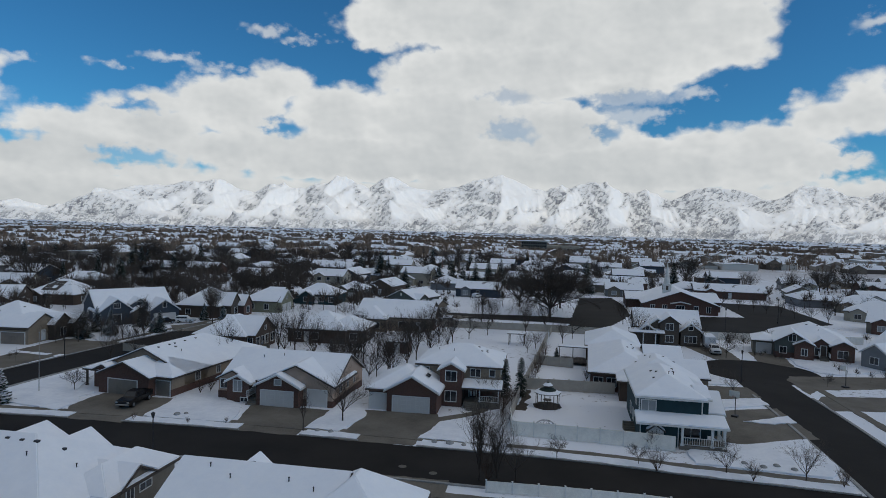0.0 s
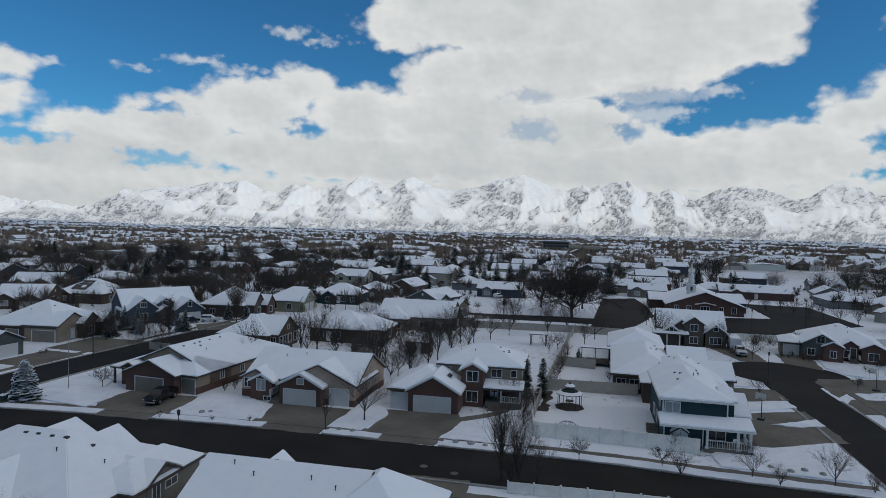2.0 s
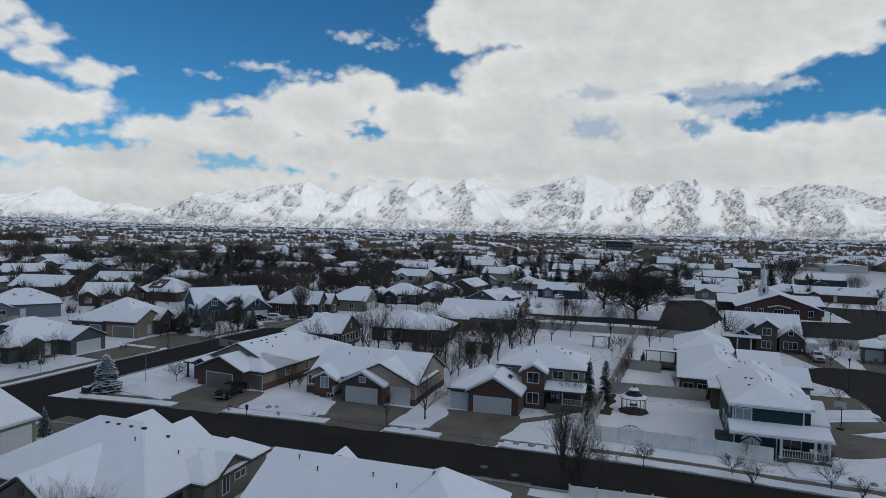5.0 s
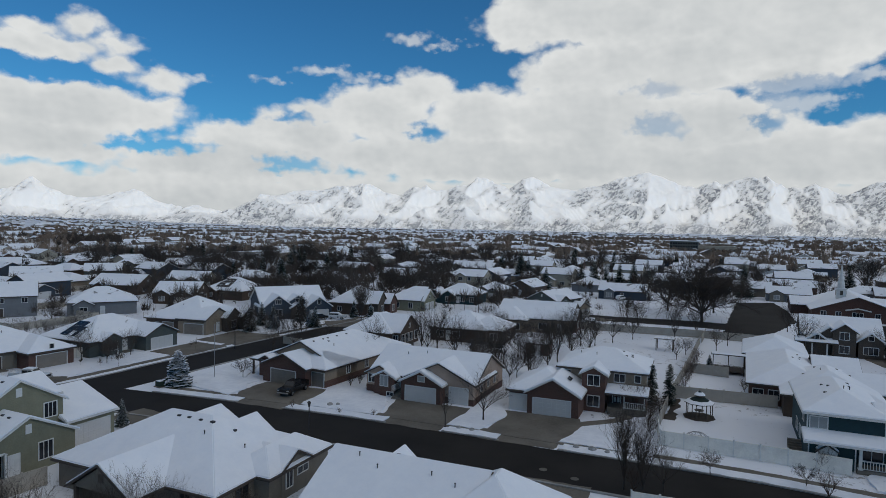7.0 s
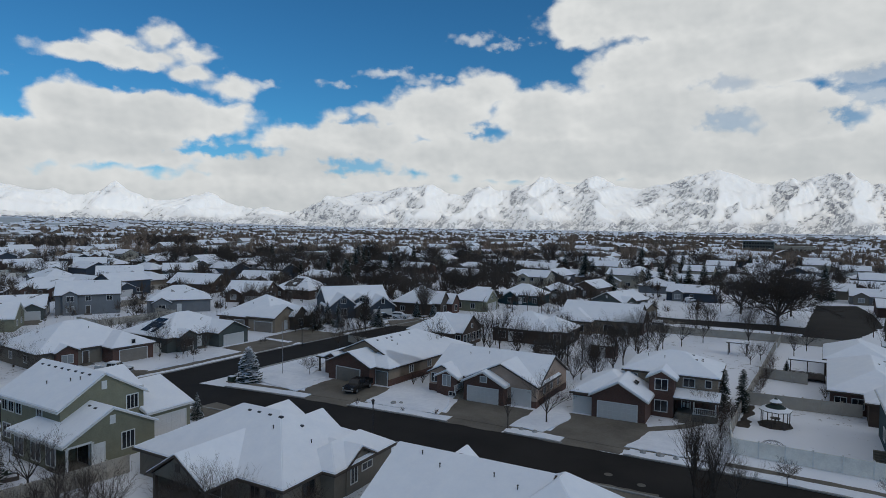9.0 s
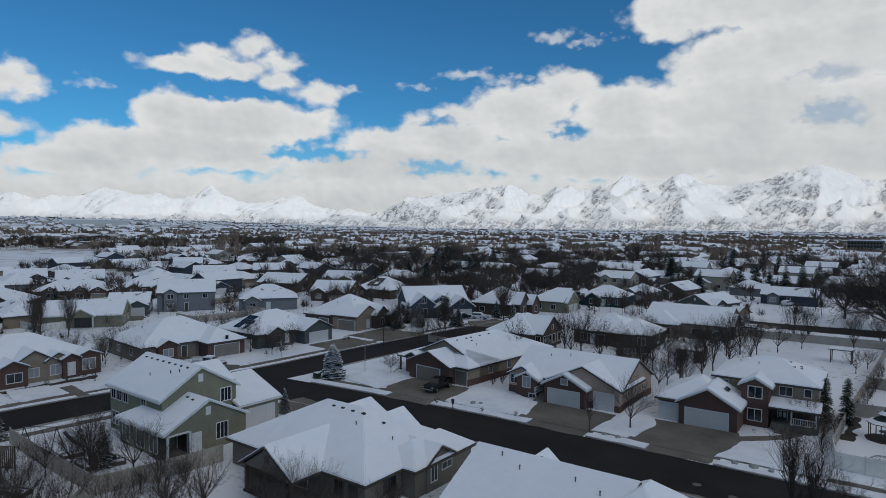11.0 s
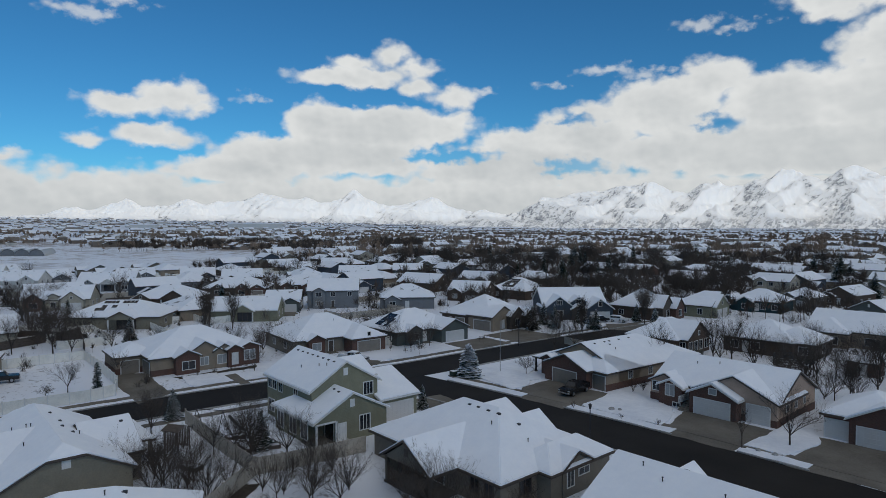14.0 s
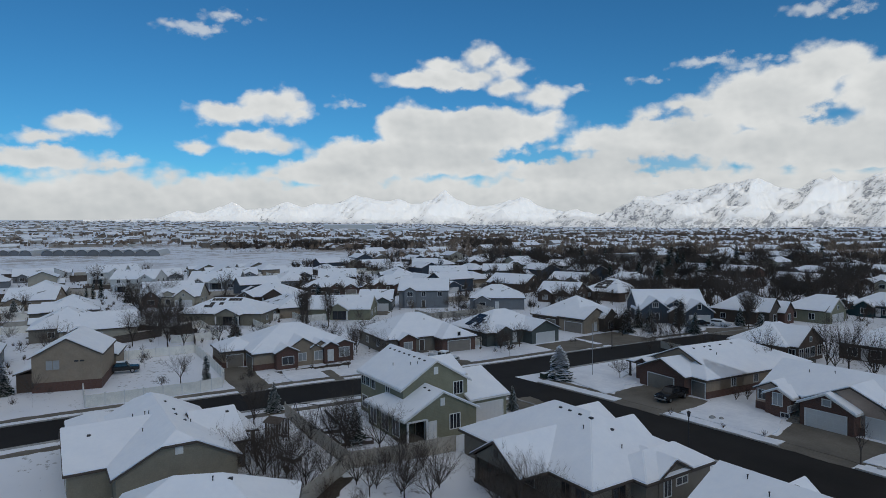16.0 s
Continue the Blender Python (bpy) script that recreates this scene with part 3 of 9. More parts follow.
def block(h, x0, x1, y0, y1, eave, roof, wall, pitch=0.5, over=0.45, z0=0.0, end=0.35, base=None, rake=None, snow=True, cover=None):
    """One volume of a house: walls that reach up into the gables, a roof, the snow on it."""
    if wall:
        bm = bmesh.new()
        w, d = x1 - x0, y1 - y0
        prof = None
        if roof in ("xh", "yh"):
            pass
        elif roof in ("x", "cx"):
            prof, ax = [(y0, z0), (y1, z0), (y1, eave), ((y0 + y1) / 2, eave + pitch * d / 2), (y0, eave)], "x"
        elif roof in ("y", "cy"):
            prof, ax = [(x0, z0), (x1, z0), (x1, eave), ((x0 + x1) / 2, eave + pitch * w / 2), (x0, eave)], "y"
        if prof and roof[0] == "c":
            k = 0.3
            m_, t_ = prof[3]
            half = (prof[1][0] - prof[0][0]) / 2
            prof[3:4] = [(m_ + half * k, t_ - pitch * half * k), (m_ - half * k, t_ - pitch * half * k)]
        if prof:
            ends = (x0, x1) if ax == "x" else (y0, y1)
            rings = [[bm.verts.new((e_, p, z) if ax == "x" else (p, e_, z)) for p, z in prof] for e_ in ends]
            for k in range(len(prof)):
                bm.faces.new((rings[0][k], rings[0][(k + 1) % len(prof)], rings[1][(k + 1) % len(prof)], rings[1][k]))
            bm.faces.new(rings[0])
            bm.faces.new(rings[1])
        else:
            solid(bm, x0, x1, y0, y1, z0, eave)
            if roof == "xh":
                tri = [(x1, y0, eave), (x1, y1, eave), (x1, (y0 + y1) / 2, eave + pitch * d / 2)]
            elif roof == "yh":
                tri = [(x0, y0, eave), (x1, y0, eave), ((x0 + x1) / 2, y0, eave + pitch * w / 2)]
            if roof in ("xh", "yh"):
                off = Vector((-0.25, 0, 0)) if roof == "xh" else Vector((0, 0.25, 0))
                a3, b3 = [bm.verts.new(q) for q in tri], [bm.verts.new(Vector(q) + off) for q in tri]
                bm.faces.new(a3)
                bm.faces.new(b3[::-1])
                for k in range(3):
                    bm.faces.new((a3[k], a3[(k + 1) % 3], b3[(k + 1) % 3], b3[k]))
        part("wall", bm, WALLS[wall], h)
        if base:
            bm = bmesh.new()
            solid(bm, x0 - 0.04, x1 + 0.04, y0 - 0.04, y1 + 0.04, z0, z0 + base[1])
            part("wall_base", bm, WALLS[base[0]], h, "brick wainscot along the wall")
    bm = bmesh.new()
    slab(bm, roof_polys(roof, x0, x1, y0, y1, eave, pitch, over, end), 0.0, 0.17)
    ro = part("roof", bm, rake or FASCIA, h)
    if snow:
        bm = bmesh.new()
        slab(bm, roof_polys(roof, x0, x1, y0, y1, eave, pitch, over - 0.05, end - 0.05), 0.175, 0.33)
        rounded(bm, 0.07, 2)
        part("roof_snow", bm, cover or ROOF_SNOW, ro)
    return dict(x0=x0, x1=x1, y0=y0, y1=y1, eave=eave, roof=roof, pitch=pitch)


def roof_z(b, x, y):
    if b["roof"] in ("y", "cy", "yh"):
        run = (b["x1"] - b["x0"]) / 2 - abs(x - (b["x0"] + b["x1"]) / 2)
    elif b["roof"] in ("x", "cx", "xh"):
        run = (b["y1"] - b["y0"]) / 2 - abs(y - (b["y0"] + b["y1"]) / 2)
    else:
        run = min(x - b["x0"], b["x1"] - x, y - b["y0"], b["y1"] - y)
    return b["eave"] + b["pitch"] * run


def face_map(side, at):
    """From (along, out, up) on a wall's face to the house's own axes."""
    return {"S": lambda a, o, z: (a, at - o, z), "N": lambda a, o, z: (a, at + o, z),
            "E": lambda a, o, z: (at + o, a, z), "W": lambda a, o, z: (at - o, a, z)}[side]


def fbox(bm, fm, a0, a1, o0, o1, z0, z1):
    p, q = fm(a0, o0, z0), fm(a1, o1, z1)
    solid(bm, min(p[0], q[0]), max(p[0], q[0]), min(p[1], q[1]), max(p[1], q[1]), z0, z1)


def window(h, side, at, a, z, w, hh, trim=None, bars=1, glass=None):
    fm = face_map(side, at)
    bm = bmesh.new()
    t, o = 0.10, 0.06
    xs = [a - w / 2 - t, a - w / 2]
    for k in range(bars):
        x = a - w / 2 + w * (k + 1) / (bars + 1)
        xs += [x - 0.03, x + 0.03]
    xs += [a + w / 2, a + w / 2 + t]
    zs = [z - t, z, z + hh, z + hh + t]
    polys = [[(xs[c], zs[r], 0.0), (xs[c + 1], zs[r], 0.0), (xs[c + 1], zs[r + 1], 0.0), (xs[c], zs[r + 1], 0.0)]
             for c in range(len(xs) - 1) for r in range(3) if r != 1 or c % 2 == 0]
    slab(bm, polys, -0.02, o)
    for v in bm.verts:
        v.co = Vector(fm(v.co.x, v.co.z, v.co.y))
    fr = part("window", bm, trim or TRIM, h)
    bm = bmesh.new()
    fbox(bm, fm, a - w / 2, a + w / 2, -0.02, 0.02, z, z + hh)
    part("pane", bm, glass or GLASS, fr)


def garage_door(h, side, at, a, w=4.9, hh=2.15, mat=None, z=0.0, arch=False):
    fm = face_map(side, at)
    bm = bmesh.new()
    cols = max(3, round(w / 0.62))
    face = [[bm.verts.new((a - w / 2 + w * c / cols, 0.062, z + hh * r / 4)) for c in range(cols + 1)] for r in range(5)]
    back = [[bm.verts.new((a + e * w / 2, -0.05, z + hh * r)) for e in (-1, 1)] for r in (0, 1)]
    panels = [bm.faces.new((face[r][c], face[r][c + 1], face[r + 1][c + 1], face[r + 1][c])) for r in range(4) for c in range(cols)]
    bm.faces.new((back[0][0], back[0][1], back[1][1], back[1][0]))
    bm.faces.new(face[0] + back[0][::-1])
    bm.faces.new(face[4][::-1] + back[1])
    bm.faces.new([row[0] for row in face] + [back[1][0], back[0][0]])
    bm.faces.new([row[-1] for row in face][::-1] + [back[0][1], back[1][1]])
    bmesh.ops.recalc_face_normals(bm, faces=bm.faces)
    bmesh.ops.inset_individual(bm, faces=panels, thickness=0.05, depth=-0.016)
    for v in bm.verts:
        v.co = Vector(fm(v.co.x, v.co.y, v.co.z))
    d = part("garage_door", bm, mat or DOORWHITE, h, "panelled garage door, closed")
    bm = bmesh.new()
    for x in (a - w / 2 - 0.07, a + w / 2 + 0.07):
        fbox(bm, fm, x - 0.07, x + 0.07, -0.02, 0.085, z, z + hh + 0.12)
    fbox(bm, fm, a - w / 2, a + w / 2, -0.02, 0.085, z + hh, z + hh + 0.12)
    part("door_surround", bm, TRIM, d)


def entry_door(h, side, at, a, z=0.3, mat=None, w=0.95):
    fm = face_map(side, at)
    bm = bmesh.new()
    fbox(bm, fm, a - w / 2, a + w / 2, -0.02, 0.03, z, z + 2.05)
    for r0, r1 in ((0.15, 0.8), (0.95, 1.9)):
        for c in (-1, 1):
            fbox(bm, fm, a + c * w / 4 - 0.15, a + c * w / 4 + 0.15, 0.0, 0.05, z + r0, z + r1)
    d = part("front_door", bm, mat or TRIM, h)
    bm = bmesh.new()
    for x in (a - w / 2 - 0.06, a + w / 2 + 0.06):
        fbox(bm, fm, x - 0.06, x + 0.06, -0.02, 0.07, z, z + 2.15)
    fbox(bm, fm, a - w / 2, a + w / 2, -0.02, 0.07, z + 2.05, z + 2.15)
    part("door_frame", bm, TRIM, d)


def vents(h, b, spots):
    """Dark roof vents, standing through the snow."""
    for x, y in spots:
        z = roof_z(b, x, y) + 0.22
        bm = bmesh.new()
        solid(bm, x - 0.22, x + 0.22, y - 0.17, y + 0.17, z - 0.05, z + 0.16)
        bmesh.ops.translate(bm, verts=[v for v in bm.verts if v.co.z > z + 0.1], vec=(0, 0.06, 0))
        rounded(bm, 0.04)
        part("roof_vent", bm, METAL, h)


def pipes(h, b, spots):
    for x, y in spots:
        z = roof_z(b, x, y) + 0.1
        bm = bmesh.new()
        bar(bm, (x, y, z), (x, y, z + 0.5), 0.045)
        bar(bm, (x, y, z + 0.5), (x, y, z + 0.58), 0.07)
        part("vent_pipe", bm, METAL, h)


def post(h, x, y, z0, z1, w=0.16, mat=None):
    bm = bmesh.new()
    solid(bm, x - w / 2, x + w / 2, y - w / 2, y + w / 2, z0, z1)
    solid(bm, x - w * 0.8, x + w * 0.8, y - w * 0.8, y + w * 0.8, z0, z0 + 0.18)
    solid(bm, x - w * 0.7, x + w * 0.7, y - w * 0.7, y + w * 0.7, z1 - 0.12, z1)
    part("porch_post", bm, mat or TRIM, h)


def railing(h, x0, x1, y, z0, z1, mat=None, axis="x"):
    """Hand rail with a foot rail and single balusters under it."""
    n_ = max(2, int(abs(x1 - x0) / 0.24))

    def box(name, a0, a1, half, za, zb, parent):
        bm = bmesh.new()
        solid(bm, *((a0, a1, y - half, y + half) if axis == "x" else (y - half, y + half, a0, a1)), za, zb)
        return part(name, bm, mat or TRIM, parent)

    rail = box("railing", x0, x1, 0.04, z1 - 0.07, z1, h)
    box("foot_rail", x0, x1, 0.04, z0 + 0.08, z0 + 0.14, rail)
    for k in range(n_ + 1):
        x = x0 + (x1 - x0) * k / n_
        box("baluster", x - 0.025, x + 0.025, 0.025, z0 + 0.14, z1 - 0.07, rail)


def steps(h, x0, x1, y_front, y_back, top, mat=None, name="front_steps"):
    bm = bmesh.new()
    n_ = max(2, round(top / 0.18))
    for k in range(n_):
        solid(bm, x0, x1, y_front + (y_back - y_front) * k / n_, y_back, top * k / n_ - (0.05 if k == 0 else 0), top * (k + 1) / n_)
    part(name, bm, mat or CONCRETE, h)


def deck(h, x0, x1, y0, y1, z0, z1, mat=None, name="porch_floor"):
    bm = bmesh.new()
    solid(bm, x0, x1, y0, y1, z0, z1)
    part(name, bm, mat or CONCRETE, h)


def solar(h, b, x0, x1, y0, y1, rows, cols, rng, gaps=0.15):
    """Dark panels lying on the front slope, some still under snow."""
    for r in range(rows):
        for c in range(cols):
            if rng.random() < gaps:
                continue
            xa, xb = x0 + (x1 - x0) * c / cols + 0.04, x0 + (x1 - x0) * (c + 1) / cols - 0.04
            ya, yb = y0 + (y1 - y0) * r / rows + 0.05, y0 + (y1 - y0) * (r + 1) / rows - 0.05
            bm = bmesh.new()
            slab(bm, [[(xa, ya, roof_z(b, xa, ya)), (xb, ya, roof_z(b, xb, ya)), (xb, yb, roof_z(b, xb, yb)), (xa, yb, roof_z(b, xa, yb))]], 0.3, 0.38)
            part("solar_panel", bm, PANEL, h)


def home(x, y, rot, label, group=""):
    return thing("house", pose(x, y, 0, 0, 0, rot), label, "house", group)


COLOUR_WORD = {"tan": "tan", "rose": "rosy tan", "olive": "olive tan", "beige": "beige", "taupe": "taupe", "sage": "sage green", "grey": "grey", "greygreen": "grey-green", "navy": "slate blue",
               "teal": "dark teal", "white": "off-white", "brown": "dark brown", "brick": "brown brick", "redbrick": "red brick", "stone": "brown stone"}


APRONS = []


def ranch(x, y, rot, w, d, wall, accent, seed, roof="x", eave=2.8, pitch=0.5, garage=1, wing=3.0, door=None, back=False, rich=True):
    """A one or two storey house with a garage wing; (x, y) is the middle of its front, which looks along its own -y."""
    rng = random.Random(seed)
    storeys = 2 if eave > 4.5 else 1
    kind = {"x": "gabled", "y": "gabled", "hip": "hip-roofed", "cx": "gabled"}[roof]
    h = home(x, y, rot, "%s %s house, %s, with snow on the roof" % ("two-storey" if storeys == 2 else "single-storey", kind, COLOUR_WORD[wall] + " walls"))
    m = block(h, -w / 2, w / 2, 0, d, eave, roof, wall, pitch, cover=WORN_SNOW)
    gw = min(7.4, w * 0.46)
    gx = garage * (w / 2 - gw / 2 - 0.2)
    if garage:
        g_ = block(h, gx - gw / 2, gx + gw / 2, -wing, d * 0.45, 2.75, "y" if seed % 3 else ("hip" if roof == "hip" else "y"), accent, pitch, cover=WORN_SNOW)
        garage_door(h, "S", -wing, gx, min(4.9, gw - 1.4), 2.15, door)
        if seed % 2:
            window(h, "S", -wing, gx, 3.1, 0.6, 0.7, bars=0)
        if seed > 9:
            APRONS.append((h.matrix_world.copy(), gx - gw / 2 + 0.4, gx + gw / 2 - 0.4, -wing))
    ex = -garage * w * 0.08 if garage else 0
    # a cross gable over the entry
    if rich:
        cw = 3.4 + (seed % 3) * 0.5
        cx = -(garage or 1) * (w * 0.27)
        block(h, cx - cw / 2, cx + cw / 2, -1.0, d * 0.4, eave if storeys == 2 else 2.8, "y", accent if seed % 2 else wall, pitch * 1.1)
        window(h, "S", -1.0, cx, 0.9, 1.7, 1.35, bars=1, glass=BLIND if seed % 2 else None)
        if storeys == 2:
            window(h, "S", -1.0, cx, 3.6, 1.6, 1.3)
    entry_door(h, "S", 0, ex, 0.25, FASCIA if seed % 2 else TRIM)
    steps(h, ex - 0.9, ex + 0.9, -1.4, 0, 0.25)
    for side, at in (("E", w / 2), ("W", -w / 2)):
        for f in (0.3, 0.68):
            window(h, side, at, d * f, 1.0, 1.2, 1.15)
            if storeys == 2:
                window(h, side, at, d * f, 3.6, 1.1, 1.2)
        if roof == "x" and pitch * d / 2 > 1.6:
            bm = bmesh.new()
            fm = face_map(side, at)
            fbox(bm, fm, d / 2 - 0.25, d / 2 + 0.25, -0.02, 0.05, eave + 0.8, eave + 1.5)
            part("gable_vent", bm, TRIM, h)
    for f in (-0.33, 0.0, 0.33):
        window(h, "N", d, w * f, 0.9, 1.5, 1.2, bars=1)
        if storeys == 2:
            window(h, "N", d, w * f, 3.6, 1.2, 1.2)
            window(h, "S", 0, w * f, 3.6, 1.2, 1.2)
    top = d * 0.62
    vents(h, m, [(w * f, top + rng.uniform(-0.3, 0.3)) for f in (-0.28, -0.1, 0.08, 0.22)][:2 + seed % 3])
    pipes(h, m, [(w * rng.uniform(-0.3, 0.3), d * rng.uniform(0.3, 0.42)), (w * rng.uniform(-0.2, 0.3), d * 0.7)])
    return h, m


def newest_wall(h):
    return [c for c in h.children if c.name.startswith("wall")][-1]


def carve(ob, x0, x1, y0, y1, z0, z1):
    """Cut a box out of a wall, for an open patio or porch."""
    bm = bmesh.new()
    solid(bm, x0, x1, y0, y1, z0, z1)
    bmesh.ops.recalc_face_normals(bm, faces=bm.faces)
    cut = part("cutter", bm, TRIM, ob.parent)
    bm = bmesh.new()
    bm.from_mesh(ob.data)
    bmesh.ops.recalc_face_normals(bm, faces=bm.faces)
    bm.to_mesh(ob.data)
    bpy.context.view_layer.update()
    mod = ob.modifiers.new("opening", "BOOLEAN")
    mod.object, mod.operation, mod.solver = cut, "DIFFERENCE", "EXACT"
    done = bpy.data.meshes.new_from_object(ob.evaluated_get(bpy.context.evaluated_depsgraph_get()))
    ob.modifiers.clear()
    ob.data = done
    bpy.data.objects.remove(cut)


# ---- the houses along the near street ----
# low house with a big garage, a dark pickup stands before it
h = home(-37.9, 87.6, -16, "single-storey tan and brick house with a long snowy gable roof", "houses on the near street")
m = block(h, -14.4, 0, 3.2, 24, 2.75, "yh", "tan", 0.42, 0.5, end=0.5, base=("brick", 1.0))
g_ = block(h, -11.2, -2.6, -1.2, 8, 2.75, "y", "brick", 0.42)
block(h, -7.4, 0, 0.3, 8.3, 2.75, "hip", "tan", 0.42, 0.5, base=("brick", 1.0))
garage_door(h, "S", -1.2, -7.0, 4.9, 2.15, DOORTAN)
garage_door(h, "S", 0.3, -1.4, 2.3, 2.15, DOORTAN)
block(h, -14.2, -11.2, 1.0, 5.0, 2.5, "y", "brick", 0.5, 0.3)
block(h, -16.0, -13.6, 1.2, 8, 2.35, "south", None, 0.05, 0.3)
for q in (1.3, 7.6):
    post(h, -15.8, q, 0, 2.35, 0.24, FASCIA)
for q in (6, 11, 15):
    window(h, "E", 0, q, 1.25, 0.9, 1.1)
window(h, "S", 1.0, -12.7, 1.0, 0.9, 1.2)
vents(h, m, [(-6.4, q) for q in (5.0, 7.4, 8.6, 11.0, 13.6)] + [(-5.6, 7.8)])
pipes(h, m, [(-4.2, 7.6)])

# brick and tan house with three gables and pale garage doors
h = home(-14.5, 84.3, -11, "single-storey brick and tan house with gables and pale garage doors", "houses on the near street")
m = block(h, -16.8, 0, 1.0, 12.8, 2.9, "x", "rose", 0.5, base=("brick", 1.0))
block(h, -10.6, 0, 0.2, 9, 2.9, "y", "rose", 0.46, base=("brick", 0.9))
block(h, -10.4, -4.3, -1.3, 5, 2.75, "y", "brick", 0.5, rake=TRIM)
block(h, -17.0, -12.6, 0.3, 6, 2.9, "y", "rose", 0.5, base=("brick", 1.2))
block(h, -15.2, -11.9, -0.6, 4, 2.75, "y", "brick", 0.5, rake=TRIM)
garage_door(h, "S", -1.3, -7.4, 4.6, 2.15)
garage_door(h, "S", 0.2, -2.2, 2.7, 2.3)
window(h, "S", -1.3, -7.3, 3.0, 0.9, 0.7, bars=0, glass=BLIND)
window(h, "S", -0.6, -13.6, 1.5, 1.2, 1.5, bars=1, glass=BLIND)
window(h, "S", 0.3, -15.9, 1.6, 1.5, 1.2, bars=2)
window(h, "S", -0.6, -12.6, 0.15, 1.0, 0.5, bars=1)
entry_door(h, "S", 1.0, -11.2, 1.0, FASCIA)
steps(h, -11.9, -10.5, -1.6, 1.0, 1.0)
railing(h, -1.5, 0.8, -11.8, 0.9, 1.9, axis="y")
for q in (3.4, 6.2, 9.0):
    window(h, "E", 0, q, 1.5, 0.65, 0.8, bars=0)
for q in (-13.5, -8, -3):
    window(h, "N", 12.8, q, 1.0, 1.6, 1.2)
pipes(h, m, [(-12.5, 5.0), (-9.6, 5.6)])

# two-storey brown brick house
h = home(-0.4, 82.7, -9, "two-storey brown brick house with covered porch and snowy hip roof", "houses on the near street")
m = block(h, -3.8, 8.0, 6.8, 16.6, 5.3, "hip", "tan", 0.42, base=("brick", 2.7))
block(h, -6.7, 0.1, 0, 9.5, 2.9, "y", "brick", 0.56, rake=TRIM)
block(h, -9.4, -1.0, 0.7, 10.5, 2.85, "hip", "brick", 0.5)
block(h, -0.2, 2.9, 4.4, 9, 5.15, "y", "brick", 0.55, rake=TRIM)
garage_door(h, "S", 0, -3.4, 4.9, 2.15)
garage_door(h, "S", 0.7, -8.0, 2.5, 2.2)
window(h, "S", 4.4, 1.35, 3.6, 1.5, 1.35)
window(h, "S", 4.4, 1.35, 0.75, 1.5, 1.4)
window(h, "S", 6.8, 4.5, 3.85, 1.35, 1.05)
window(h, "S", 6.8, 6.9, 4.0, 0.7, 0.9, bars=0)
window(h, "S", 6.8, -2.6, 3.9, 0.8, 0.9, bars=0)
entry_door(h, "S", 6.8, 4.2, 0.9)
block(h, 3.2, 8.2, 4.2, 6.8, 2.75, "south", None, 0.2, 0.4)
deck(h, 3.2, 8.2, 4.2, 6.8, -0.05, 0.9)
railing(h, 5.4, 8.1, 4.3, 0.9, 1.8)
for q in (5.4, 8.0):
    post(h, q, 4.4, 0.9, 2.75)
steps(h, 3.7, 5.2, 2.9, 4.2, 0.9)
for q in (9, 12.8):
    window(h, "E", 8.0, q, 1.2, 1.2, 1.2)
    window(h, "E", 8.0, q, 3.8, 1.2, 1.1)
for q in (-2, 1.5, 5.5):
    window(h, "N", 16.6, q, 0.9, 1.6, 1.3)
    window(h, "N", 16.6, q, 3.7, 1.3, 1.2)
pipes(h, m, [(-1.4, 11.0), (1.0, 9.6)])
vents(h, m, [(4.4, 12.0), (5.6, 12.2), (5.0, 10.2), (5.7, 11.2)])
bm = bmesh.new()
solid(bm, -2.0, -1.4, 3.0, 4.2, 4.5, 4.62)
bmesh.ops.rotate(bm, verts=bm.verts, cent=(-1.7, 3.6, 4.5), matrix=Matrix.Rotation(0.51, 3, "Y"))
bmesh.ops.translate(bm, verts=bm.verts, vec=(0, 0, -0.15))
part("skylight", bm, PANEL, h)

# dark teal two-storey house on the corner of the cul-de-sac
h = home(24.0, 74.3, -11, "two-storey dark teal house with white porch and hipped snowy roof", "houses on the cul-de-sac")
m = block(h, 0, 7.2, 0.4, 14.5, 5.5, "hip", "teal", 0.46, 0.55, rake=TRIM)
block(h, -0.2, 9.4, -1.7, 0.6, 2.75, "south", None, 0.28, 0.35, rake=TRIM)
block(h, 0, 4.4, -1.2, 0.6, 2.7, "south", "teal", 0.05, 0.1, rake=TRIM, snow=False)
block(h, 6.8, 10.4, 4.4, 11.5, 2.8, "x", "teal", 0.5, 0.4, rake=TRIM)
block(h, 6.8, 8.0, 1.0, 6.5, 5.3, "x", "teal", 0.3, 0.3, rake=TRIM)
deck(h, 4.4, 9.6, -1.7, 1.4, -0.05, 0.45)
for px_, py_ in ((4.7, -1.5), (8.0, -1.5), (9.3, -1.5), (9.3, 1.2)):
    post(h, px_, py_, 0.45, 2.75, 0.28)
railing(h, 4.8, 7.9, -1.5, 0.45, 1.4)
railing(h, 8.1, 9.2, -1.5, 0.45, 1.4)
railing(h, -1.4, 1.2, 9.3, 0.45, 1.4, axis="y")
window(h, "S", 0.4, 1.1, 3.75, 1.6, 1.2, glass=BLIND)
window(h, "S", 0.4, 6.0, 0.9, 2.0, 1.3)
window(h, "W", 0, 3.4, 3.7, 1.2, 1.3)
window(h, "W", 0, 9, 1.0, 1.6, 1.3)
window(h, "W", 0, 6, 1.0, 1.2, 1.3)
window(h, "E", 10.4, 8, 1.0, 1.2, 1.2)
steps(h, -1.4, 0, 3.0, 5.0, 0.9, name="side_steps")
for px_ in (0.04, 7.16):
    post(h, px_, 0.4, 2.9, 5.4, 0.14)
for px_ in (0.04, 4.3):
    post(h, px_, -1.2, 0.0, 2.7, 0.12)
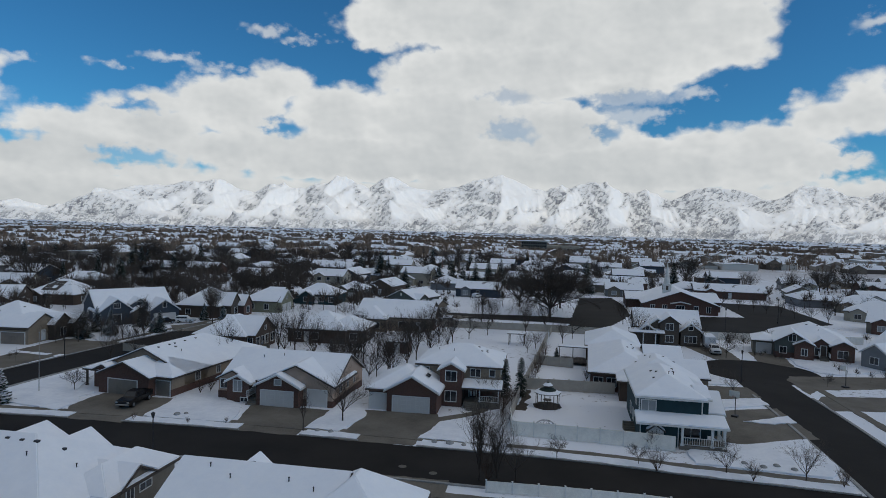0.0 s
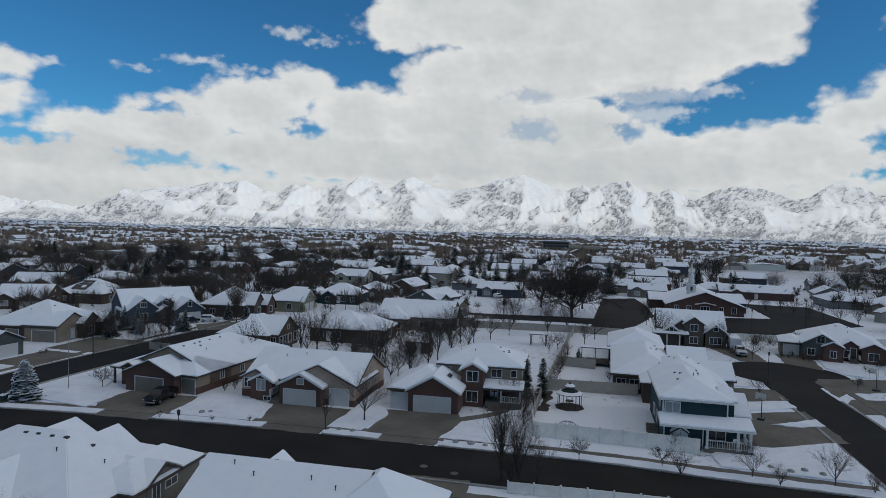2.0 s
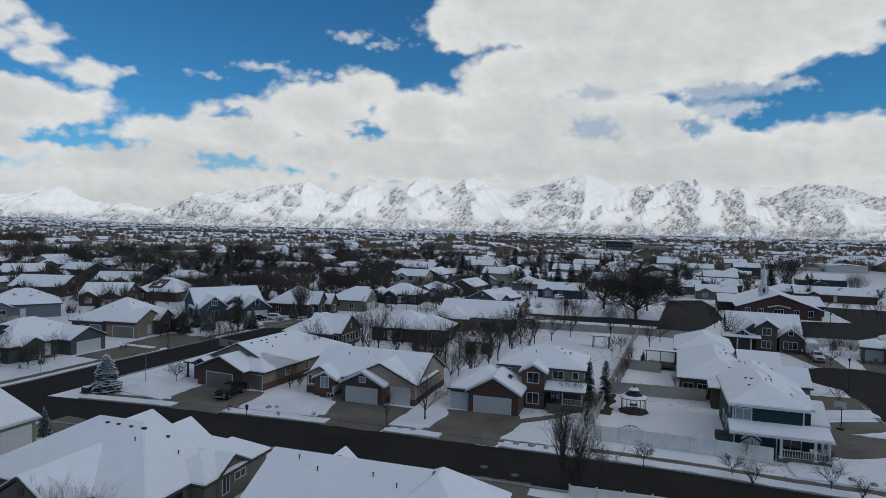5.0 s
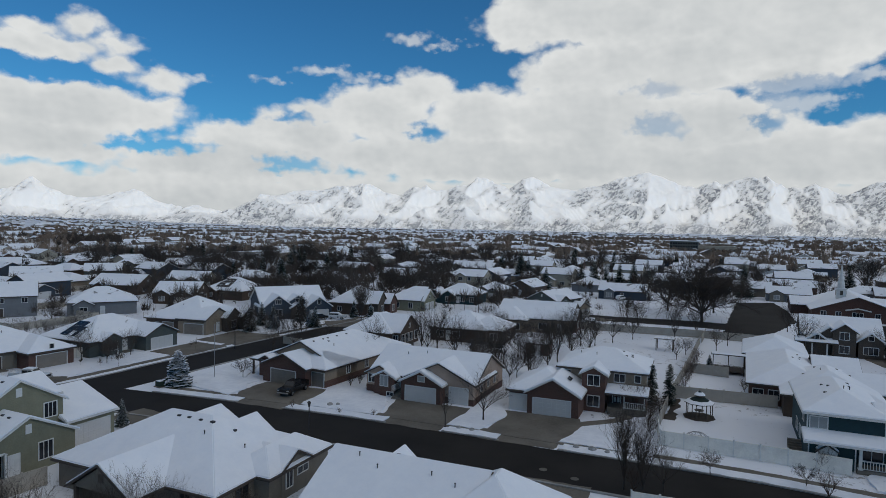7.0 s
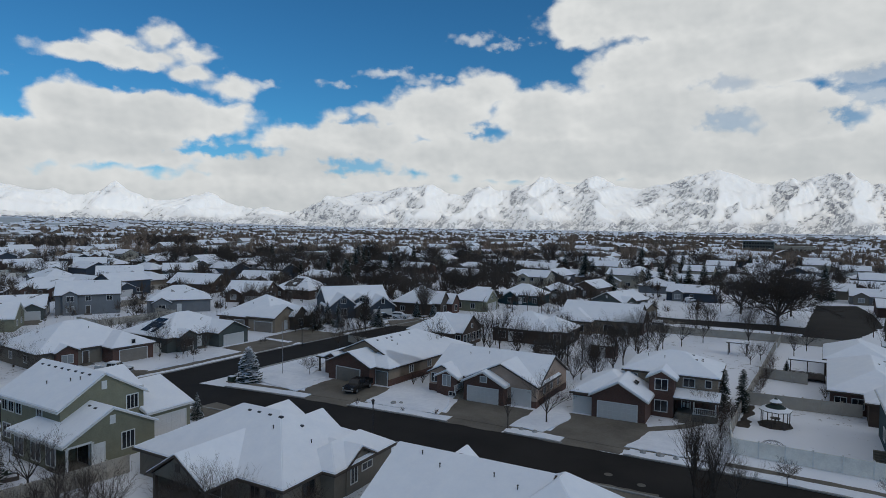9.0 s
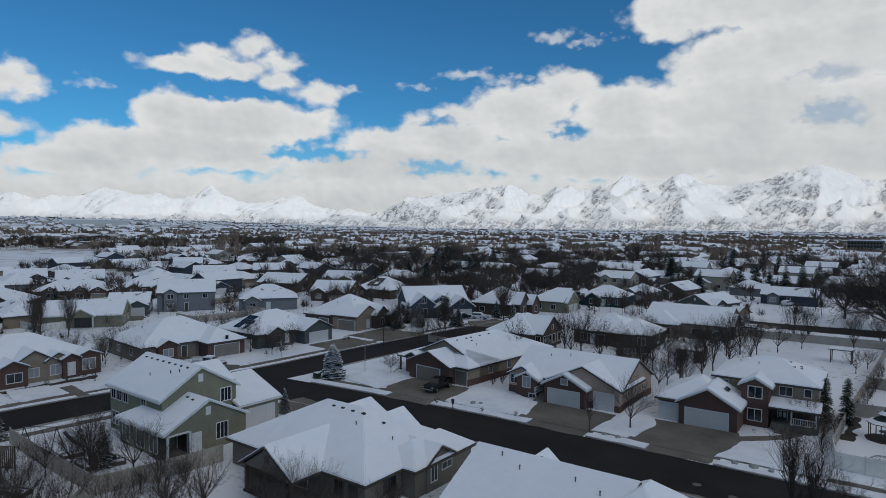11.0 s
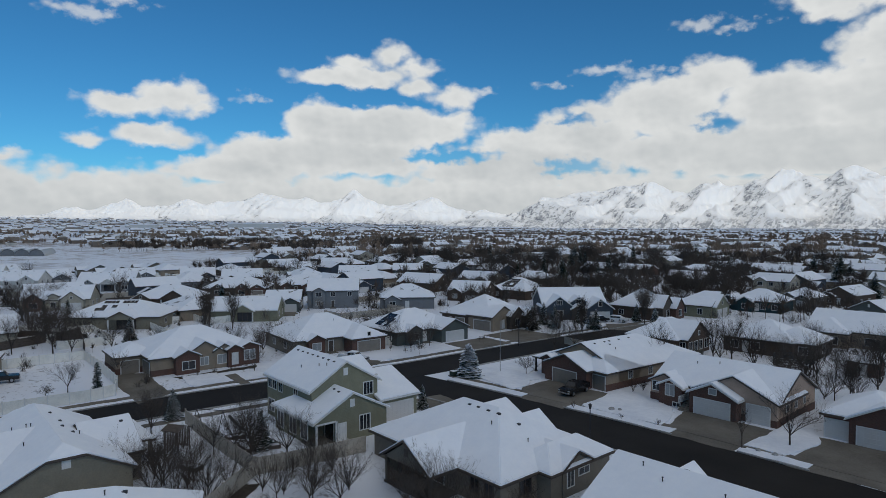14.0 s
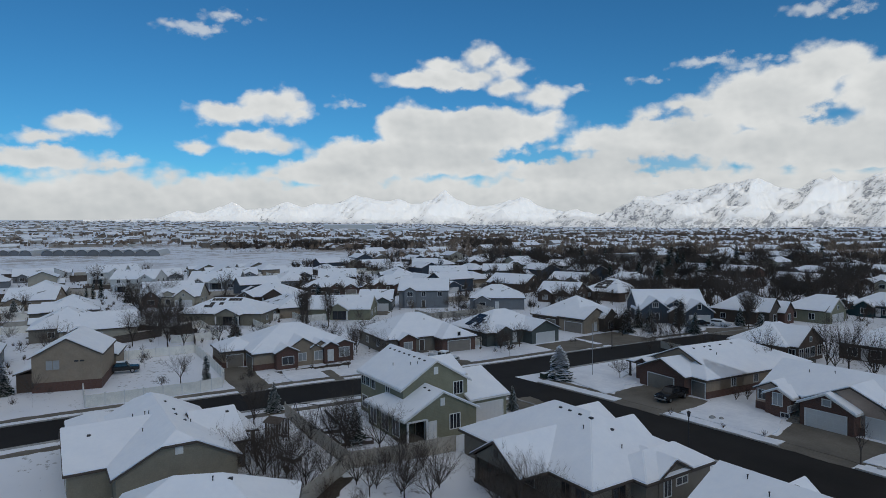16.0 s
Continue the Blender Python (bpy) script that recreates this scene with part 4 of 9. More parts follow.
vents(h, m, [(2.2, 4.4), (2.3, 8.0), (5.0, 8.6), (5.2, 10.8), (2.8, 6.8)])
pipes(h, m, [(4.8, 6.4), (4.0, 5.0)])

# long brown house behind it
h = home(28.4, 93.2, -13, "long brown brick house with stepped snow covered hip roofs", "houses on the cul-de-sac")
m = block(h, -1.4, 10.0, -1.6, 14, 3.0, "hip", "brown", 0.42, 0.5)
b2 = block(h, -5.6, 5.0, 3.2, 26, 3.0, "hip", "brick", 0.42, 0.5)
block(h, -6.2, 3.6, 27, 42, 3.0, "hip", "brown", 0.45, 0.5)
block(h, 6, 12, 5, 13, 2.8, "x", "tan", 0.45)
block(h, 3.5, 9.5, 13, 24, 2.8, "x", "brick", 0.4)
for q in (-4.4, -2.4):
    window(h, "S", 3.2, q, 0.9, 1.3, 1.3)
window(h, "S", -1.6, 0.6, 0.9, 1.4, 1.3)
for q in (7, 12, 20):
    window(h, "W", -5.6, q, 0.9, 1.3, 1.2)
for q in (30, 36):
    window(h, "W", -6.2, q, 0.9, 1.3, 1.2)
garage_door(h, "E", 12, 9, 4.9, 2.15, DOORTAN)
vents(h, m, [(1.4, 6.0), (3.0, 8.4), (5.6, 8.4), (7.2, 8.0)])
vents(h, b2, [(0.4, 14.4), (1.4, 15.6), (1.6, 17.4), (1.4, 19.4)])
pipes(h, m, [(3.4, 5.6)])

# craftsman house at the head of the cul-de-sac
h = home(51.6, 139.2, -14, "two-storey brown stone craftsman house with many snowy gables", "houses on the cul-de-sac")
m = block(h, -8, 6.2, 2, 14, 3.6, "x", "stone", 0.55)
block(h, -2.6, 1.4, -0.6, 6, 5.0, "y", "stone", 0.7)
block(h, -7.2, -3.4, -1.0, 5, 3.0, "y", "stone", 0.7, rake=TRIM)
block(h, 1.8, 6.0, -0.4, 6, 3.4, "y", "stone", 0.75, rake=TRIM)
block(h, -4.4, -1.8, 0.2, 5, 4.6, "y", "stone", 0.8, rake=TRIM)
block(h, -9.0, -2.0, -2.2, 0.5, 2.7, "south", None, 0.2, 0.3)
for q in (-8.7, -6.2, -3.6):
    post(h, q, -2.0, 0, 2.7, 0.26)
window(h, "S", -0.6, -0.6, 3.5, 1.5, 1.4)
window(h, "S", -1.0, -5.3, 3.2, 0.7, 0.9, bars=0)
window(h, "S", -0.4, 3.9, 0.9, 2.4, 1.4, bars=2)
window(h, "S", -0.4, 3.9, 3.7, 0.8, 0.8, bars=0)
window(h, "S", -0.6, -0.6, 0.8, 1.6, 1.4)
entry_door(h, "S", 2, -3.0, 0.3, FASCIA)
for q in (-4, 0, 4):
    window(h, "N", 14, q, 1.0, 1.5, 1.3)
vents(h, m, [(-3, 9), (1, 9)])

# grey-brown house across the cul-de-sac
h = home(78.5, 126.5, -24, "wide grey and brown brick house with snowy gables beside the cul-de-sac", "houses on the cul-de-sac")
m = block(h, -9.5, 4.8, 2, 17, 3.0, "hip", "taupe", 0.46)
block(h, -9.5, -2.9, -1.5, 7, 3.2, "y", "greygreen", 0.6, base=("brick", 1.2))
block(h, -6.0, -2.6, -2.6, 3, 3.0, "y", "brick", 0.5)
block(h, 0.6, 4.6, -1.2, 5, 3.0, "y", "brick", 0.5)
block(h, -2.4, 0.2, 0.2, 5, 3.2, "y", "brick", 0.7)
block(h, -13.5, -9.0, 1.5, 9, 2.7, "hip", "taupe", 0.4)
garage_door(h, "S", 1.5, -11.4, 2.7, 2.2)
window(h, "S", -1.5, -6.4, 3.6, 1.3, 1.3)
window(h, "S", -2.6, -4.3, 1.0, 1.0, 1.3)
window(h, "S", -1.5, -8.0, 1.0, 1.2, 1.3)
window(h, "S", -1.2, 2.6, 0.9, 1.7, 1.4)
window(h, "S", 0.2, -1.7, 0.9, 0.9, 1.4, bars=0)
entry_door(h, "S", 0.2, -0.6, 0.8, FASCIA)
steps(h, -1.4, 0.2, -2.4, 0.2, 0.8)
railing(h, -2.3, 0.1, -1.5, 0.8, 1.7, axis="y")
railing(h, -2.3, 0.1, 0.3, 0.8, 1.7, axis="y")
for q in (5, 10):
    window(h, "E", 4.8, q, 0.9, 1.3, 1.2)
pipes(h, m, [(-1.0, 6.0)])
vents(h, m, [(-3, 8.0), (-1, 8.0)])

# white house at the edge of the cul-de-sac
h = home(86.5, 116.0, -70, "pale grey two-gabled house with snowy roof and white garage door", "houses on the cul-de-sac")
m = block(h, -7.5, 7.5, 0, 12, 3.2, "x", "grey", 0.55)
block(h, -6.5, -1.2, -2.5, 5, 3.0, "y", "grey", 0.65, rake=TRIM)
block(h, 0.8, 6.8, -2.0, 5, 3.0, "y", "grey", 0.6, rake=TRIM)
garage_door(h, "S", -2.0, 3.8, 4.6, 2.15)
window(h, "S", -2.5, -3.9, 1.0, 1.6, 1.3)

# ---- houses on the camera's own side ----
h = home(-35.0, 52.0, -11, "wide taupe house with broad snowy hip roof and open patio", "houses on the near side")
m = block(h, -11.5, 7.4, -5.8, 8.0, 2.7, "hip", "taupe", 0.5, 0.5)
block(h, -4.9, 2.0, -9.3, 0, 2.7, "y", None, 0.62, 0.45)
bm = bmesh.new()
v = [bm.verts.new(p) for p in ((-4.9, -9.2, 2.55), (2.0, -9.2, 2.55), (-1.45, -9.2, 4.75), (-4.9, -8.9, 2.55), (2.0, -8.9, 2.55), (-1.45, -8.9, 4.75))]
for f in ((0, 1, 2), (5, 4, 3), (0, 3, 4, 1), (1, 4, 5, 2), (2, 5, 3, 0)):
    bm.faces.new([v[k] for k in f])
part("gable_wall", bm, WALLS["taupe"], h)
bm = bmesh.new()
fbox(bm, face_map("S", -9.2), -1.75, -1.15, -0.02, 0.06, 3.4, 4.1)
part("gable_vent", bm, WOODDARK, h)
for q in (-4.7, 1.8):
    post(h, q, -9.0, 0, 2.7, 0.3, WALLS["stone"])
deck(h, -4.9, 2.0, -9.3, -5.8, -0.05, 0.12, MULCH)
window(h, "S", -5.8, -1.4, 0.3, 2.8, 2.1, bars=1)
for q in (4.2, 6.0):
    window(h, "S", -5.8, q, 0.9, 1.0, 1.3, trim=FASCIA)
block(h, 5.0, 9.1, 0.6, 4.8, 2.7, "x", "taupe", 0.55, 0.3)
block(h, 4.4, 9.0, -1.0, 8.0, 2.7, "hip", "taupe", 0.6, 0.4)
block(h, -9.2, -2.6, 3, 8.8, 2.7, "y", "stone", 0.52)
block(h, -3.0, 1.9, 3, 8.4, 2.7, "y", "taupe", 0.68)
# added side wall; covers bright snow so the open patio looks dark
bm = bmesh.new()
solid(bm, -4.9, -4.7, -8.8, -5.8, 0, 2.6)
part("patio_wall", bm, WALLS["taupe"], h)
window(h, "E", 7.4, -2.6, 0.9, 1.5, 1.5, trim=FASCIA)
window(h, "E", 9.1, 1.7, 0.9, 0.9, 1.5)
window(h, "E", 9.1, 3.7, 1.6, 1.5, 0.6)
garage_door(h, "N", 8.8, -5.9, 4.9)
vents(h, m, [(-3.0, 0.45), (-1.7, 0.45), (-0.2, 0.4), (1.2, 0.4), (2.9, 1.4)])
pipes(h, m, [(1.6, -1.0), (-8.6, -1.5), (5.0, 0.5)])

h = home(-11.6, 49.2, -10, "wide taupe house with long snow covered gable roof", "houses on the near side")
m = block(h, -8.6, 5.0, -6.6, 5.0, 2.9, "x", "taupe", 0.5, 0.5)
block(h, 1.6, 10.1, -6.0, 4.1, 2.85, "hip", "taupe", 0.71, 0.45)
block(h, -6.8, -1.2, 0, 2.6, 2.9, "y", "stone", 0.85)
for q in (-7, -3, 1):
    window(h, "S", -6.6, q, 0.9, 1.6, 1.3)
window(h, "E", 10.1, 2.0, 0.9, 1.3, 1.3)
vents(h, m, [(-6.6, 0.2), (-3.4, 0.3), (-0.6, 0.1)])
pipes(h, m, [(-6.0, -1.6), (-3.9, -2.4), (0.8, -2.2), (3.0, -2.8)])

# sage green two-storey house on the street corner
h = home(-60.2, 51.0, -12, "two-storey sage green house with white trim and snowy gable roof", "houses on the near side")
m = block(h, -8.5, 3.6, -2.3, 7.0, 5.4, "x", "sage", 0.6, 0.5, rake=TRIM)
b2 = block(h, -2.4, 7.6, -4.0, 5.6, 2.95, "xh", "sage", 0.52, 0.5, rake=TRIM)
b2_wall = newest_wall(h)
b3 = block(h, -7.5, 4.6, 6.8, 12.5, 2.95, "y", "sage", 0.37, 0.45, rake=TRIM)
block(h, -6.0, 1.0, 4, 8.2, 5.4, "y", "sage", 0.5, 0.4, rake=TRIM)
garage_door(h, "E", 4.6, 9.6, 4.4, 2.2)
window(h, "E", 3.6, 5.6, 3.75, 1.3, 1.5, bars=2)
window(h, "E", 7.6, 2.5, 0.95, 1.35, 1.7, bars=2)
entry_door(h, "E", 7.6, -0.6, 0.15)
carve(b2_wall, 4.4, 8.2, -4.6, -1.3, 0.12, 2.5)
deck(h, 4.4, 7.8, -4.2, -1.3, 0, 0.13)
# sliding glass patio door, made with the panelled garage door builder
garage_door(h, "S", -1.28, 6.0, 1.9, 2.1, GLASS, 0.15)
for q in (-3.9, -1.4):
    post(h, 7.66, q, 0, 2.6, 0.2)
bm = bmesh.new()
fbox(bm, face_map("E", 7.6), -3.9, -1.4, -0.02, 0.07, 2.5, 2.7)
part("patio_beam", bm, TRIM, h)
for at, q, z in ((3.6, 2.35, 6.6), (7.6, 0.8, 3.9)):
    bm = bmesh.new()
    fbox(bm, face_map("E", at), q - 0.3, q + 0.3, -0.02, 0.06, z, z + 0.9)
    part("gable_vent", bm, TRIM, h)
for q in (-7.6, -6.2, -4.6, -0.4):
    window(h, "S", -2.3, q, 3.75, 1.0, 1.3)
for q in (-7.2, -4.5):
    window(h, "S", -2.3, q, 0.7, 1.6, 1.5)
for q in (-1.0, 2.2, 5.0):
    window(h, "S", -4.0, q, 0.5, 1.6, 1.8)
for q in (0, 4.5):
    window(h, "W", -8.5, q, 3.75, 1.2, 1.3)
    window(h, "W", -8.5, q, 0.9, 1.2, 1.3)
vents(h, m, [(-7.4 + 1.35 * k, 1.7) for k in range(8)])
pipes(h, m, [(1.6, 0.9), (0.4, 0.5), (-2.6, -0.4)])
vents(h, b2, [(4.6, 0.2), (5.8, 0.1)])

# taupe house with clipped gable
h = home(-66.2, 23.2, -11, "single-storey olive tan house with clipped gable and snow covered roof", "houses on the near side")
m = block(h, -10.5, 8.1, -5.0, 5.5, 3.0, "cx", "olive", 0.52, 0.5)
b2 = block(h, -7.5, 4.5, -8.6, 0, 2.9, "y", "olive", 0.4, 0.4)
b3 = block(h, -6.4, 3.8, 3.0, 7.4, 2.85, "y", "olive", 0.42, 0.4)
block(h, -7.0, 0.6, 7.4, 9.4, 2.55, "north", None, 0.1, 0.3)
block(h, -13.5, -6, -2.5, 3.5, 3.0, "x", "stone", 0.55)
block(h, -13.0, -7.0, -8.0, -2.5, 2.9, "x", "olive", 0.2, 0.3)
for q in (-6.6, -3.0, 0.4):
    post(h, q, 9.2, 0, 2.6, 0.34, WALLS["olive"])
bm = bmesh.new()
fbox(bm, face_map("E", 8.1), -0.1, 0.6, -0.02, 0.06, 4.1, 4.8)
part("gable_vent", bm, TRIM, h)
window(h, "E", 8.1, 0.6, 0.6, 1.6, 1.3)
garage_door(h, "S", -8.6, -1.5, 4.9, 2.15, DOORTAN)
for k in range(13):
    bm = bmesh.new()
    fbox(bm, face_map("E", 4.5), -8.55 + k * 0.29, -8.48 + k * 0.29, -0.01, 0.035, 0.1, 2.8)
    part("batten", bm, WALLS["olive"], h)
vents(h, m, [(-6.0, 1.2), (-3.0, 1.6), (-0.6, 1.4), (1.0, 2.0)])
vents(h, b2, [(0.2, -6.6)])
vents(h, b3, [(-0.4, 6.6)])
pipes(h, m, [(-2.8, -1.2), (-2.2, -0.9), (1.2, 2.6), (-4.4, -2.2), (1.8, -2.0)])

# house below the camera's left
h = home(-46.9, 19.0, 54.8, "taupe house with low snow covered hip roof", "houses on the near side")
m = block(h, -6.9, 6.9, -5.1, 5.1, 2.9, "hip", "taupe", 0.6, 0.45)
window(h, "N", 5.1, -1, 0.9, 1.5, 1.2)
window(h, "E", 6.9, 0, 0.9, 1.5, 1.2)
vents(h, m, [(3.4, 2.0), (2.4, -0.4)])
pipes(h, m, [(1.2, -0.6)])

# tan two-storey house behind the vinyl fence
h = home(-114.2, 26.7, -24.5, "tall tan house with brick base and plain gable end", "houses across the cross street")
m = block(h, -7, 5.4, -4.7, 4.7, 5.4, "x", "tan", 0.54, 0.4, base=("brick", 1.5))
block(h, -5, 4.4, -7.0, -4.6, 2.8, "south", "brown", 0.3, 0.4)
window(h, "E", 5.4, -1.9, 3.4, 1.8, 1.4, glass=BLIND, trim=WALLS["tan"])
for q in (1.0, 1.8):
    bm = bmesh.new()
    fbox(bm, face_map("E", 5.4), q, q + 0.6, -0.02, 0.04, 4.4, 4.65)
    part("gable_vent", bm, METAL, h)
for q in (-4, 0):
    window(h, "S", -4.7, q, 3.6, 1.2, 1.3)
block(h, -16, -7, -3.5, 5, 2.8, "x", "tan", 0.45)

# brick house with many front gables and a curved drive
h = home(-98.0, 59.5, 77, "single-storey brown brick house with row of small front gables", "houses across the cross street")
m = block(h, -9.0, 9.0, 1.5, 16, 3.1, "hip", "tan", 0.45, 0.5)
block(h, -13.2, -6.6, 5.6, 14, 2.9, "hip", "tan", 0.45, 0.4, base=("brick", 1.0))
block(h, -9.0, -4.6, 0.6, 8, 2.9, "hip", "tan", 0.45, 0.4, base=("brick", 1.0))
block(h, -5.4, -1.6, -0.9, 5, 2.9, "y", "brick", 0.5)
block(h, -3.0, 2.4, 0.3, 6, 3.2, "y", "tan", 0.6)
block(h, 1.4, 4.6, 0.2, 4, 3.1, "y", "tan", 0.6)
block(h, 3.4, 5.8, -0.6, 3, 3.1, "y", "brick", 0.55)
block(h, 5.6, 9.2, -0.2, 5, 3.1, "y", "brick", 0.4)
garage_door(h, "S", 5.6, -11.0, 2.7, 2.2, DOORTAN)
garage_door(h, "W", -9.0, 3.2, 4.0, 2.2, DOORTAN)
window(h, "S", -0.9, -3.4, 0.8, 2.0, 1.3)
window(h, "S", 0.3, -0.4, 0.9, 1.3, 1.3, glass=BLIND)
window(h, "S", 0.2, 2.6, 0.8, 1.5, 1.5, glass=BLIND)
window(h, "S", -0.2, 7.4, 0.9, 1.9, 1.7, glass=BLIND)
entry_door(h, "S", -0.6, 4.6, 0.4)
for q in (-6, 0, 6):
    window(h, "N", 16, q, 0.9, 1.6, 1.3)
vents(h, m, [(-2, 10), (2, 10.3), (4.4, 9.8)])

# ---- houses up the cross street ----
ranch(-92.0, 84.0, 74, 18, 15, "taupe", "brick", 3, "hip", 2.9, 0.48, garage=1, wing=3.5, door=DOORTAN)
hh_, m = ranch(-84.3, 103.2, 78, 17, 14, "greygreen", "greygreen", 4, "hip", 2.8, 0.48, garage=1, wing=3.0)
solar(hh_, m, -7.9, -3.7, 5.0, 9.2, 4, 3, random.Random(2), 0.12)
h = home(-79.5, 121.6, -5, "dark brown house with broad snowy hip roof and stone gables", "houses up the cross street")
m = block(h, -17, -1.5, 0, 15, 3.0, "hip", "brown", 0.56)
block(h, -8.0, -0.6, -0.4, 8, 3.3, "xh", "tan", 0.5)
block(h, -7.0, 0.8, 5.0, 10.0, 3.2, "x", "stone", 0.75)
block(h, -6.0, 2.0, 9.2, 13.4, 3.0, "x", "stone", 0.7)
garage_door(h, "S", -0.4, -3.8, 4.9, 2.3, DOORTAN)
garage_door(h, "S", 0, -11.0, 2.7, 2.2, DOORTAN)
window(h, "S", 0, -14.4, 0.9, 1.3, 1.2)
window(h, "E", 0.8, 7.5, 0.8, 1.6, 1.5)
window(h, "E", 2.0, 11.3, 0.8, 1.5, 1.5)
entry_door(h, "E", -0.6, 3.6, 0.25)
vents(h, m, [(-11.5, 6.0), (-7.0, 6.5)])
pipes(h, m, [(-10.2, 4.0)])
h = home(-73.2, 150.6, 42, "two-storey slate blue craftsman house with layered snowy gables", "houses up the cross street")
m = block(h, -8.5, 8.5, 2, 14, 3.8, "x", "navy", 0.6, rake=TRIM)
block(h, -8.5, -1.0, -1.0, 8, 3.2, "y", "navy", 0.75, rake=TRIM)
block(h, -1.2, 2.6, 0.4, 7, 4.6, "y", "navy", 0.6, rake=TRIM)
block(h, 2.2, 9.0, -2.2, 7, 3.0, "y", "navy", 0.7, rake=TRIM)
block(h, -1.6, 2.0, -1.6, 1.0, 2.9, "y", "stone", 0.6, rake=TRIM)
garage_door(h, "S", -2.2, 5.6, 4.9)
window(h, "S", -1.0, -4.8, 4.0, 1.3, 1.1, bars=2)
window(h, "S", -1.0, -4.8, 0.9, 1.8, 1.6)
window(h, "S", 0.4, 0.7, 3.9, 1.4, 1.2)
window(h, "S", -2.2, 5.6, 3.7, 0.8, 1.2, bars=0)
for q in (4, 10):
    window(h, "W", -8.5, q, 1.0, 1.4, 1.3)
vents(h, m, [(-3, 9), (0, 9), (3, 9)])
h = home(-62.0, 161.0, -6, "dark brown house with steep snowy roof and stone gables", "houses up the cross street")
m = block(h, -6.5, 5.0, 0, 13, 3.2, "hip", "brown", 0.68)
block(h, 0.5, 7.6, 1.2, 7.0, 3.4, "x", "stone", 0.95)
block(h, 2.0, 9.2, 5.6, 10.6, 3.0, "x", "brick", 0.9)
window(h, "E", 7.6, 4.1, 0.8, 1.5, 1.7)
window(h, "E", 9.2, 8.1, 0.8, 1.5, 1.6)
window(h, "S", 0, -3.4, 0.9, 1.3, 1.2)
entry_door(h, "S", 1.2, 5.8, 0.2)
h = home(-50.2, 173.8, -7, "single-storey sage green house with pale garage doors and snowy roof", "houses up the cross street")
m = block(h, -6.0, 4.6, 0, 12.5, 3.1, "xh", "sage", 0.52)
block(h, 0.0, 5.6, 0.6, 9.4, 3.1, "x", "sage", 0.62, rake=TRIM)
for q in (-2.6, 1.6):
    window(h, "S", 0, q, 0.9, 1.2, 1.4)
garage_door(h, "E", 5.6, 3.2, 2.7)
garage_door(h, "E", 5.6, 6.8, 2.7)
window(h, "E", 5.6, 5.0, 3.4, 0.7, 0.8, bars=0)
deck(h, -10.5, -6.2, 1.5, 6.0, 0, 0.5)
vents(h, m, [(-3, 7), (0, 7)])
h = home(-39.2, 194.0, -7, "dark teal single-storey house with porch and snowy hip roof", "houses up the cross street")
m = block(h, -6.6, 6.6, 0, 11, 3.1, "hip", "teal", 0.52)
block(h, -4.4, -0.6, -1.4, 5, 3.0, "y", "teal", 0.62, rake=TRIM)
for q in (-2.5, 2.0, 5.0):
    window(h, "S", -1.4 if q < 0 else 0, q, 0.9, 1.3, 1.4)
entry_door(h, "S", 0, 0.4, 0.3, TRIM)
block(h, -10.4, -6.4, 2.0, 10, 2.8, "y", "teal", 0.5)
h = home(-36.0, 119.9, -9, "dark brown single-storey house with wide snowy hip roof", "houses behind the near street")
m = block(h, -12.0, -1.6, -0.4, 13.0, 3.0, "hip", "brown", 0.55)
block(h, -8.0, 0.0, 0.8, 10.0, 3.1, "x", "brown", 0.62)
for q in (2.0, 4.1, 6.2, 8.6):
    window(h, "E", 0.0, q, 0.8, 1.4, 1.7)
window(h, "E", 0.0, 5.4, 3.6, 0.6, 0.8, bars=0)
window(h, "S", 0.8, -1.0, 0.8, 1.0, 1.7)
window(h, "S", -0.4, -8.5, 0.9, 1.3, 1.3)
steps(h, 0.0, 1.6, 2, 4, 0.9, name="back_steps")
vents(h, m, [(-8.0, 8.0), (-6.8, 8.2), (-5.6, 8.0)])
h = home(-26.0, 130.9, -9, "tan and brown house with snowy hip roof seen from its garden", "houses behind the near street")
m = block(h, -6.4, 6.2, 0, 12.0, 2.9, "hip", "brown", 0.5)
block(h, 1.0, 9.6, 1.2, 11.0, 2.9, "hip", "brown", 0.5)
for side, at, q in (("S", 0, -4.2), ("S", 0, -0.4), ("S", 1.2, 7.6), ("E", 9.6, 6.0)):
    window(h, side, at, q, 0.8, 1.5, 1.4)
entry_door(h, "S", 0, -2.2, 0.2, TRIM)
vents(h, m, [(-2, 7), (-1, 7.2), (0, 7.2), (1.0, 7)])
h = home(-11.6, 149.0, -9, "long tan brick house with snowy gable roof", "houses behind the near street")
m = block(h, -9.0, 9.0, 0, 14.0, 3.2, "x", "tan", 0.46)
block(h, -9.4, -1.0, -2.6, 8, 3.0, "hip", "tan", 0.5)
block(h, 3.0, 9.6, 3.0, 10, 3.0, "x", "brick", 0.6)
for side, at, q in (("S", -2.6, -7.0), ("S", -2.6, -3.4), ("S", 0, 2.4), ("E", 9.6, 6.5)):
    window(h, side, at, q, 0.8, 1.7, 1.4)
entry_door(h, "S", 0, 6.4, 0.2, TRIM)
vents(h, m, [(-5, 8.2), (-2, 8.4), (0, 8.4), (2, 8.4), (4, 8.2)])


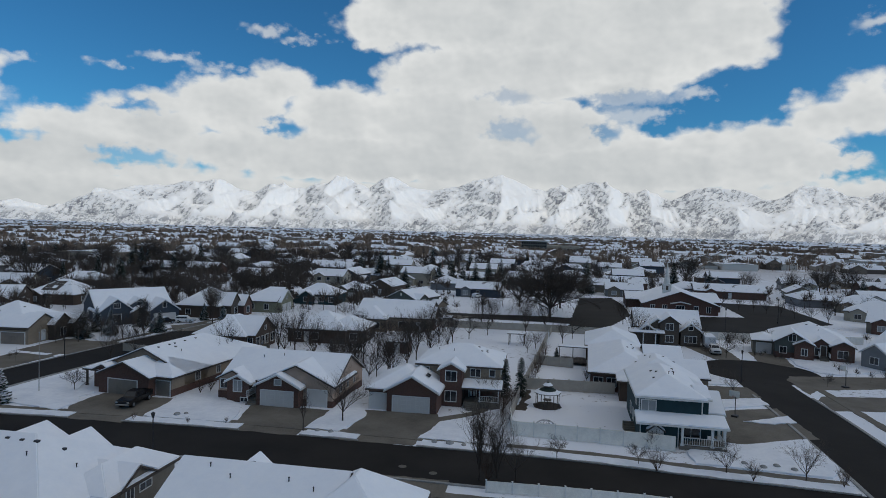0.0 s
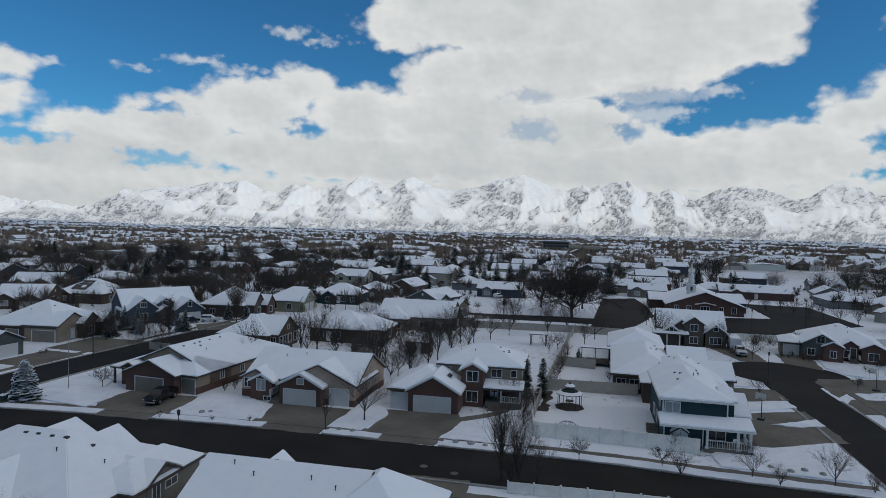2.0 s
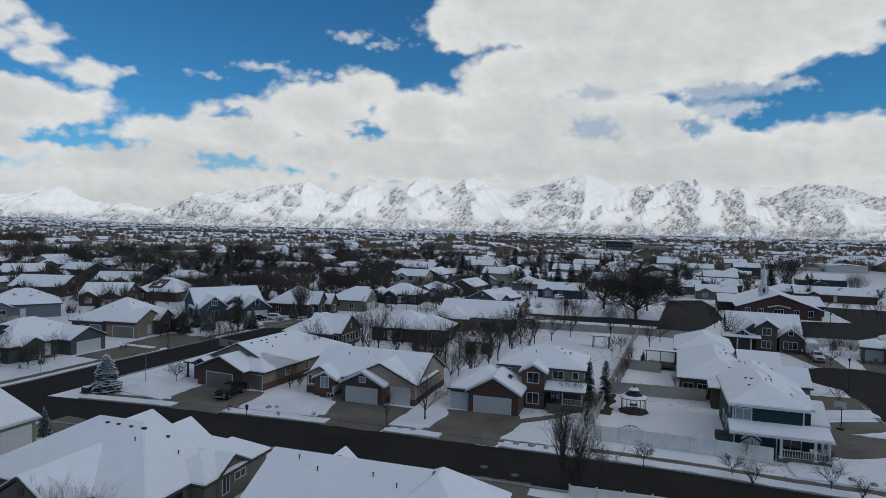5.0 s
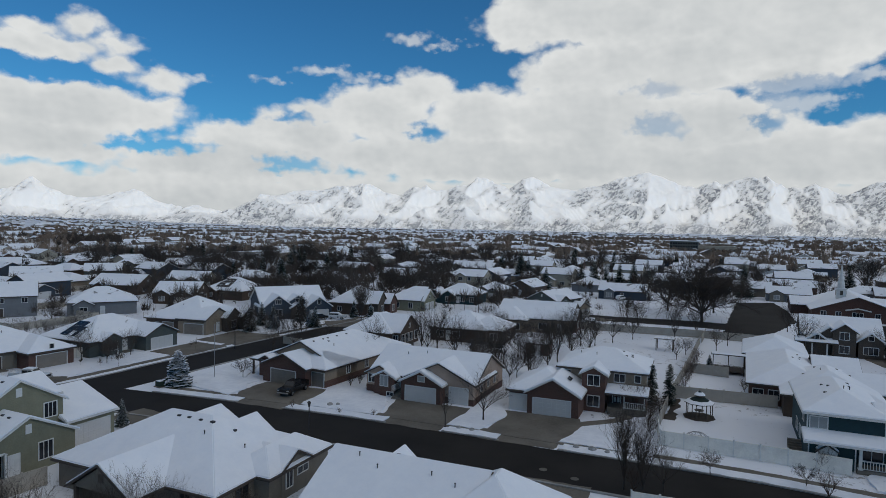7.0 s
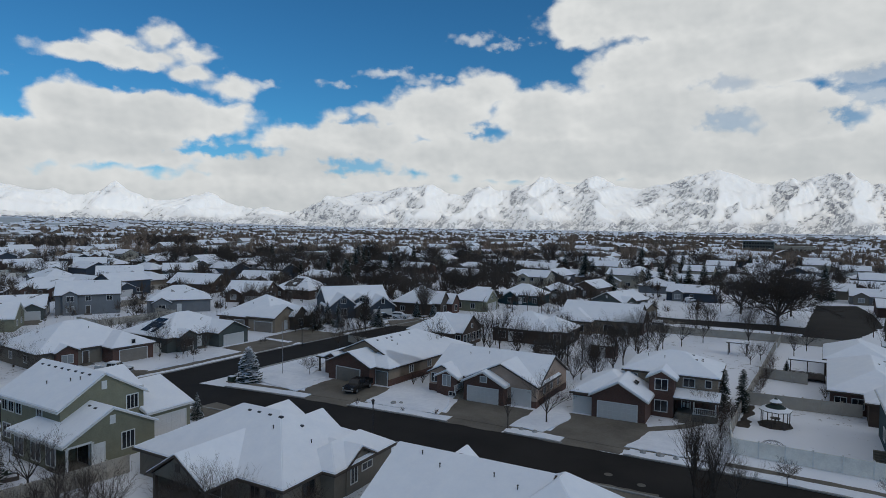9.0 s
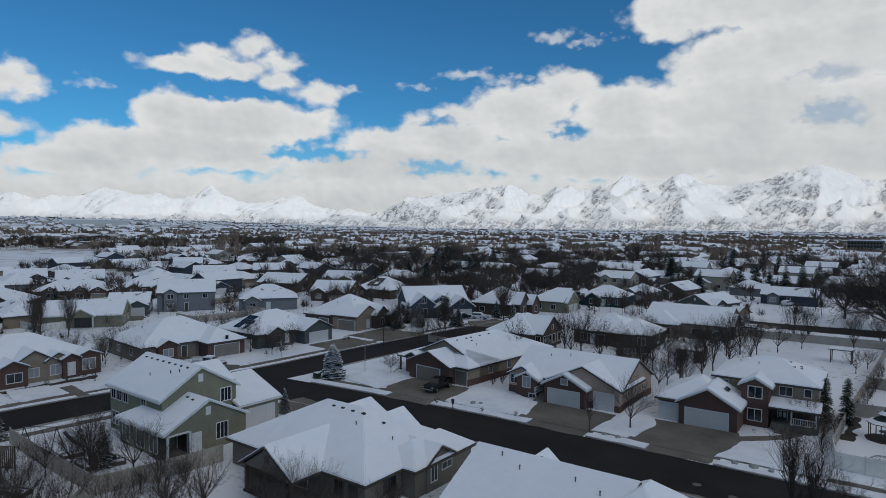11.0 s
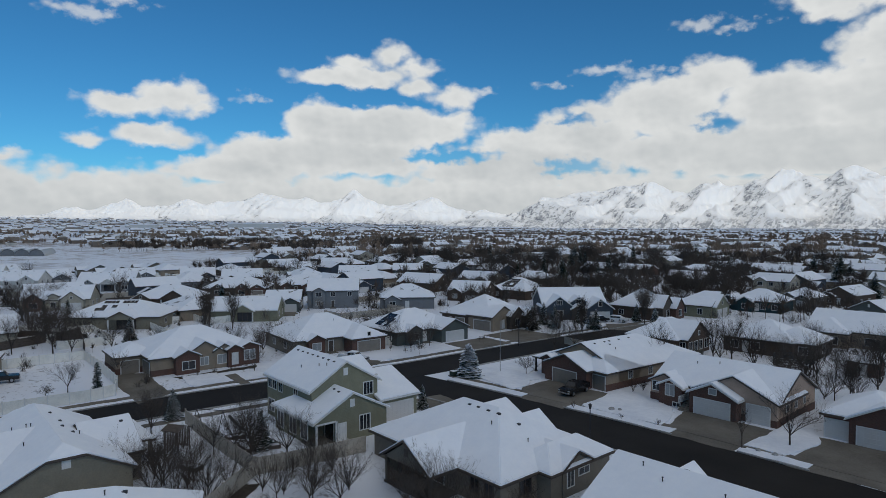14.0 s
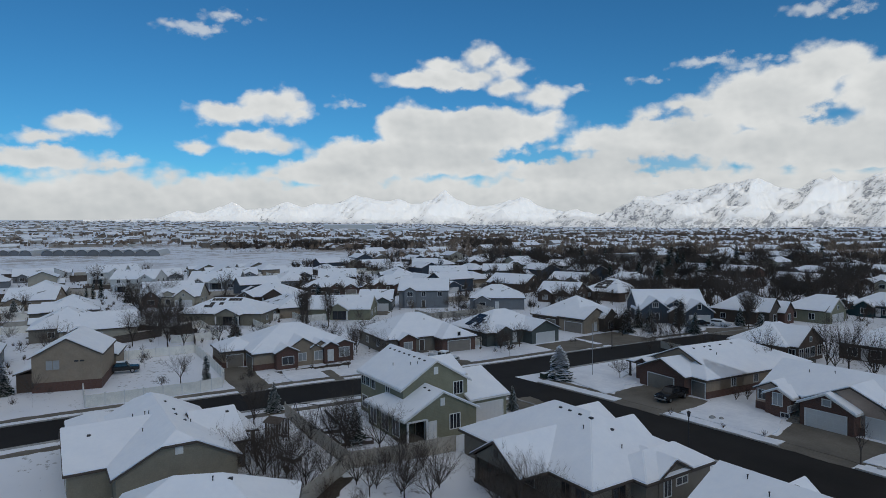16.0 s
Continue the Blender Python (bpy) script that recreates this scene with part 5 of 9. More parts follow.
# ---- streets, kerbs, pavements, drives, lawns ----
class Line:
    """A smooth plan line, walked by its length."""

    def __init__(self, pts, step=1.5):
        fine = []
        P = [Vector(p) for p in pts]
        for k in range(len(P) - 1):
            a, b = P[k], P[k + 1]
            p0, p3 = P[max(k - 1, 0)], P[min(k + 2, len(P) - 1)]
            n_ = max(2, int((b - a).length / step))
            for j in range(n_):
                t = j / n_
                fine.append(0.5 * (2 * a + (b - p0) * t + (2 * p0 - 5 * a + 4 * b - p3) * t * t + (3 * a - p0 - 3 * b + p3) * t ** 3))
        fine.append(P[-1])
        self.p = fine
        self.s = [0.0]
        for a, b in zip(fine, fine[1:]):
            self.s.append(self.s[-1] + (b - a).length)

    def at(self, x, y):
        q = Vector((x, y))
        k = min(range(len(self.p)), key=lambda i: (self.p[i] - q).length)
        return self.s[k]

    def point(self, s, off):
        k = 0
        while k < len(self.s) - 2 and self.s[k + 1] < s:
            k += 1
        a, b = self.p[k], self.p[k + 1]
        d = (b - a).normalized()
        q = a + d * (s - self.s[k])
        return q.x - d.y * off, q.y + d.x * off


def ribbon(line, s0, s1, o0, o1, z0, z1, name, mat, label, kind="structure", rough=0.0, category="", seed=1):
    """A slab along a line from s0 to s1, between two offsets to its left."""
    rng = random.Random(seed)
    n_ = max(1, int((s1 - s0) / 1.2))
    bm = bmesh.new()
    rows = []
    for k in range(n_ + 1):
        s = s0 + (s1 - s0) * k / n_
        j0, j1 = rng.uniform(-rough, rough), rng.uniform(-rough, rough)
        (ax, ay), (bx, by) = line.point(s, o0 + j0), line.point(s, o1 + j1)
        rows.append([bm.verts.new(c) for c in ((ax, ay, z0), (bx, by, z0), (bx, by, z1), (ax, ay, z1))])
    for a, b in zip(rows, rows[1:]):
        for c in range(4):
            bm.faces.new((a[c], a[(c + 1) % 4], b[(c + 1) % 4], b[c]))
    bm.faces.new(rows[0])
    bm.faces.new(rows[-1][::-1])
    return piece(name, bm, mat, label, category or name.split("_")[0], kind=kind)


def wobble(pts, rough, seed, step=0.9):
    """The outline with its sides broken into short uneven pieces."""
    rng = random.Random(seed)
    out_ = []
    for a, b in zip(pts, pts[1:] + pts[:1]):
        a, b = Vector(a), Vector(b)
        n_ = max(1, int((b - a).length / step))
        d = (b - a).normalized()
        nn = Vector((-d.y, d.x))
        for k in range(n_):
            q = a + (b - a) * (k / n_) + nn * (rng.uniform(-rough, rough) + rough * 1.5 * noise.noise(Vector((a.x + k * 0.4, a.y, seed))))
            out_.append((q.x, q.y))
    return out_


def pad(pts, z1, mat, name, label, rough=0.12, seed=1, z0=-0.3, soft_=0.0):
    bm = bmesh.new()
    prism(bm, wobble(pts, rough, seed) if rough else pts, z0, z1)
    if soft_:
        bmesh.ops.bevel(bm, geom=[e for e in bm.edges if all(v.co.z > z1 - 0.001 for v in e.verts)], offset=soft_, segments=2, affect="EDGES")
    bmesh.ops.triangulate(bm, faces=[f for f in bm.faces if len(f.verts) > 4])
    return piece(name, bm, mat, label, name.split("_")[0], kind="structure")


MAIN = Line([(-72, 74.8), (-66, 74.4), (-47, 72.7), (-25, 69.9), (-3, 65.8), (14, 62.5), (25, 59.3), (37.5, 56.1), (75, 46)])
CROSS = Line([(-97, -30), (-91, 6), (-88.6, 20), (-82.3, 46), (-78.0, 60), (-70.5, 80), (-65.6, 101), (-55.0, 140), (-49, 158)])
COURT = Line([(44.5, 52), (47.6, 66), (51.3, 85), (54.6, 104), (57.5, 114)])
ribbon(MAIN, 0, MAIN.s[-1], -4.65, 4.65, -0.3, 0.030, "road", ASPHALT, "dark wet asphalt street cleared of snow")
ribbon(CROSS, 0, CROSS.s[-1], -4.8, 4.8, -0.3, 0.036, "road", ASPHALT, "dark wet asphalt cross street cleared of snow")
ribbon(COURT, 0, COURT.s[-1], -4.3, 4.1, -0.3, 0.042, "road", ASPHALT, "dark wet asphalt street into the cul-de-sac")
pad([(58.5 + 10.4 * math.cos(k * math.pi / 16), 114.6 + 10.0 * math.sin(k * math.pi / 16)) for k in range(32)], 0.048, ASPHALT, "road",
    "round dark asphalt turning circle", 0.0)
ma = lambda x, y: MAIN.at(x, y)
ca = lambda x, y: CROSS.at(x, y)
ka = lambda x, y: COURT.at(x, y)
# far side of the near street: stretches between the drives
DRIVES = [(-47.6, -38.8), (-24.9, -16.9), (-11.4, -3.0)]
edges = [-60.0] + [v for d in DRIVES for v in d] + [45.0]
s_of = lambda x: ma(x, 73 - 0.18 * (x + 47))
for k in range(0, len(edges), 2):
    s0, s1 = s_of(edges[k]), s_of(edges[k + 1])
    if k == len(edges) - 2:
        s1 = s_of(40.5)
    ribbon(MAIN, s0, s1, 4.9, 6.7, -0.3, 0.17, "verge_snow", SNOW, "strip of trampled snow between kerb and pavement", rough=0.16, seed=k)
    ribbon(MAIN, s0 - 0.3, s1 + 0.3, 4.62, 4.92, -0.3, 0.15, "kerb", KERB, "pale concrete kerb along the street")
ribbon(MAIN, s_of(-61), s_of(40), 6.6, 8.0, -0.3, 0.10, "pavement", CONCRETE, "damp concrete pavement, thin snow on it", rough=0.12)
ribbon(MAIN, s_of(-63), s_of(70), -4.95, -4.62, -0.3, 0.15, "kerb", KERB, "pale concrete kerb along the street")
ribbon(MAIN, s_of(-22), s_of(70), -8.2, -6.9, -0.3, 0.10, "pavement", CONCRETE, "damp concrete pavement, thin snow on it", rough=0.15)
# cross street
for o, s0, s1 in ((4.95, ca(-91, 6), ca(-49, 158)), (-4.95, ca(-91, 6), ca(-77, 60)), (-4.95, ca(-68, 87), ca(-49, 158))):
    sg = 1 if o > 0 else -1
    ribbon(CROSS, s0, s1, min(o - 0.17, o + 0.17), max(o - 0.17, o + 0.17), -0.3, 0.15, "kerb", KERB, "pale concrete kerb along the street")
    a, b = sorted((sg * 6.9, sg * 8.2))
    ribbon(CROSS, s0, s1, a, b, -0.3, 0.09, "pavement", CONCRETE, "damp concrete pavement, thin snow on it", rough=0.15)
for sg, s0, s1 in ((1, ka(45, 56), ka(53, 96)), (-1, ka(45, 66), ka(53, 96))):
    a, b = sorted((sg * (4.05 if sg > 0 else 4.25), sg * (4.45 if sg > 0 else 4.65)))
    ribbon(COURT, s0, s1, a, b, -0.3, 0.15, "kerb", KERB, "pale concrete kerb along the street")
ribbon(COURT, ka(50, 80), ka(54.6, 104), -8.6, -7.3, -0.3, 0.09, "pavement", CONCRETE, "damp concrete pavement", rough=0.12)

D = "concrete driveway, damp and cleared of snow"
pad([(-47.9, 88.9), (-37.3, 87.0), (-37.0, 84.5), (-38.9, 76.0), (-47.5, 77.3), (-49.0, 83.0)], 0.060, CONCRETE, "driveway", D, seed=1)
pad([(-25.6, 85.2), (-14.6, 83.4), (-16.8, 73.0), (-25.0, 74.4)], 0.060, CONCRETE, "driveway", D, seed=2)
pad([(-9.9, 84.0), (-0.2, 82.8), (0.2, 80.2), (-2.9, 70.6), (-11.5, 72.0)], 0.060, CONCRETE, "driveway", D, seed=3)
pad([(-0.6, 81.2), (4.4, 84.2), (6.0, 86.4), (6.9, 85.4), (4.8, 82.8), (0.2, 80.0)], 0.066, CONCRETE, "path", "concrete path to the porch", 0.08, 4)
pad([(35.0, 87.0), (49.0, 90.0), (47.2, 76.6), (36.5, 74.0), (33.8, 75.0)], 0.055, CONCRETE, "driveway", D, seed=5)
pad([(37.5, 103.0), (50.5, 102.0), (49.8, 96.0), (38.0, 93.5)], 0.055, CONCRETE, "driveway", D, seed=6)
pad([(54.0, 140.0), (62.5, 138.0), (60.0, 124.0), (55.0, 124.5)], 0.055, CONCRETE, "driveway", D, seed=7)
pad([(66.0, 133.5), (72.0, 131.5), (67.5, 118.0), (63.0, 123.5)], 0.055, CONCRETE, "driveway", D, seed=8)
pad([(60.5, 108.5), (62.4, 111.0), (90.0, 112.5), (92.0, 106.0), (62.0, 101.5), (58.7, 98.5)], 0.055, CONCRETE, "driveway", D, seed=9)
pad([(58.0, 95.0), (60.0, 97.5), (85.0, 98.0), (85.0, 90.0), (57.0, 89.5)], 0.050, CONCRETE, "driveway", D, seed=10)
pad([(-108.2, 48.3), (-103.3, 52.0), (-97.0, 49.8), (-88.4, 47.8), (-86.8, 42.0), (-92.0, 43.4), (-101.0, 45.1)], 0.055, CONCRETE, "driveway", D, 0.06, seed=11)
pad([(-93.0, 79.0), (-79.0, 82.8), (-75.6, 73.0), (-79.0, 68.0), (-92.0, 74.0)], 0.055, CONCRETE, "driveway", D, seed=12)
pad([(-80.0, 103.0), (-77.6, 114.0), (-69.2, 112.0), (-71.6, 101.0)], 0.055, CONCRETE, "driveway", D, seed=13)
pad([(-79.0, 116.0), (-77.0, 128.0), (-64.8, 126.0), (-67.8, 113.5)], 0.050, CONCRETE, "driveway", D, seed=14)
pad([(-64.0, 148.0), (-54.0, 156.0), (-47.5, 157.0), (-53.0, 143.0), (-60.0, 140.0)], 0.055, CONCRETE, "driveway", D, seed=15)
pad([(-58.0, 66.5), (-49.5, 64.5), (-49.0, 69.5), (-56.5, 71.5)], 0.055, CONCRETE, "driveway", D, seed=16)
pad([(-7.0, 57.0), (0.5, 56.0), (1.2, 61.0), (-6.0, 62.2)], 0.055, CONCRETE, "driveway", D, seed=17)
pad([(-92.0, 59.0), (-84.2, 57.0), (-83.8, 58.4), (-91.8, 60.8)], 0.055, CONCRETE, "path", "concrete path to the front door", 0.05, 18)
# lawns under fresh snow, a hand high over the paving
LAWN = "front lawn under an even cover of snow"
pad([(-61.5, 88.0), (-59.8, 84.0), (-49.4, 80.2), (-48.6, 84.0), (-50.2, 86.4), (-49.2, 89.2), (-52.5, 90.2), (-56.0, 103.0), (-58.2, 103.0)], 0.19, SNOW, "lawn", LAWN, 0.14, 21, soft_=0.06)
pad([(-37.5, 78.6), (-26.0, 77.0), (-25.8, 80.0), (-27.0, 84.8), (-30.0, 87.5), (-35.2, 95.0), (-36.8, 88.8), (-36.7, 84.4)], 0.19, SNOW, "lawn", LAWN, 0.14, 22, soft_=0.06)
pad([(-16.3, 75.5), (-11.9, 74.8), (-9.4, 81.4), (-10.5, 85.0), (-12.0, 94.0), (-13.4, 94.0), (-14.2, 83.0)], 0.19, SNOW, "lawn", LAWN, 0.14, 23, soft_=0.06)
pad([(-2.4, 73.0), (8.0, 71.1), (8.7, 78.0), (9.4, 86.0), (7.4, 85.2), (5.0, 82.0), (0.8, 79.6)], 0.19, SNOW, "lawn", LAWN, 0.14, 24, soft_=0.06)
pad([(28.5, 71.0), (33.2, 74.2), (36.6, 73.6), (45.2, 76.2), (43.4, 66.5), (41.0, 64.0), (28.0, 67.2)], 0.19, SNOW, "lawn", LAWN, 0.14, 25, soft_=0.06)
pad([(40.8, 83.0), (45.0, 84.6), (48.4, 86.2), (47.9, 83.2), (44.5, 82.2)], 0.16, SNOW, "lawn", "island of snow between two drives", 0.16, 26, soft_=0.05)
pad([(39.5, 92.6), (49.0, 95.2), (48.6, 91.4), (46.0, 90.6), (40.0, 89.0)], 0.17, SNOW, "lawn", "strip of snow between two drives", 0.16, 27, soft_=0.05)
pad([(40.0, 104.0), (49.0, 103.2), (48.0, 111.0), (47.0, 120.5), (44.0, 124.0), (41.0, 116.0)], 0.17, SNOW, "lawn", LAWN, 0.16, 28, soft_=0.05)
pad([(69.0, 120.5), (72.5, 130.0), (81.0, 124.0), (92.0, 130.0), (92.0, 118.0), (72.0, 112.8), (69.4, 114.5)], 0.17, SNOW, "lawn", LAWN, 0.16, 29, soft_=0.05)
pad([(-90.0, 62.0), (-95.0, 68.5), (-94.2, 72.0), (-84.0, 66.0), (-86.4, 59.0)], 0.17, SNOW, "lawn", LAWN, 0.16, 30, soft_=0.05)
pad([(-92.0, 52.0), (-96.6, 54.0), (-94.6, 59.0), (-87.6, 56.8), (-89.0, 51.5)], 0.17, SNOW, "lawn", LAWN, 0.16, 31, soft_=0.05)
pad([(-78.8, 84.0), (-82.0, 98.0), (-80.5, 102.0), (-74.0, 100.2), (-77.8, 84.4)], 0.17, SNOW, "lawn", LAWN, 0.16, 32, soft_=0.05)
for q, r in ((-3.6, 63.2), (-0.4, 61.6)):
    bm = bmesh.new()
    bmesh.ops.create_cone(bm, cap_ends=True, segments=24, radius1=0.42, radius2=0.42, depth=0.02)
    piece("manhole_cover", bm, CONCRETE, "round manhole collar set in the street", "manhole", kind="thing", m=pose(q, r + 1.2, 0.04))

SOIL = "bare wet soil of a planting bed with dead stalks"
pad([(-52.2, 35.0), (-49.6, 31.2), (-46.4, 26.0), (-45.0, 26.6), (-47.6, 31.6), (-50.6, 36.0)], 0.03, MULCH, "planting_bed", SOIL, 0.25, 42)
pad([(10.6, 86.0), (13.2, 97.0), (14.4, 97.0), (12.0, 86.0)], 0.03, MULCH, "planting_bed", SOIL, 0.3, 44)
pad([(-97.4, 53.0), (-94.4, 66.6), (-92.8, 66.2), (-95.6, 53.0)], 0.03, MULCH, "planting_bed", SOIL, 0.3, 46)

# church car parks
pad([(-9.0, 185.5), (8.3, 182.0), (30.5, 180.5), (44.0, 176.0), (42.0, 165.0), (28.4, 169.2), (9.5, 172.5), (-9.0, 175.0)], 0.042, ASPHALT, "service_lane", "dark wet asphalt lane behind the gardens", 0.2, 35)
pad([(32.0, 158.0), (39.0, 153.5), (57.0, 188.0), (62.0, 214.0), (64.0, 236.0), (51.0, 231.0)], 0.05, ASPHALT, "car_park", "dark asphalt church car park cleared of snow", 0.2, 33)
pad([(58.0, 150.0), (66.0, 148.0), (90.0, 168.0), (112.0, 178.0), (120.0, 222.0), (100.0, 228.0), (92.0, 189.0), (74.0, 188.0)], 0.05, ASPHALT, "car_park",
    "dark asphalt church car park cleared of snow", 0.2, 34)


# ---- fences ----
def fence(pts, mat, label, height=1.8, bay=2.4, cap=True, group="yard fences"):
    x0, y0 = pts[0]
    f = thing("fence", pose(x0, y0, 0), label, "fence", group)
    for a, b in zip(pts, pts[1:]):
        a, b = Vector(a) - Vector((x0, y0)), Vector(b) - Vector((x0, y0))
        n_ = max(1, round((b - a).length / bay))
        d = (b - a).normalized()
        nn = Vector((-d.y, d.x))
        for k in range(n_):
            p, q = a + (b - a) * k / n_, a + (b - a) * (k + 1) / n_
            bm = bmesh.new()
            c = [p + nn * 0.025, q + nn * 0.025, q - nn * 0.025, p - nn * 0.025]
            prism(bm, [(v.x, v.y) for v in c], 0.05, height - 0.08)
            for z0, z1 in ((0.05, 0.2), (height - 0.15, height)):
                c = [p + nn * 0.05, q + nn * 0.05, q - nn * 0.05, p - nn * 0.05]
                prism(bm, [(v.x, v.y) for v in c], z0, z1)
            part("fence_panel", bm, mat, f)
            bm = bmesh.new()
            solid(bm, p.x - 0.065, p.x + 0.065, p.y - 0.065, p.y + 0.065, 0, height + 0.08)
            solid(bm, p.x - 0.085, p.x + 0.085, p.y - 0.085, p.y + 0.085, height + 0.08, height + 0.13)
            part("fence_post", bm, TRIM if mat is VINYL else mat, f)
    return f


FV = "pale vinyl privacy fence with snow at its foot"
fence([(9.3, 80.6), (9.0, 75.2), (16.5, 73.6), (24.2, 71.8), (27.2, 70.9)], VINYL, FV, 1.8)
fence([(9.4, 81.0), (13.0, 97.0), (18.4, 118.2), (25.2, 146.0)], TANVINYL, "tan fence along the back gardens", 1.6)
fence([(13.2, 97.4), (27.0, 95.6)], TANVINYL, "tan fence between two back gardens", 1.8)
fence([(17.6, 115.6), (24.2, 113.0)], TANVINYL, "tan fence between two back gardens", 1.8)
fence([(-5.0, 157.5), (5.1, 155.6), (15.0, 154.4), (25.8, 153.2), (38.0, 150.0)], TANVINYL, "tan garden wall before the church car park", 1.8, 3.0)
fence([(25.6, 146.5), (28.5, 158.0)], TANVINYL, "tan fence along the back gardens", 1.6)
fence([(4.7, 58.6), (12, 57.6), (19, 56.4), (30, 53.4)], VINYL, "low white vinyl fence beside the pavement", 1.1, 2.2)
fence([(-104.4, 25.4), (-97.1, 23.8), (-95.4, 31.0), (-93.6, 38.6), (-94.0, 42.2), (-98.6, 44.6), (-111.0, 47.6), (-123.8, 50.1), (-127.0, 36.3)], VINYL,
      "pale vinyl privacy fence bending round a corner yard", 1.7)
fence([(-73.5, 41.5), (-64.0, 39.2), (-52.7, 37.0)], TANVINYL, "tan vinyl fence round a back yard", 1.8)
fence([(-52.7, 37.0), (-50.6, 42.0), (-48.6, 48.4)], TANVINYL, "tan vinyl fence round a back yard", 1.8)
fence([(-52.6, 36.8), (-49.6, 31.4), (-46.0, 24.5)], TANVINYL, "tan vinyl fence round a back yard", 1.8)
fence([(-166, 47.3), (-154.5, 52.6), (-142, 58)], WOODDARK, "dark weathered wooden fence between yards", 1.8)
fence([(-144, 38.0), (-150.5, 60.0)], WOODDARK, "dark weathered wooden fence between yards", 1.8)
fence([(-178.7, 67.8), (-150.5, 60.2), (-128, 52.0)], WOODDARK, "dark weathered wooden fence between yards", 1.8)
fence([(-292, 73), (-276, 86), (-259.6, 102.2)], TANVINYL, "tan fence on the edge of the field", 1.8, 3.2)
fence([(-100.5, 70.0), (-108.0, 76.0)], VINYL, FV, 1.8)
fence([(-84.0, 99.5), (-90.0, 93.0)], VINYL, FV, 1.8)
fence([(-60, 118), (-46, 113), (-33.6, 110.8)], TANVINYL, "tan fence between back gardens", 1.5)
fence([(60.0, 149.0), (80.0, 146.0), (99.0, 146.0)], VINYL, FV, 1.8, 3.0)


# ---- trees ----
def tube(verts, faces, p, q, r0, r1, sides):
    d = (q - p)
    if d.length < 1e-4:
        return
    d.normalize()
    s = d.orthogonal().normalized()
    t = d.cross(s)
    base = len(verts)
    for k in range(sides):
        a = 2 * math.pi * k / sides
        verts.append(p + (s * math.cos(a) + t * math.sin(a)) * r0)
    if r1 > 0.004:
        for k in range(sides):
            a = 2 * math.pi * k / sides
            verts.append(q + (s * math.cos(a) + t * math.sin(a)) * r1)
        for k in range(sides):
            faces.append((base + k, base + (k + 1) % sides, base + sides + (k + 1) % sides, base + sides + k))
    else:
        verts.append(q)
        for k in range(sides):
            faces.append((base + k, base + (k + 1) % sides, base + sides))


def lean(rng, d, amount):
    v = Vector((rng.gauss(0, 1), rng.gauss(0, 1), rng.gauss(0, 1)))
    v -= v.project(d)
    return (d + v.normalized() * amount).normalized()


def bare_tree_meshes(seed, height, spread, stem, limbs, rise, levels=4, bark=None, full=1.0, twig=0.0075):
    """Trunk and crown of a leafless tree. spread: how far limbs lean out; rise: how much twigs turn up."""
    rng = random.Random(seed)
    tv, tf, cv, cf = [], [], [], []
    top = Vector((rng.uniform(-0.1, 0.1), rng.uniform(-0.1, 0.1), stem))
    r0 = (0.022 if height > 12 else 0.015) * height
    tube(tv, tf, Vector((0, 0, -0.2)), top * 0.5, r0 * 1.25, r0, 7)
    tube(tv, tf, top * 0.5, top, r0, r0 * 0.8, 7)

    def branch(p, d, length, r, level):
        segs = 3 if level <= 2 else 2 if level == 3 else 1
        q = p
        pts = [p]
        for k in range(segs):
            d = lean(rng, d, 0.22)
            d = (d + Vector((0, 0, rise * 0.25))).normalized()
            q2 = q + d * (length / segs)
            ra, rb = r * (1 - k / segs * 0.75), r * (1 - (k + 1) / segs * 0.75)
            if level == levels:
                rb = 0
            tgt = (tv, tf) if level == 1 else (cv, cf)
            tube(tgt[0], tgt[1], q, q2, ra, rb, 5 if level == 1 else 3)
            q = q2
            pts.append(q)
        if level >= levels:
            return
        n_ = int({1: 7, 2: 6, 3: 4}[level] * full)
        for k in range(n_):
            f = 0.25 + 0.75 * (k + rng.random()) / n_
            i = min(len(pts) - 2, int(f * (len(pts) - 1)))
            g2 = f * (len(pts) - 1) - i
            s = pts[i].lerp(pts[i + 1], min(1, g2))
            branch(s, lean(rng, d, rng.uniform(0.5, 0.95)), length * rng.uniform(0.42, 0.62), max(r * 0.42, twig), level + 1)

    for k in range(limbs):
        a = 2 * math.pi * (k * 0.618 + rng.uniform(-0.1, 0.1))
        z = stem * rng.uniform(0.72, 1.0)
        lead = k == 0
        sp = spread * (0.15 if lead else rng.uniform(0.7, 1.15))
        d = Vector((math.cos(a) * sp, math.sin(a) * sp, 1)).normalized()
        branch(Vector((0, 0, z)), d, (height - z) * rng.uniform(0.62, 0.8), r0 * 0.55, 1)
    out_ = []
    for nm, v_, f_ in (("trunk", tv, tf), ("crown", cv, cf)):
        me_ = bpy.data.meshes.new(nm)
        me_.from_pydata([tuple(q) for q in v_], [], f_)
        me_.materials.append(bark or BARK)
        out_.append(me_)
    return out_


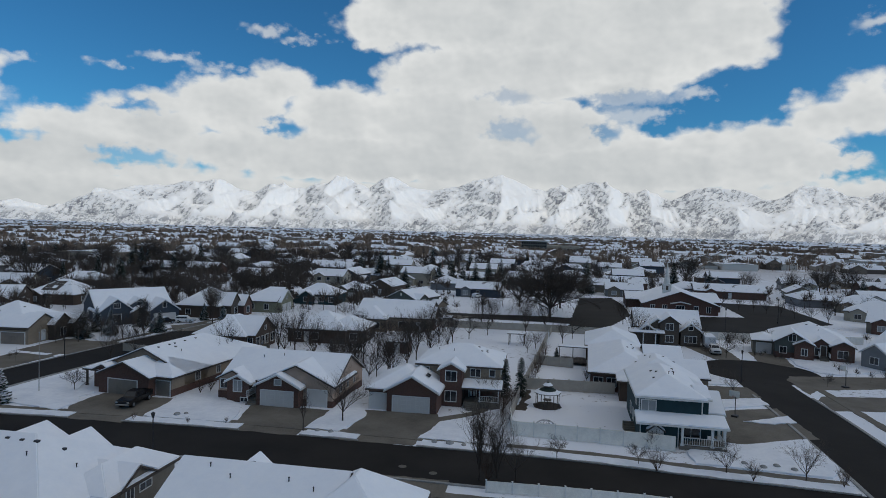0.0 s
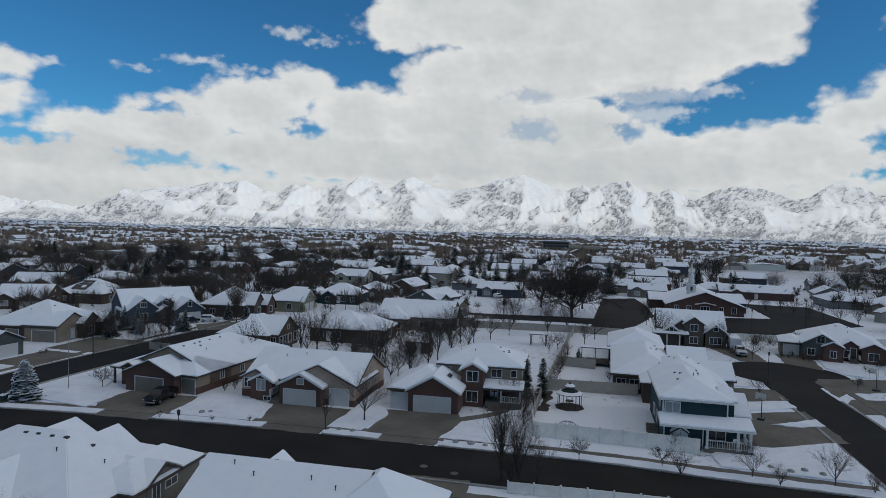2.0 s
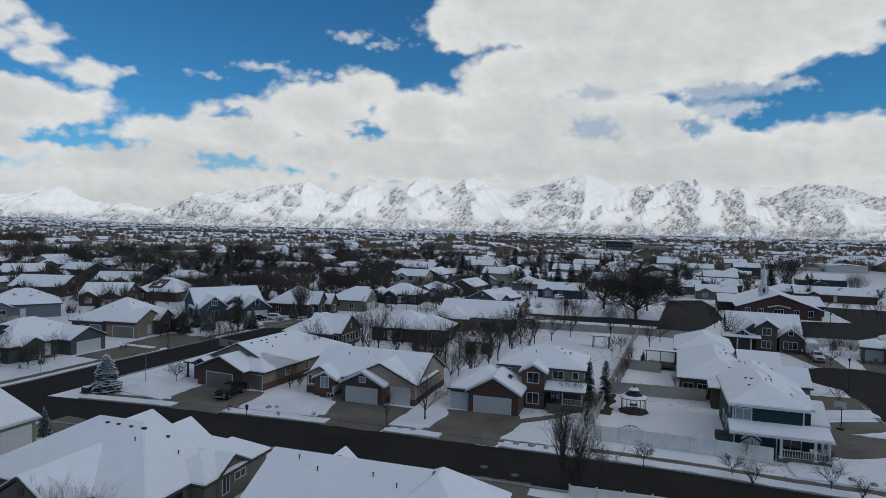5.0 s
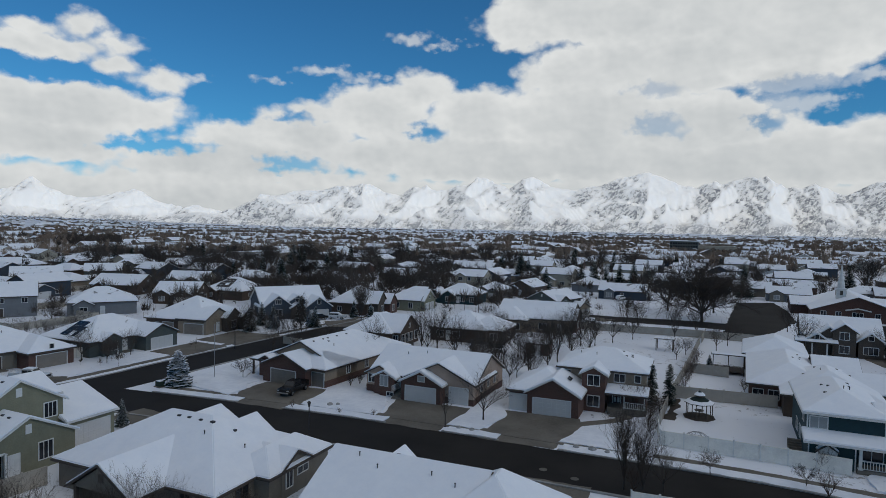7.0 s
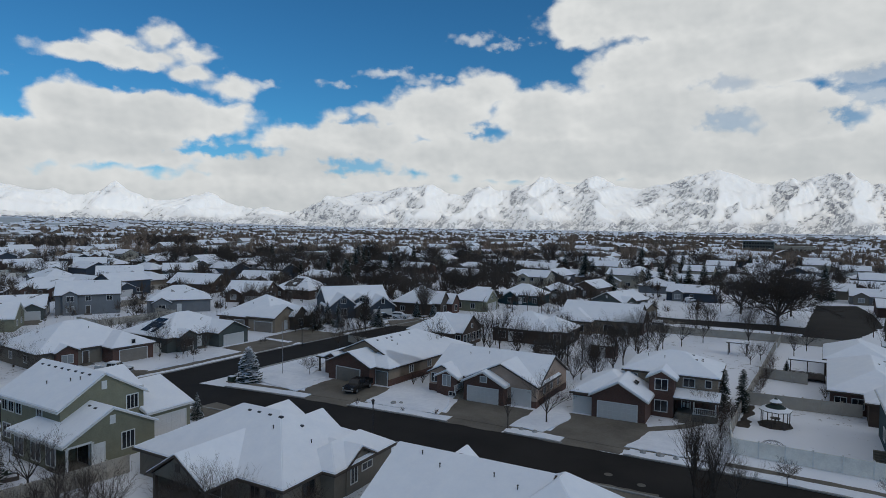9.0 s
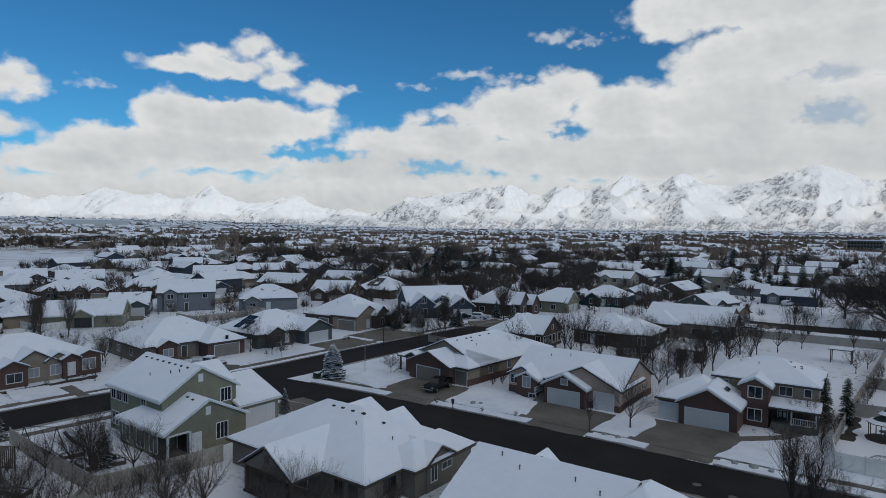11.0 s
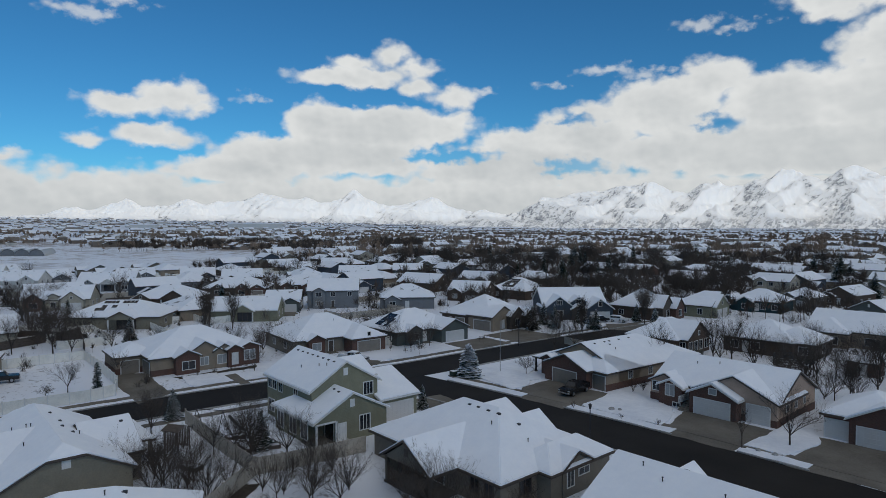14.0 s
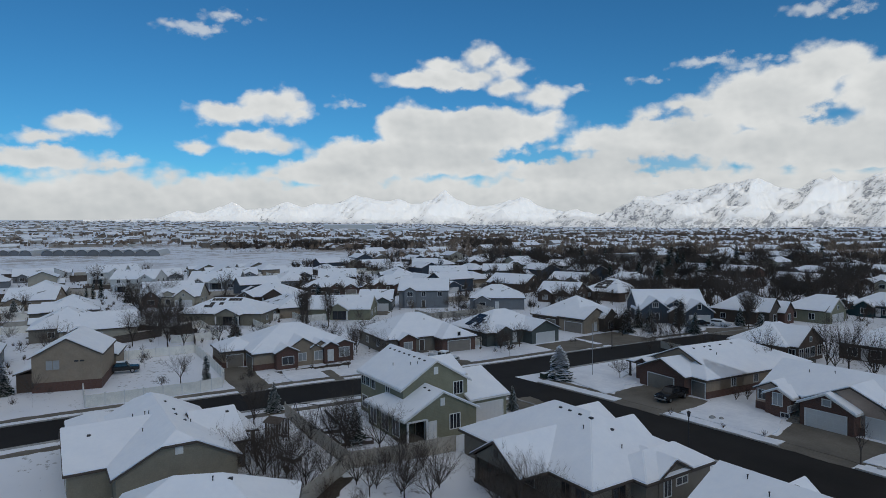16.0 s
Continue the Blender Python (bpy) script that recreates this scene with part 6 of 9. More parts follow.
def conifer_meshes(seed, height, width, snow, dense=1.0, taper=0.85):
    rng = random.Random(seed)
    tv, tf, nv, nf, sv, sf = [], [], [], [], [], []
    tube(tv, tf, Vector((0, 0, -0.1)), Vector((0, 0, height)), 0.02 * height, 0.0, 6)
    z = height * 0.08
    while z < height * 0.985:
        f = 1 - (z / height)
        rad = width / 2 * (f ** taper) * rng.uniform(0.85, 1.1) + 0.12
        n_ = max(4, int((7 + 9 * f) * dense))
        for k in range(n_):
            a = rng.uniform(0, 2 * math.pi)
            out2 = Vector((math.cos(a), math.sin(a), 0))
            side = Vector((-math.sin(a), math.cos(a), 0))
            length = rad * rng.uniform(0.7, 1.1)
            zz_ = z + rng.uniform(-0.12, 0.12) * height * (0.4 if snow > 0.9 else 0.06)
            for j in range(4):
                u = (j + 0.5) / 4
                c = out2 * length * u + Vector((0, 0, zz_ - length * (0.28 * u + 0.10 * u * u)))
                w = length * (0.30 - 0.16 * u) * rng.uniform(0.8, 1.3)
                for sgn in (-1, 1):
                    b_ = len(nv)
                    nv += [c - out2 * length * 0.13, c + side * sgn * w + Vector((0, 0, -w * 0.45)) + out2 * length * 0.08, c + out2 * length * 0.24]
                    nf.append((b_, b_ + 1, b_ + 2))
                if rng.random() < snow:
                    b_ = len(sv)
                    up_ = Vector((0, 0, 0.03 + 0.02 * length + (0.09 if snow > 0.9 else 0)))
                    w *= 2.7 if snow > 0.9 else 1.0
                    sv += [c - out2 * length * 0.1 + up_, c + side * w * 0.7 + up_ * 0.4, c + out2 * length * 0.2 + up_, c - side * w * 0.7 + up_ * 0.4]
                    sf.append((b_, b_ + 1, b_ + 2, b_ + 3))
        z += height * 0.035 * (0.6 + f)
    out_ = []
    for nm, v_, f_, mt in (("trunk", tv, tf, BARK), ("crown", nv, nf, NEEDLE), ("snow_cap", sv, sf, SNOW)):
        me_ = bpy.data.meshes.new(nm)
        me_.from_pydata([tuple(q) for q in v_], [], f_)
        me_.materials.append(mt)
        out_.append(me_)
    return out_


TREES = {
    "yard": lambda s: bare_tree_meshes(11 + s, 6.5, 0.75, 1.6, 8, 0.5),
    "round": lambda s: bare_tree_meshes(31 + s, 3.2, 1.1, 1.2, 9, 0.1),
    "tall": lambda s: bare_tree_meshes(51 + s, 9.0, 0.55, 2.0, 9, 0.8),
    "poplar": lambda s: bare_tree_meshes(71 + s, 9.0, 0.16, 1.2, 11, 1.5),
    "big": lambda s: bare_tree_meshes(91 + s, 13.5, 0.95, 2.6, 13, 0.3, full=1.25, twig=0.022),
    "crown": lambda s: bare_tree_meshes(211 + s, 16.5, 1.25, 3.0, 19, 0.15, full=1.5, twig=0.03),
    "bush": lambda s: bare_tree_meshes(111 + s, 2.4, 0.75, 0.3, 12, 0.5, 3, REDBARK),
    "sapling": lambda s: bare_tree_meshes(131 + s, 4.6, 0.28, 1.5, 6, 0.9, 3),
    "spruce": lambda s: conifer_meshes(151 + s, 6.0, 3.9, 0.75, 1.3),
    "snowy": lambda s: conifer_meshes(241 + s, 6.2, 5.0, 1.0, 1.5, 0.5),
    "thicket": lambda s: bare_tree_meshes(261 + s, 3.6, 0.75, 0.25, 15, 0.6, 4, None, 0.75, 0.005),
    "fir": lambda s: conifer_meshes(171 + s, 12.0, 6.6, 0.26, 1.4),
    "arborvitae": lambda s: conifer_meshes(191 + s, 6.0, 1.7, 0.12, 1.6, 0.35),
}
TREE_LABEL = {
    "yard": "leafless young yard tree with fine brown twigs", "round": "small leafless tree with a round twiggy crown",
    "tall": "tall slender leafless tree with upright limbs", "poplar": "narrow leafless poplar with upright twigs",
    "crown": "very large old leafless tree with a dense dark crown", "big": "large spreading leafless tree with a dense twiggy crown", "bush": "leafless reddish shrub standing in the snow",
    "sapling": "thin leafless street sapling", "spruce": "small spruce with snow on its boughs",
    "snowy": "broad spruce thickly dusted with fresh snow", "thicket": "many-stemmed leafless shrub with fine twigs",
    "fir": "tall dark green fir dusted with snow", "arborvitae": "narrow dark evergreen column",
}
TREE_GROUP = {"bush": "shrubs", "thicket": "shrubs", "snowy": "conifers", "spruce": "conifers", "fir": "conifers", "arborvitae": "conifers"}
stock = {}


def tree(kind, x, y, size=1.0, turn=None):
    """A tree at (x, y); every kind has three shapes that are copied round."""
    rng = random.Random(int(x * 7 + y * 13) + 5)
    s = rng.randrange(3)
    a = rng.uniform(0, 360) if turn is None else turn
    z = land_height(x, y) if math.hypot(x, y) > 700 else 0
    if (kind, s) not in stock:
        ob = thing("conifer" if TREE_GROUP.get(kind) == "conifers" else "shrub" if kind in ("bush", "thicket") else "bare_tree", pose(x, y, z, 0, 0, a),
                   TREE_LABEL[kind], "shrub" if kind in ("bush", "thicket") else "tree", TREE_GROUP.get(kind, "leafless trees"))
        for me_ in TREES[kind](s):
            o = new(me_.name, me_)
            o.parent = ob
            if me_.name.split(".")[0] in ("crown", "snow_cap"):
                tagged(o, kind="stuff")
        ob.scale = (size, size, size)
        stock[kind, s] = (ob, size)
        return ob
    ob, first = stock[kind, s]
    k = size * rng.uniform(0.93, 1.07) / first
    return copy_thing(ob, pose(x, y, z, 0, 0, a) @ Matrix.Diagonal((k, k, k * rng.uniform(0.95, 1.08), 1)))


for kind, x, y, k in (
        ("yard", -12.1, 78.6, 1.0), ("round", -52.6, 89.7, 1.0), ("sapling", -16.3, 75.0, 1.05), ("arborvitae", 9.7, 91.8, 1.0), ("arborvitae", 12.2, 93.0, 1.0)):
    tree(kind, x, y, k)
for kind, x, y, k in (
        ("bush", -37.8, 77.0, 0.45), ("bush", -30.8, 76.4, 0.35), ("bush", -26.2, 76.6, 0.4), ("poplar", 4.2, 61.4, 0.78), ("poplar", 5.8, 59.8, 0.7), ("bush", 5.0, 60.6, 1.2), ("yard", 7.8, 61.4, 0.7),
        ("yard", 7.2, 87.0, 0.75), ("yard", 8.4, 82.0, 0.6), ("bush", 8.2, 79.0, 1.0), ("bush", 8.8, 84.5, 1.0), ("bush", 10.4, 88.5, 1.1), ("snowy", -59.4, 82.9, 0.86)):
    tree(kind, x, y, k)
for kind, x, y, k in (
        ("yard", -36.9, 107.5, 1.05), ("yard", -58.4, 110.4, 0.95), ("yard", -55.2, 112.8, 0.9), ("round", 13.0, 67.2, 0.85), ("round", 21.6, 66.6, 0.75),
        ("yard", 30.2, 64.6, 0.5), ("bush", 22.8, 64.2, 1.1), ("bush", 32.0, 62.6, 1.0), ("yard", 37.6, 63.0, 0.62), ("bush", 40.6, 61.6, 0.9)):
    tree(kind, x, y, k)
for kind, x, y, k in (
        ("crown", 31.2, 179.3, 1.0), ("big", 38.0, 200.0, 0.8), ("big", 25.0, 200.0, 0.9), ("tall", -15.7, 98.0, 0.65), ("tall", -14.0, 101.5, 0.75), ("tall", -17.5, 104.0, 0.7),
        ("yard", -8.4, 104.9, 0.8), ("yard", -10.4, 103.0, 0.8), ("tall", -6.0, 119.0, 0.9), ("yard", 1.5, 127.0, 1.0), ("yard", -2.0, 125.0, 0.9), ("tall", -23.0, 113.0, 0.85)):
    tree(kind, x, y, k)
for kind, x, y, k in (
        ("bush", 14.6, 99.5, 0.9), ("bush", 16.0, 104.0, 1.1), ("bush", 17.0, 108.5, 1.0), ("bush", 18.4, 113.5, 1.1), ("bush", 19.8, 119.5, 1.1), ("bush", 21.2, 125.5, 1.1),
        ("yard", 17.6, 126.0, 0.6), ("yard", 20.0, 131.0, 0.6), ("yard", 11.0, 146.0, 0.8), ("tall", 20.0, 147.0, 0.8), ("yard", 27.0, 138.0, 0.8), ("yard", 30.5, 144.5, 0.8), ("tall", 49.3, 169.1, 0.7), ("tall", 10.2, 158.2, 0.75), ("tall", 13.0, 157.6, 0.8), ("tall", 26.0, 156.0, 0.7)):
    tree(kind, x, y, k)
for kind, x, y, k in (
        ("yard", 46.1, 97.6, 0.5), ("yard", 46.0, 108.4, 0.5), ("yard", 58.0, 126.4, 0.75), ("round", 64.8, 103.8, 0.7), ("tall", 57.4, 138.6, 0.65), ("tall", 44.0, 141.0, 0.8),
        ("spruce", 22.6, 121.0, 0.4), ("bush", 24.6, 104.0, 0.9), ("bush", 26.2, 99.6, 1.0), ("bush", 33.0, 71.2, 0.8), ("bush", 24.8, 71.8, 0.9)):
    tree(kind, x, y, k)
for kind, x, y, k in (
        ("spruce", -58.6, 42.0, 0.8), ("tall", -57.2, 39.6, 0.68), ("yard", -53.6, 41.6, 0.92), ("yard", -59.0, 38.9, 0.72), ("spruce", -54.0, 64.6, 0.55), ("spruce", -76.3, 41.4, 0.7), ("yard", -72.0, 36.3, 0.85),
        ("yard", -100.8, 38.4, 0.72), ("yard", -127.6, 49.5, 1.1), ("yard", -133.5, 48.4, 1.35), ("round", -99.6, 35.0, 0.7), ("arborvitae", -95.6, 40.4, 0.85)):
    tree(kind, x, y, k)
for kind, x, y, k in (
        ("yard", -31.0, 40.6, 0.62), ("yard", -34.2, 39.2, 0.7), ("yard", -29.4, 43.2, 0.5), ("yard", -43.3, 36.4, 0.62), ("yard", -40.6, 37.2, 0.7), ("yard", -46.0, 34.5, 0.6), ("yard", -51.8, 28.0, 0.8), ("yard", -49.4, 26.4, 0.62),
        ("tall", -47.6, 39.5, 0.52), ("bush", -44.2, 32.0, 0.9), ("bush", -54.0, 31.0, 1.0), ("bush", -61.6, 36.4, 0.9)):
    tree(kind, x, y, k)
for kind, x, y, k in (
        ("spruce", -113.4, 16.8, 0.9), ("poplar", -131.4, 86.5, 1.0), ("poplar", -136.1, 82.1, 0.92), ("poplar", -138.4, 84.8, 0.9), ("yard", -121.0, 122.0, 0.9), ("yard", -124.0, 126.0, 0.9), ("yard", -81.6, 96.2, 0.6),
        ("tall", -80.8, 98.9, 0.55), ("arborvitae", -243.9, 63.3, 0.9), ("arborvitae", -239.0, 60.0, 0.8), ("arborvitae", -246.0, 66.5, 1.1), ("big", -186.5, 60.6, 0.75), ("big", -208.3, 74.6, 0.6)):
    tree(kind, x, y, k)
for kind, x, y, k in (
        ("spruce", -71.6, 135.4, 0.95), ("spruce", -62.2, 138.4, 0.9), ("spruce", -74.0, 129.2, 1.0), ("spruce", -52.5, 150.5, 0.9), ("poplar", -56.0, 153.0, 1.0), ("yard", -66.8, 131.0, 0.8), ("poplar", -64.4, 135.0, 0.7),
        ("fir", -1.0, 258.0, 1.0), ("fir", 4.0, 262.0, 1.05), ("fir", 8.5, 256.0, 0.9), ("fir", 20.0, 270.0, 1.0), ("fir", 26.0, 277.0, 0.95), ("fir", 14.0, 262.0, 1.05), ("fir", -26.0, 300.0, 1.0), ("fir", 113.0, 265.0, 0.75), ("fir", 58.0, 251.0, 1.1), ("fir", 118.0, 268.0, 0.6)):
    tree(kind, x, y, k)
for kind, x, y, k in (
        ("yard", 96.0, 214.0, 0.9), ("yard", 99.0, 208.0, 0.85), ("tall", 102.0, 204.0, 0.6), ("yard", 103.5, 199.0, 0.85), ("tall", 105.5, 194.0, 0.6), ("yard", 107.0, 189.0, 0.8), ("yard", 109.0, 184.0, 0.8), ("tall", 111.0, 179.0, 0.6),
        ("big", 138.0, 283.0, 0.6), ("big", 148.0, 263.0, 0.75), ("big", 172.0, 285.0, 0.8), ("big", 180.0, 292.0, 0.85), ("big", 190.0, 290.0, 0.8), ("yard", 133.0, 196.0, 0.9), ("yard", 126.0, 200.0, 0.9), ("fir", 140.0, 190.0, 0.55)):
    tree(kind, x, y, k)
for kind, x, y, k in (
        ("tall", -89.0, 136.0, 0.6), ("yard", -76.5, 124.0, 0.7), ("yard", -75.0, 131.0, 0.75), ("spruce", -76.0, 138.0, 0.9), ("spruce", -69.5, 146.0, 1.0), ("yard", -106.0, 158.0, 0.95), ("yard", -110.0, 160.0, 1.0), ("tall", -113.0, 157.5, 0.75),
        ("big", -93.0, 172.0, 0.7), ("poplar", -58.6, 158.8, 0.95), ("spruce", -59.5, 157.0, 0.8), ("yard", -30.5, 127.0, 0.75), ("yard", -29.0, 124.0, 0.6), ("bush", -22.0, 127.5, 1.2), ("bush", -26.0, 127.0, 1.2), ("bush", -16.0, 142.5, 1.3)):
    tree(kind, x, y, k)
for kind, x, y, k in (
        ("bush", -12.5, 143.5, 1.4), ("bush", -8.0, 143.0, 1.2), ("bush", -4.0, 146.0, 1.2), ("yard", -0.5, 150.0, 0.9), ("tall", -18.0, 140.0, 0.6), ("tall", -28.0, 206.0, 0.8), ("fir", -14.0, 240.0, 0.8), ("fir", -160.0, 245.0, 0.6),
        ("fir", -143.0, 236.0, 0.75), ("fir", -104.0, 232.0, 0.75), ("big", -112.0, 240.0, 0.8), ("big", -85.0, 200.0, 0.8), ("big", -75.0, 190.0, 0.75), ("big", -60.0, 195.0, 0.8), ("big", -54.0, 215.0, 0.85), ("fir", -100.0, 215.0, 0.5)):
    tree(kind, x, y, k)


for kind, x, y, k in (
        ("bush", -48.4, 43.0, 1.0), ("bush", -49.8, 39.4, 1.1), ("bush", -47.2, 30.6, 1.1), ("bush", -38.4, 42.6, 1.2), ("bush", -30.0, 43.0, 1.2), ("bush", -27.2, 46.6, 1.1), ("yard", -26.2, 44.4, 0.5),
        ("bush", -62.0, 31.4, 1.2), ("bush", -60.2, 32.2, 1.1), ("yard", -57.6, 30.2, 0.72), ("yard", -55.2, 27.6, 0.7), ("yard", -47.4, 27.0, 0.6), ("bush", -64.6, 30.6, 1.0), ("yard", -61.0, 37.6, 0.6)):
    tree(kind, x, y, k)
for kind, x, y, k in (
        ("bush", -95.2, 56.0, 0.4), ("bush", -94.4, 58.6, 0.45), ("bush", -93.8, 61.4, 0.4), ("bush", -93.4, 64.0, 0.45), ("yard", -90.4, 63.6, 0.6), ("yard", -86.0, 69.0, 0.75), ("tall", -100.4, 72.6, 0.6), ("tall", -103.0, 74.0, 0.6),
        ("yard", -108.0, 82.0, 0.9), ("tall", -30.6, 118.0, 0.8), ("tall", -28.2, 121.0, 0.85), ("bush", -34.4, 89.6, 0.9), ("bush", -33.4, 91.0, 0.8), ("yard", -49.4, 117.0, 0.8)):
    tree(kind, x, y, k)


for kind, x, y, k in (
        ("thicket", -60.9, 42.3, 1.3), ("thicket", -63.0, 41.6, 0.9), ("thicket", -53.5, 32.3, 1.1), ("thicket", -57.3, 32.6, 1.2), ("thicket", -50.9, 30.6, 1.1), ("thicket", -46.9, 36.0, 1.0), ("thicket", -44.3, 36.9, 1.1),
        ("thicket", -34.6, 42.2, 1.5), ("thicket", -32.6, 42.6, 1.35), ("thicket", -36.6, 41.4, 1.2), ("thicket", -60.0, 27.6, 0.9)):
    tree(kind, x, y, k)


for kind, x, y, k in (
        ("yard", -105.6, 100.4, 0.9), ("yard", -101.6, 101.5, 0.9), ("tall", -99.0, 103.6, 0.6), ("yard", -100.5, 108.8, 0.95), ("yard", -93.6, 130.0, 0.7), ("thicket", -97.0, 104.5, 1.2), ("thicket", -103.5, 103.5, 1.3),
        ("thicket", -92.5, 133.5, 1.2), ("yard", -9.5, 127.5, 0.85), ("yard", -6.4, 130.0, 0.9), ("yard", -2.0, 122.5, 0.85), ("thicket", -6.0, 114.0, 1.2), ("thicket", -9.5, 118.0, 1.3), ("thicket", 1.0, 116.0, 1.1)):
    tree(kind, x, y, k)


for kind, x, y, k in (
        ("big", -149.1, 52.2, 0.62), ("yard", -142.6, 53.4, 1.1), ("yard", -138.5, 56.5, 0.95), ("yard", -152.5, 58.0, 1.0), ("tall", -128.0, 57.0, 0.6), ("thicket", -146.0, 50.0, 1.4), ("thicket", -139.5, 51.0, 1.3),
        ("yard", -160.5, 54.0, 0.9), ("arborvitae", -176.0, 62.0, 1.0), ("arborvitae", -172.0, 66.0, 0.9), ("thicket", -131.0, 62.0, 1.3), ("thicket", -127.0, 66.0, 1.2), ("yard", -121.0, 74.0, 0.9), ("thicket", -118.0, 70.0, 1.3)):
    tree(kind, x, y, k)


for kind, x, y, k in (
        ("thicket", -60.9, 28.7, 1.3), ("thicket", -55.3, 31.3, 1.35), ("thicket", -59.9, 30.5, 1.2), ("thicket", -57.6, 30.0, 1.3), ("thicket", -56.3, 38.7, 1.0), ("thicket", -42.8, 40.3, 1.2), ("thicket", -45.5, 38.5, 1.2),
        ("yard", -76.0, 38.4, 0.75), ("thicket", -65.4, 36.6, 0.7), ("thicket", -66.2, 35.6, 0.65), ("thicket", -57.9, 40.6, 1.1), ("thicket", -51.8, 33.6, 1.2), ("thicket", -49.0, 35.2, 1.1), ("thicket", -47.6, 42.6, 0.9)):
    tree(kind, x, y, k)


# brown shrubs and trees of the back gardens
for kind, x, y, k in (
        ("tall", -13.8, 112.4, 0.8), ("yard", -8.8, 106.2, 0.95), ("thicket", -8.0, 105.0, 1.3), ("yard", -6.0, 113.9, 1.1), ("tall", -4.4, 117.0, 0.75), ("yard", -0.3, 134.1, 1.1), ("yard", 2.6, 135.6, 0.95),
        ("tall", -15.2, 110.0, 0.7), ("thicket", -13.8, 100.9, 1.4), ("thicket", -11.6, 103.0, 1.3), ("yard", -11.8, 118.0, 0.9), ("thicket", -19.0, 112.9, 1.3), ("thicket", -4.3, 139.4, 1.4), ("thicket", -14.0, 138.6, 1.3),
        ("thicket", -21.0, 128.4, 1.4), ("tall", -2.6, 131.4, 0.8), ("thicket", -24.6, 127.6, 1.2), ("thicket", -30.5, 122.0, 1.3), ("thicket", -18.0, 142.0, 1.2), ("yard", 6.4, 140.0, 0.9)):
    tree(kind, x, y, k)
for kind, x, y, k in (
        ("snowy", -70.6, 134.0, 0.55), ("snowy", -64.0, 139.5, 0.5), ("thicket", -68.6, 131.6, 1.3), ("thicket", -73.0, 128.0, 1.3), ("thicket", -65.6, 134.6, 1.2), ("yard", -63.0, 132.6, 0.95), ("thicket", -77.0, 127.4, 1.4),
        ("tall", -72.6, 125.0, 0.6), ("thicket", -79.0, 138.0, 1.3), ("thicket", -83.0, 95.6, 1.1), ("yard", -86.4, 93.4, 0.8), ("tall", -90.0, 97.0, 0.6), ("thicket", -97.6, 77.0, 1.3), ("tall", -104.0, 69.0, 0.7)):
    tree(kind, x, y, k)


# ---- vehicles ----
CARPAINT = {c: plain(c + " car paint", v, 2.0, 0.25, 0.0, 0.05, spec=0.6) for c, v in
            {"black": (0.006, 0.006, 0.007), "white": (0.62, 0.63, 0.64), "grey": (0.10, 0.10, 0.11), "red": (0.18, 0.012, 0.012)}.items()}
TYRE = plain("tyre rubber", (0.012, 0.012, 0.012), 6.0, 0.85)
LAMP = plain("lamp glass", (0.45, 0.45, 0.43), 3.0, 0.1, spec=0.7)
TAIL = plain("red lamp glass", (0.22, 0.012, 0.01), 3.0, 0.15, spec=0.7)


def profile_body(name, pts, half, mat, parent, edge=0.05, inset=0.0):
    """A body from its side outline (x along, z up), half metres wide each way; the upper points drawn in by inset."""
    bm = bmesh.new()
    top = max(z for _, z in pts)
    low = min(z for _, z in pts)
    rings = [[bm.verts.new((x, s * (half - inset * (z - low) / (top - low)), z)) for x, z in pts] for s in (-1, 1)]
    n_ = len(pts)
    for k in range(n_):
        bm.faces.new((rings[0][k], rings[0][(k + 1) % n_], rings[1][(k + 1) % n_], rings[1][k]))
    bm.faces.new(rings[0])
    bm.faces.new(rings[1])
    rounded(bm, edge, 2)
    return part(name, bm, mat, parent)


def wheels(v, xs, half, r=0.39):
    for x in xs:
        for s in (-1, 1):
            bm = bmesh.new()
            bar(bm, (x, s * (half - 0.24), r), (x, s * (half + 0.02), r), r, 20)
            rounded(bm, 0.03)
            w = part("wheel", bm, TYRE, v)
            bm = bmesh.new()
            bar(bm, (x, s * (half - 0.02), r), (x, s * (half + 0.035), r), r * 0.6, 12)
            part("rim", bm, GALV, w)


def lights(v, x_front, x_back, half, z):
    for s in (-1, 1):
        bm = bmesh.new()
        solid(bm, x_front - 0.04, x_front + 0.03, s * (half - 0.2) - 0.17, s * (half - 0.2) + 0.17, z - 0.09, z + 0.09)
        rounded(bm, 0.02)
        part("headlight", bm, LAMP, v)
        bm = bmesh.new()
        solid(bm, x_back - 0.03, x_back + 0.04, s * (half - 0.12) - 0.1, s * (half - 0.12) + 0.1, z - 0.14, z + 0.16)
        rounded(bm, 0.02)
        part("tail_light", bm, TAIL, v)
    bm = bmesh.new()
    solid(bm, x_front - 0.05, x_front + 0.1, -half + 0.05, half - 0.05, 0.42, 0.64)
    rounded(bm, 0.04)
    part("bumper", bm, GALV, v)


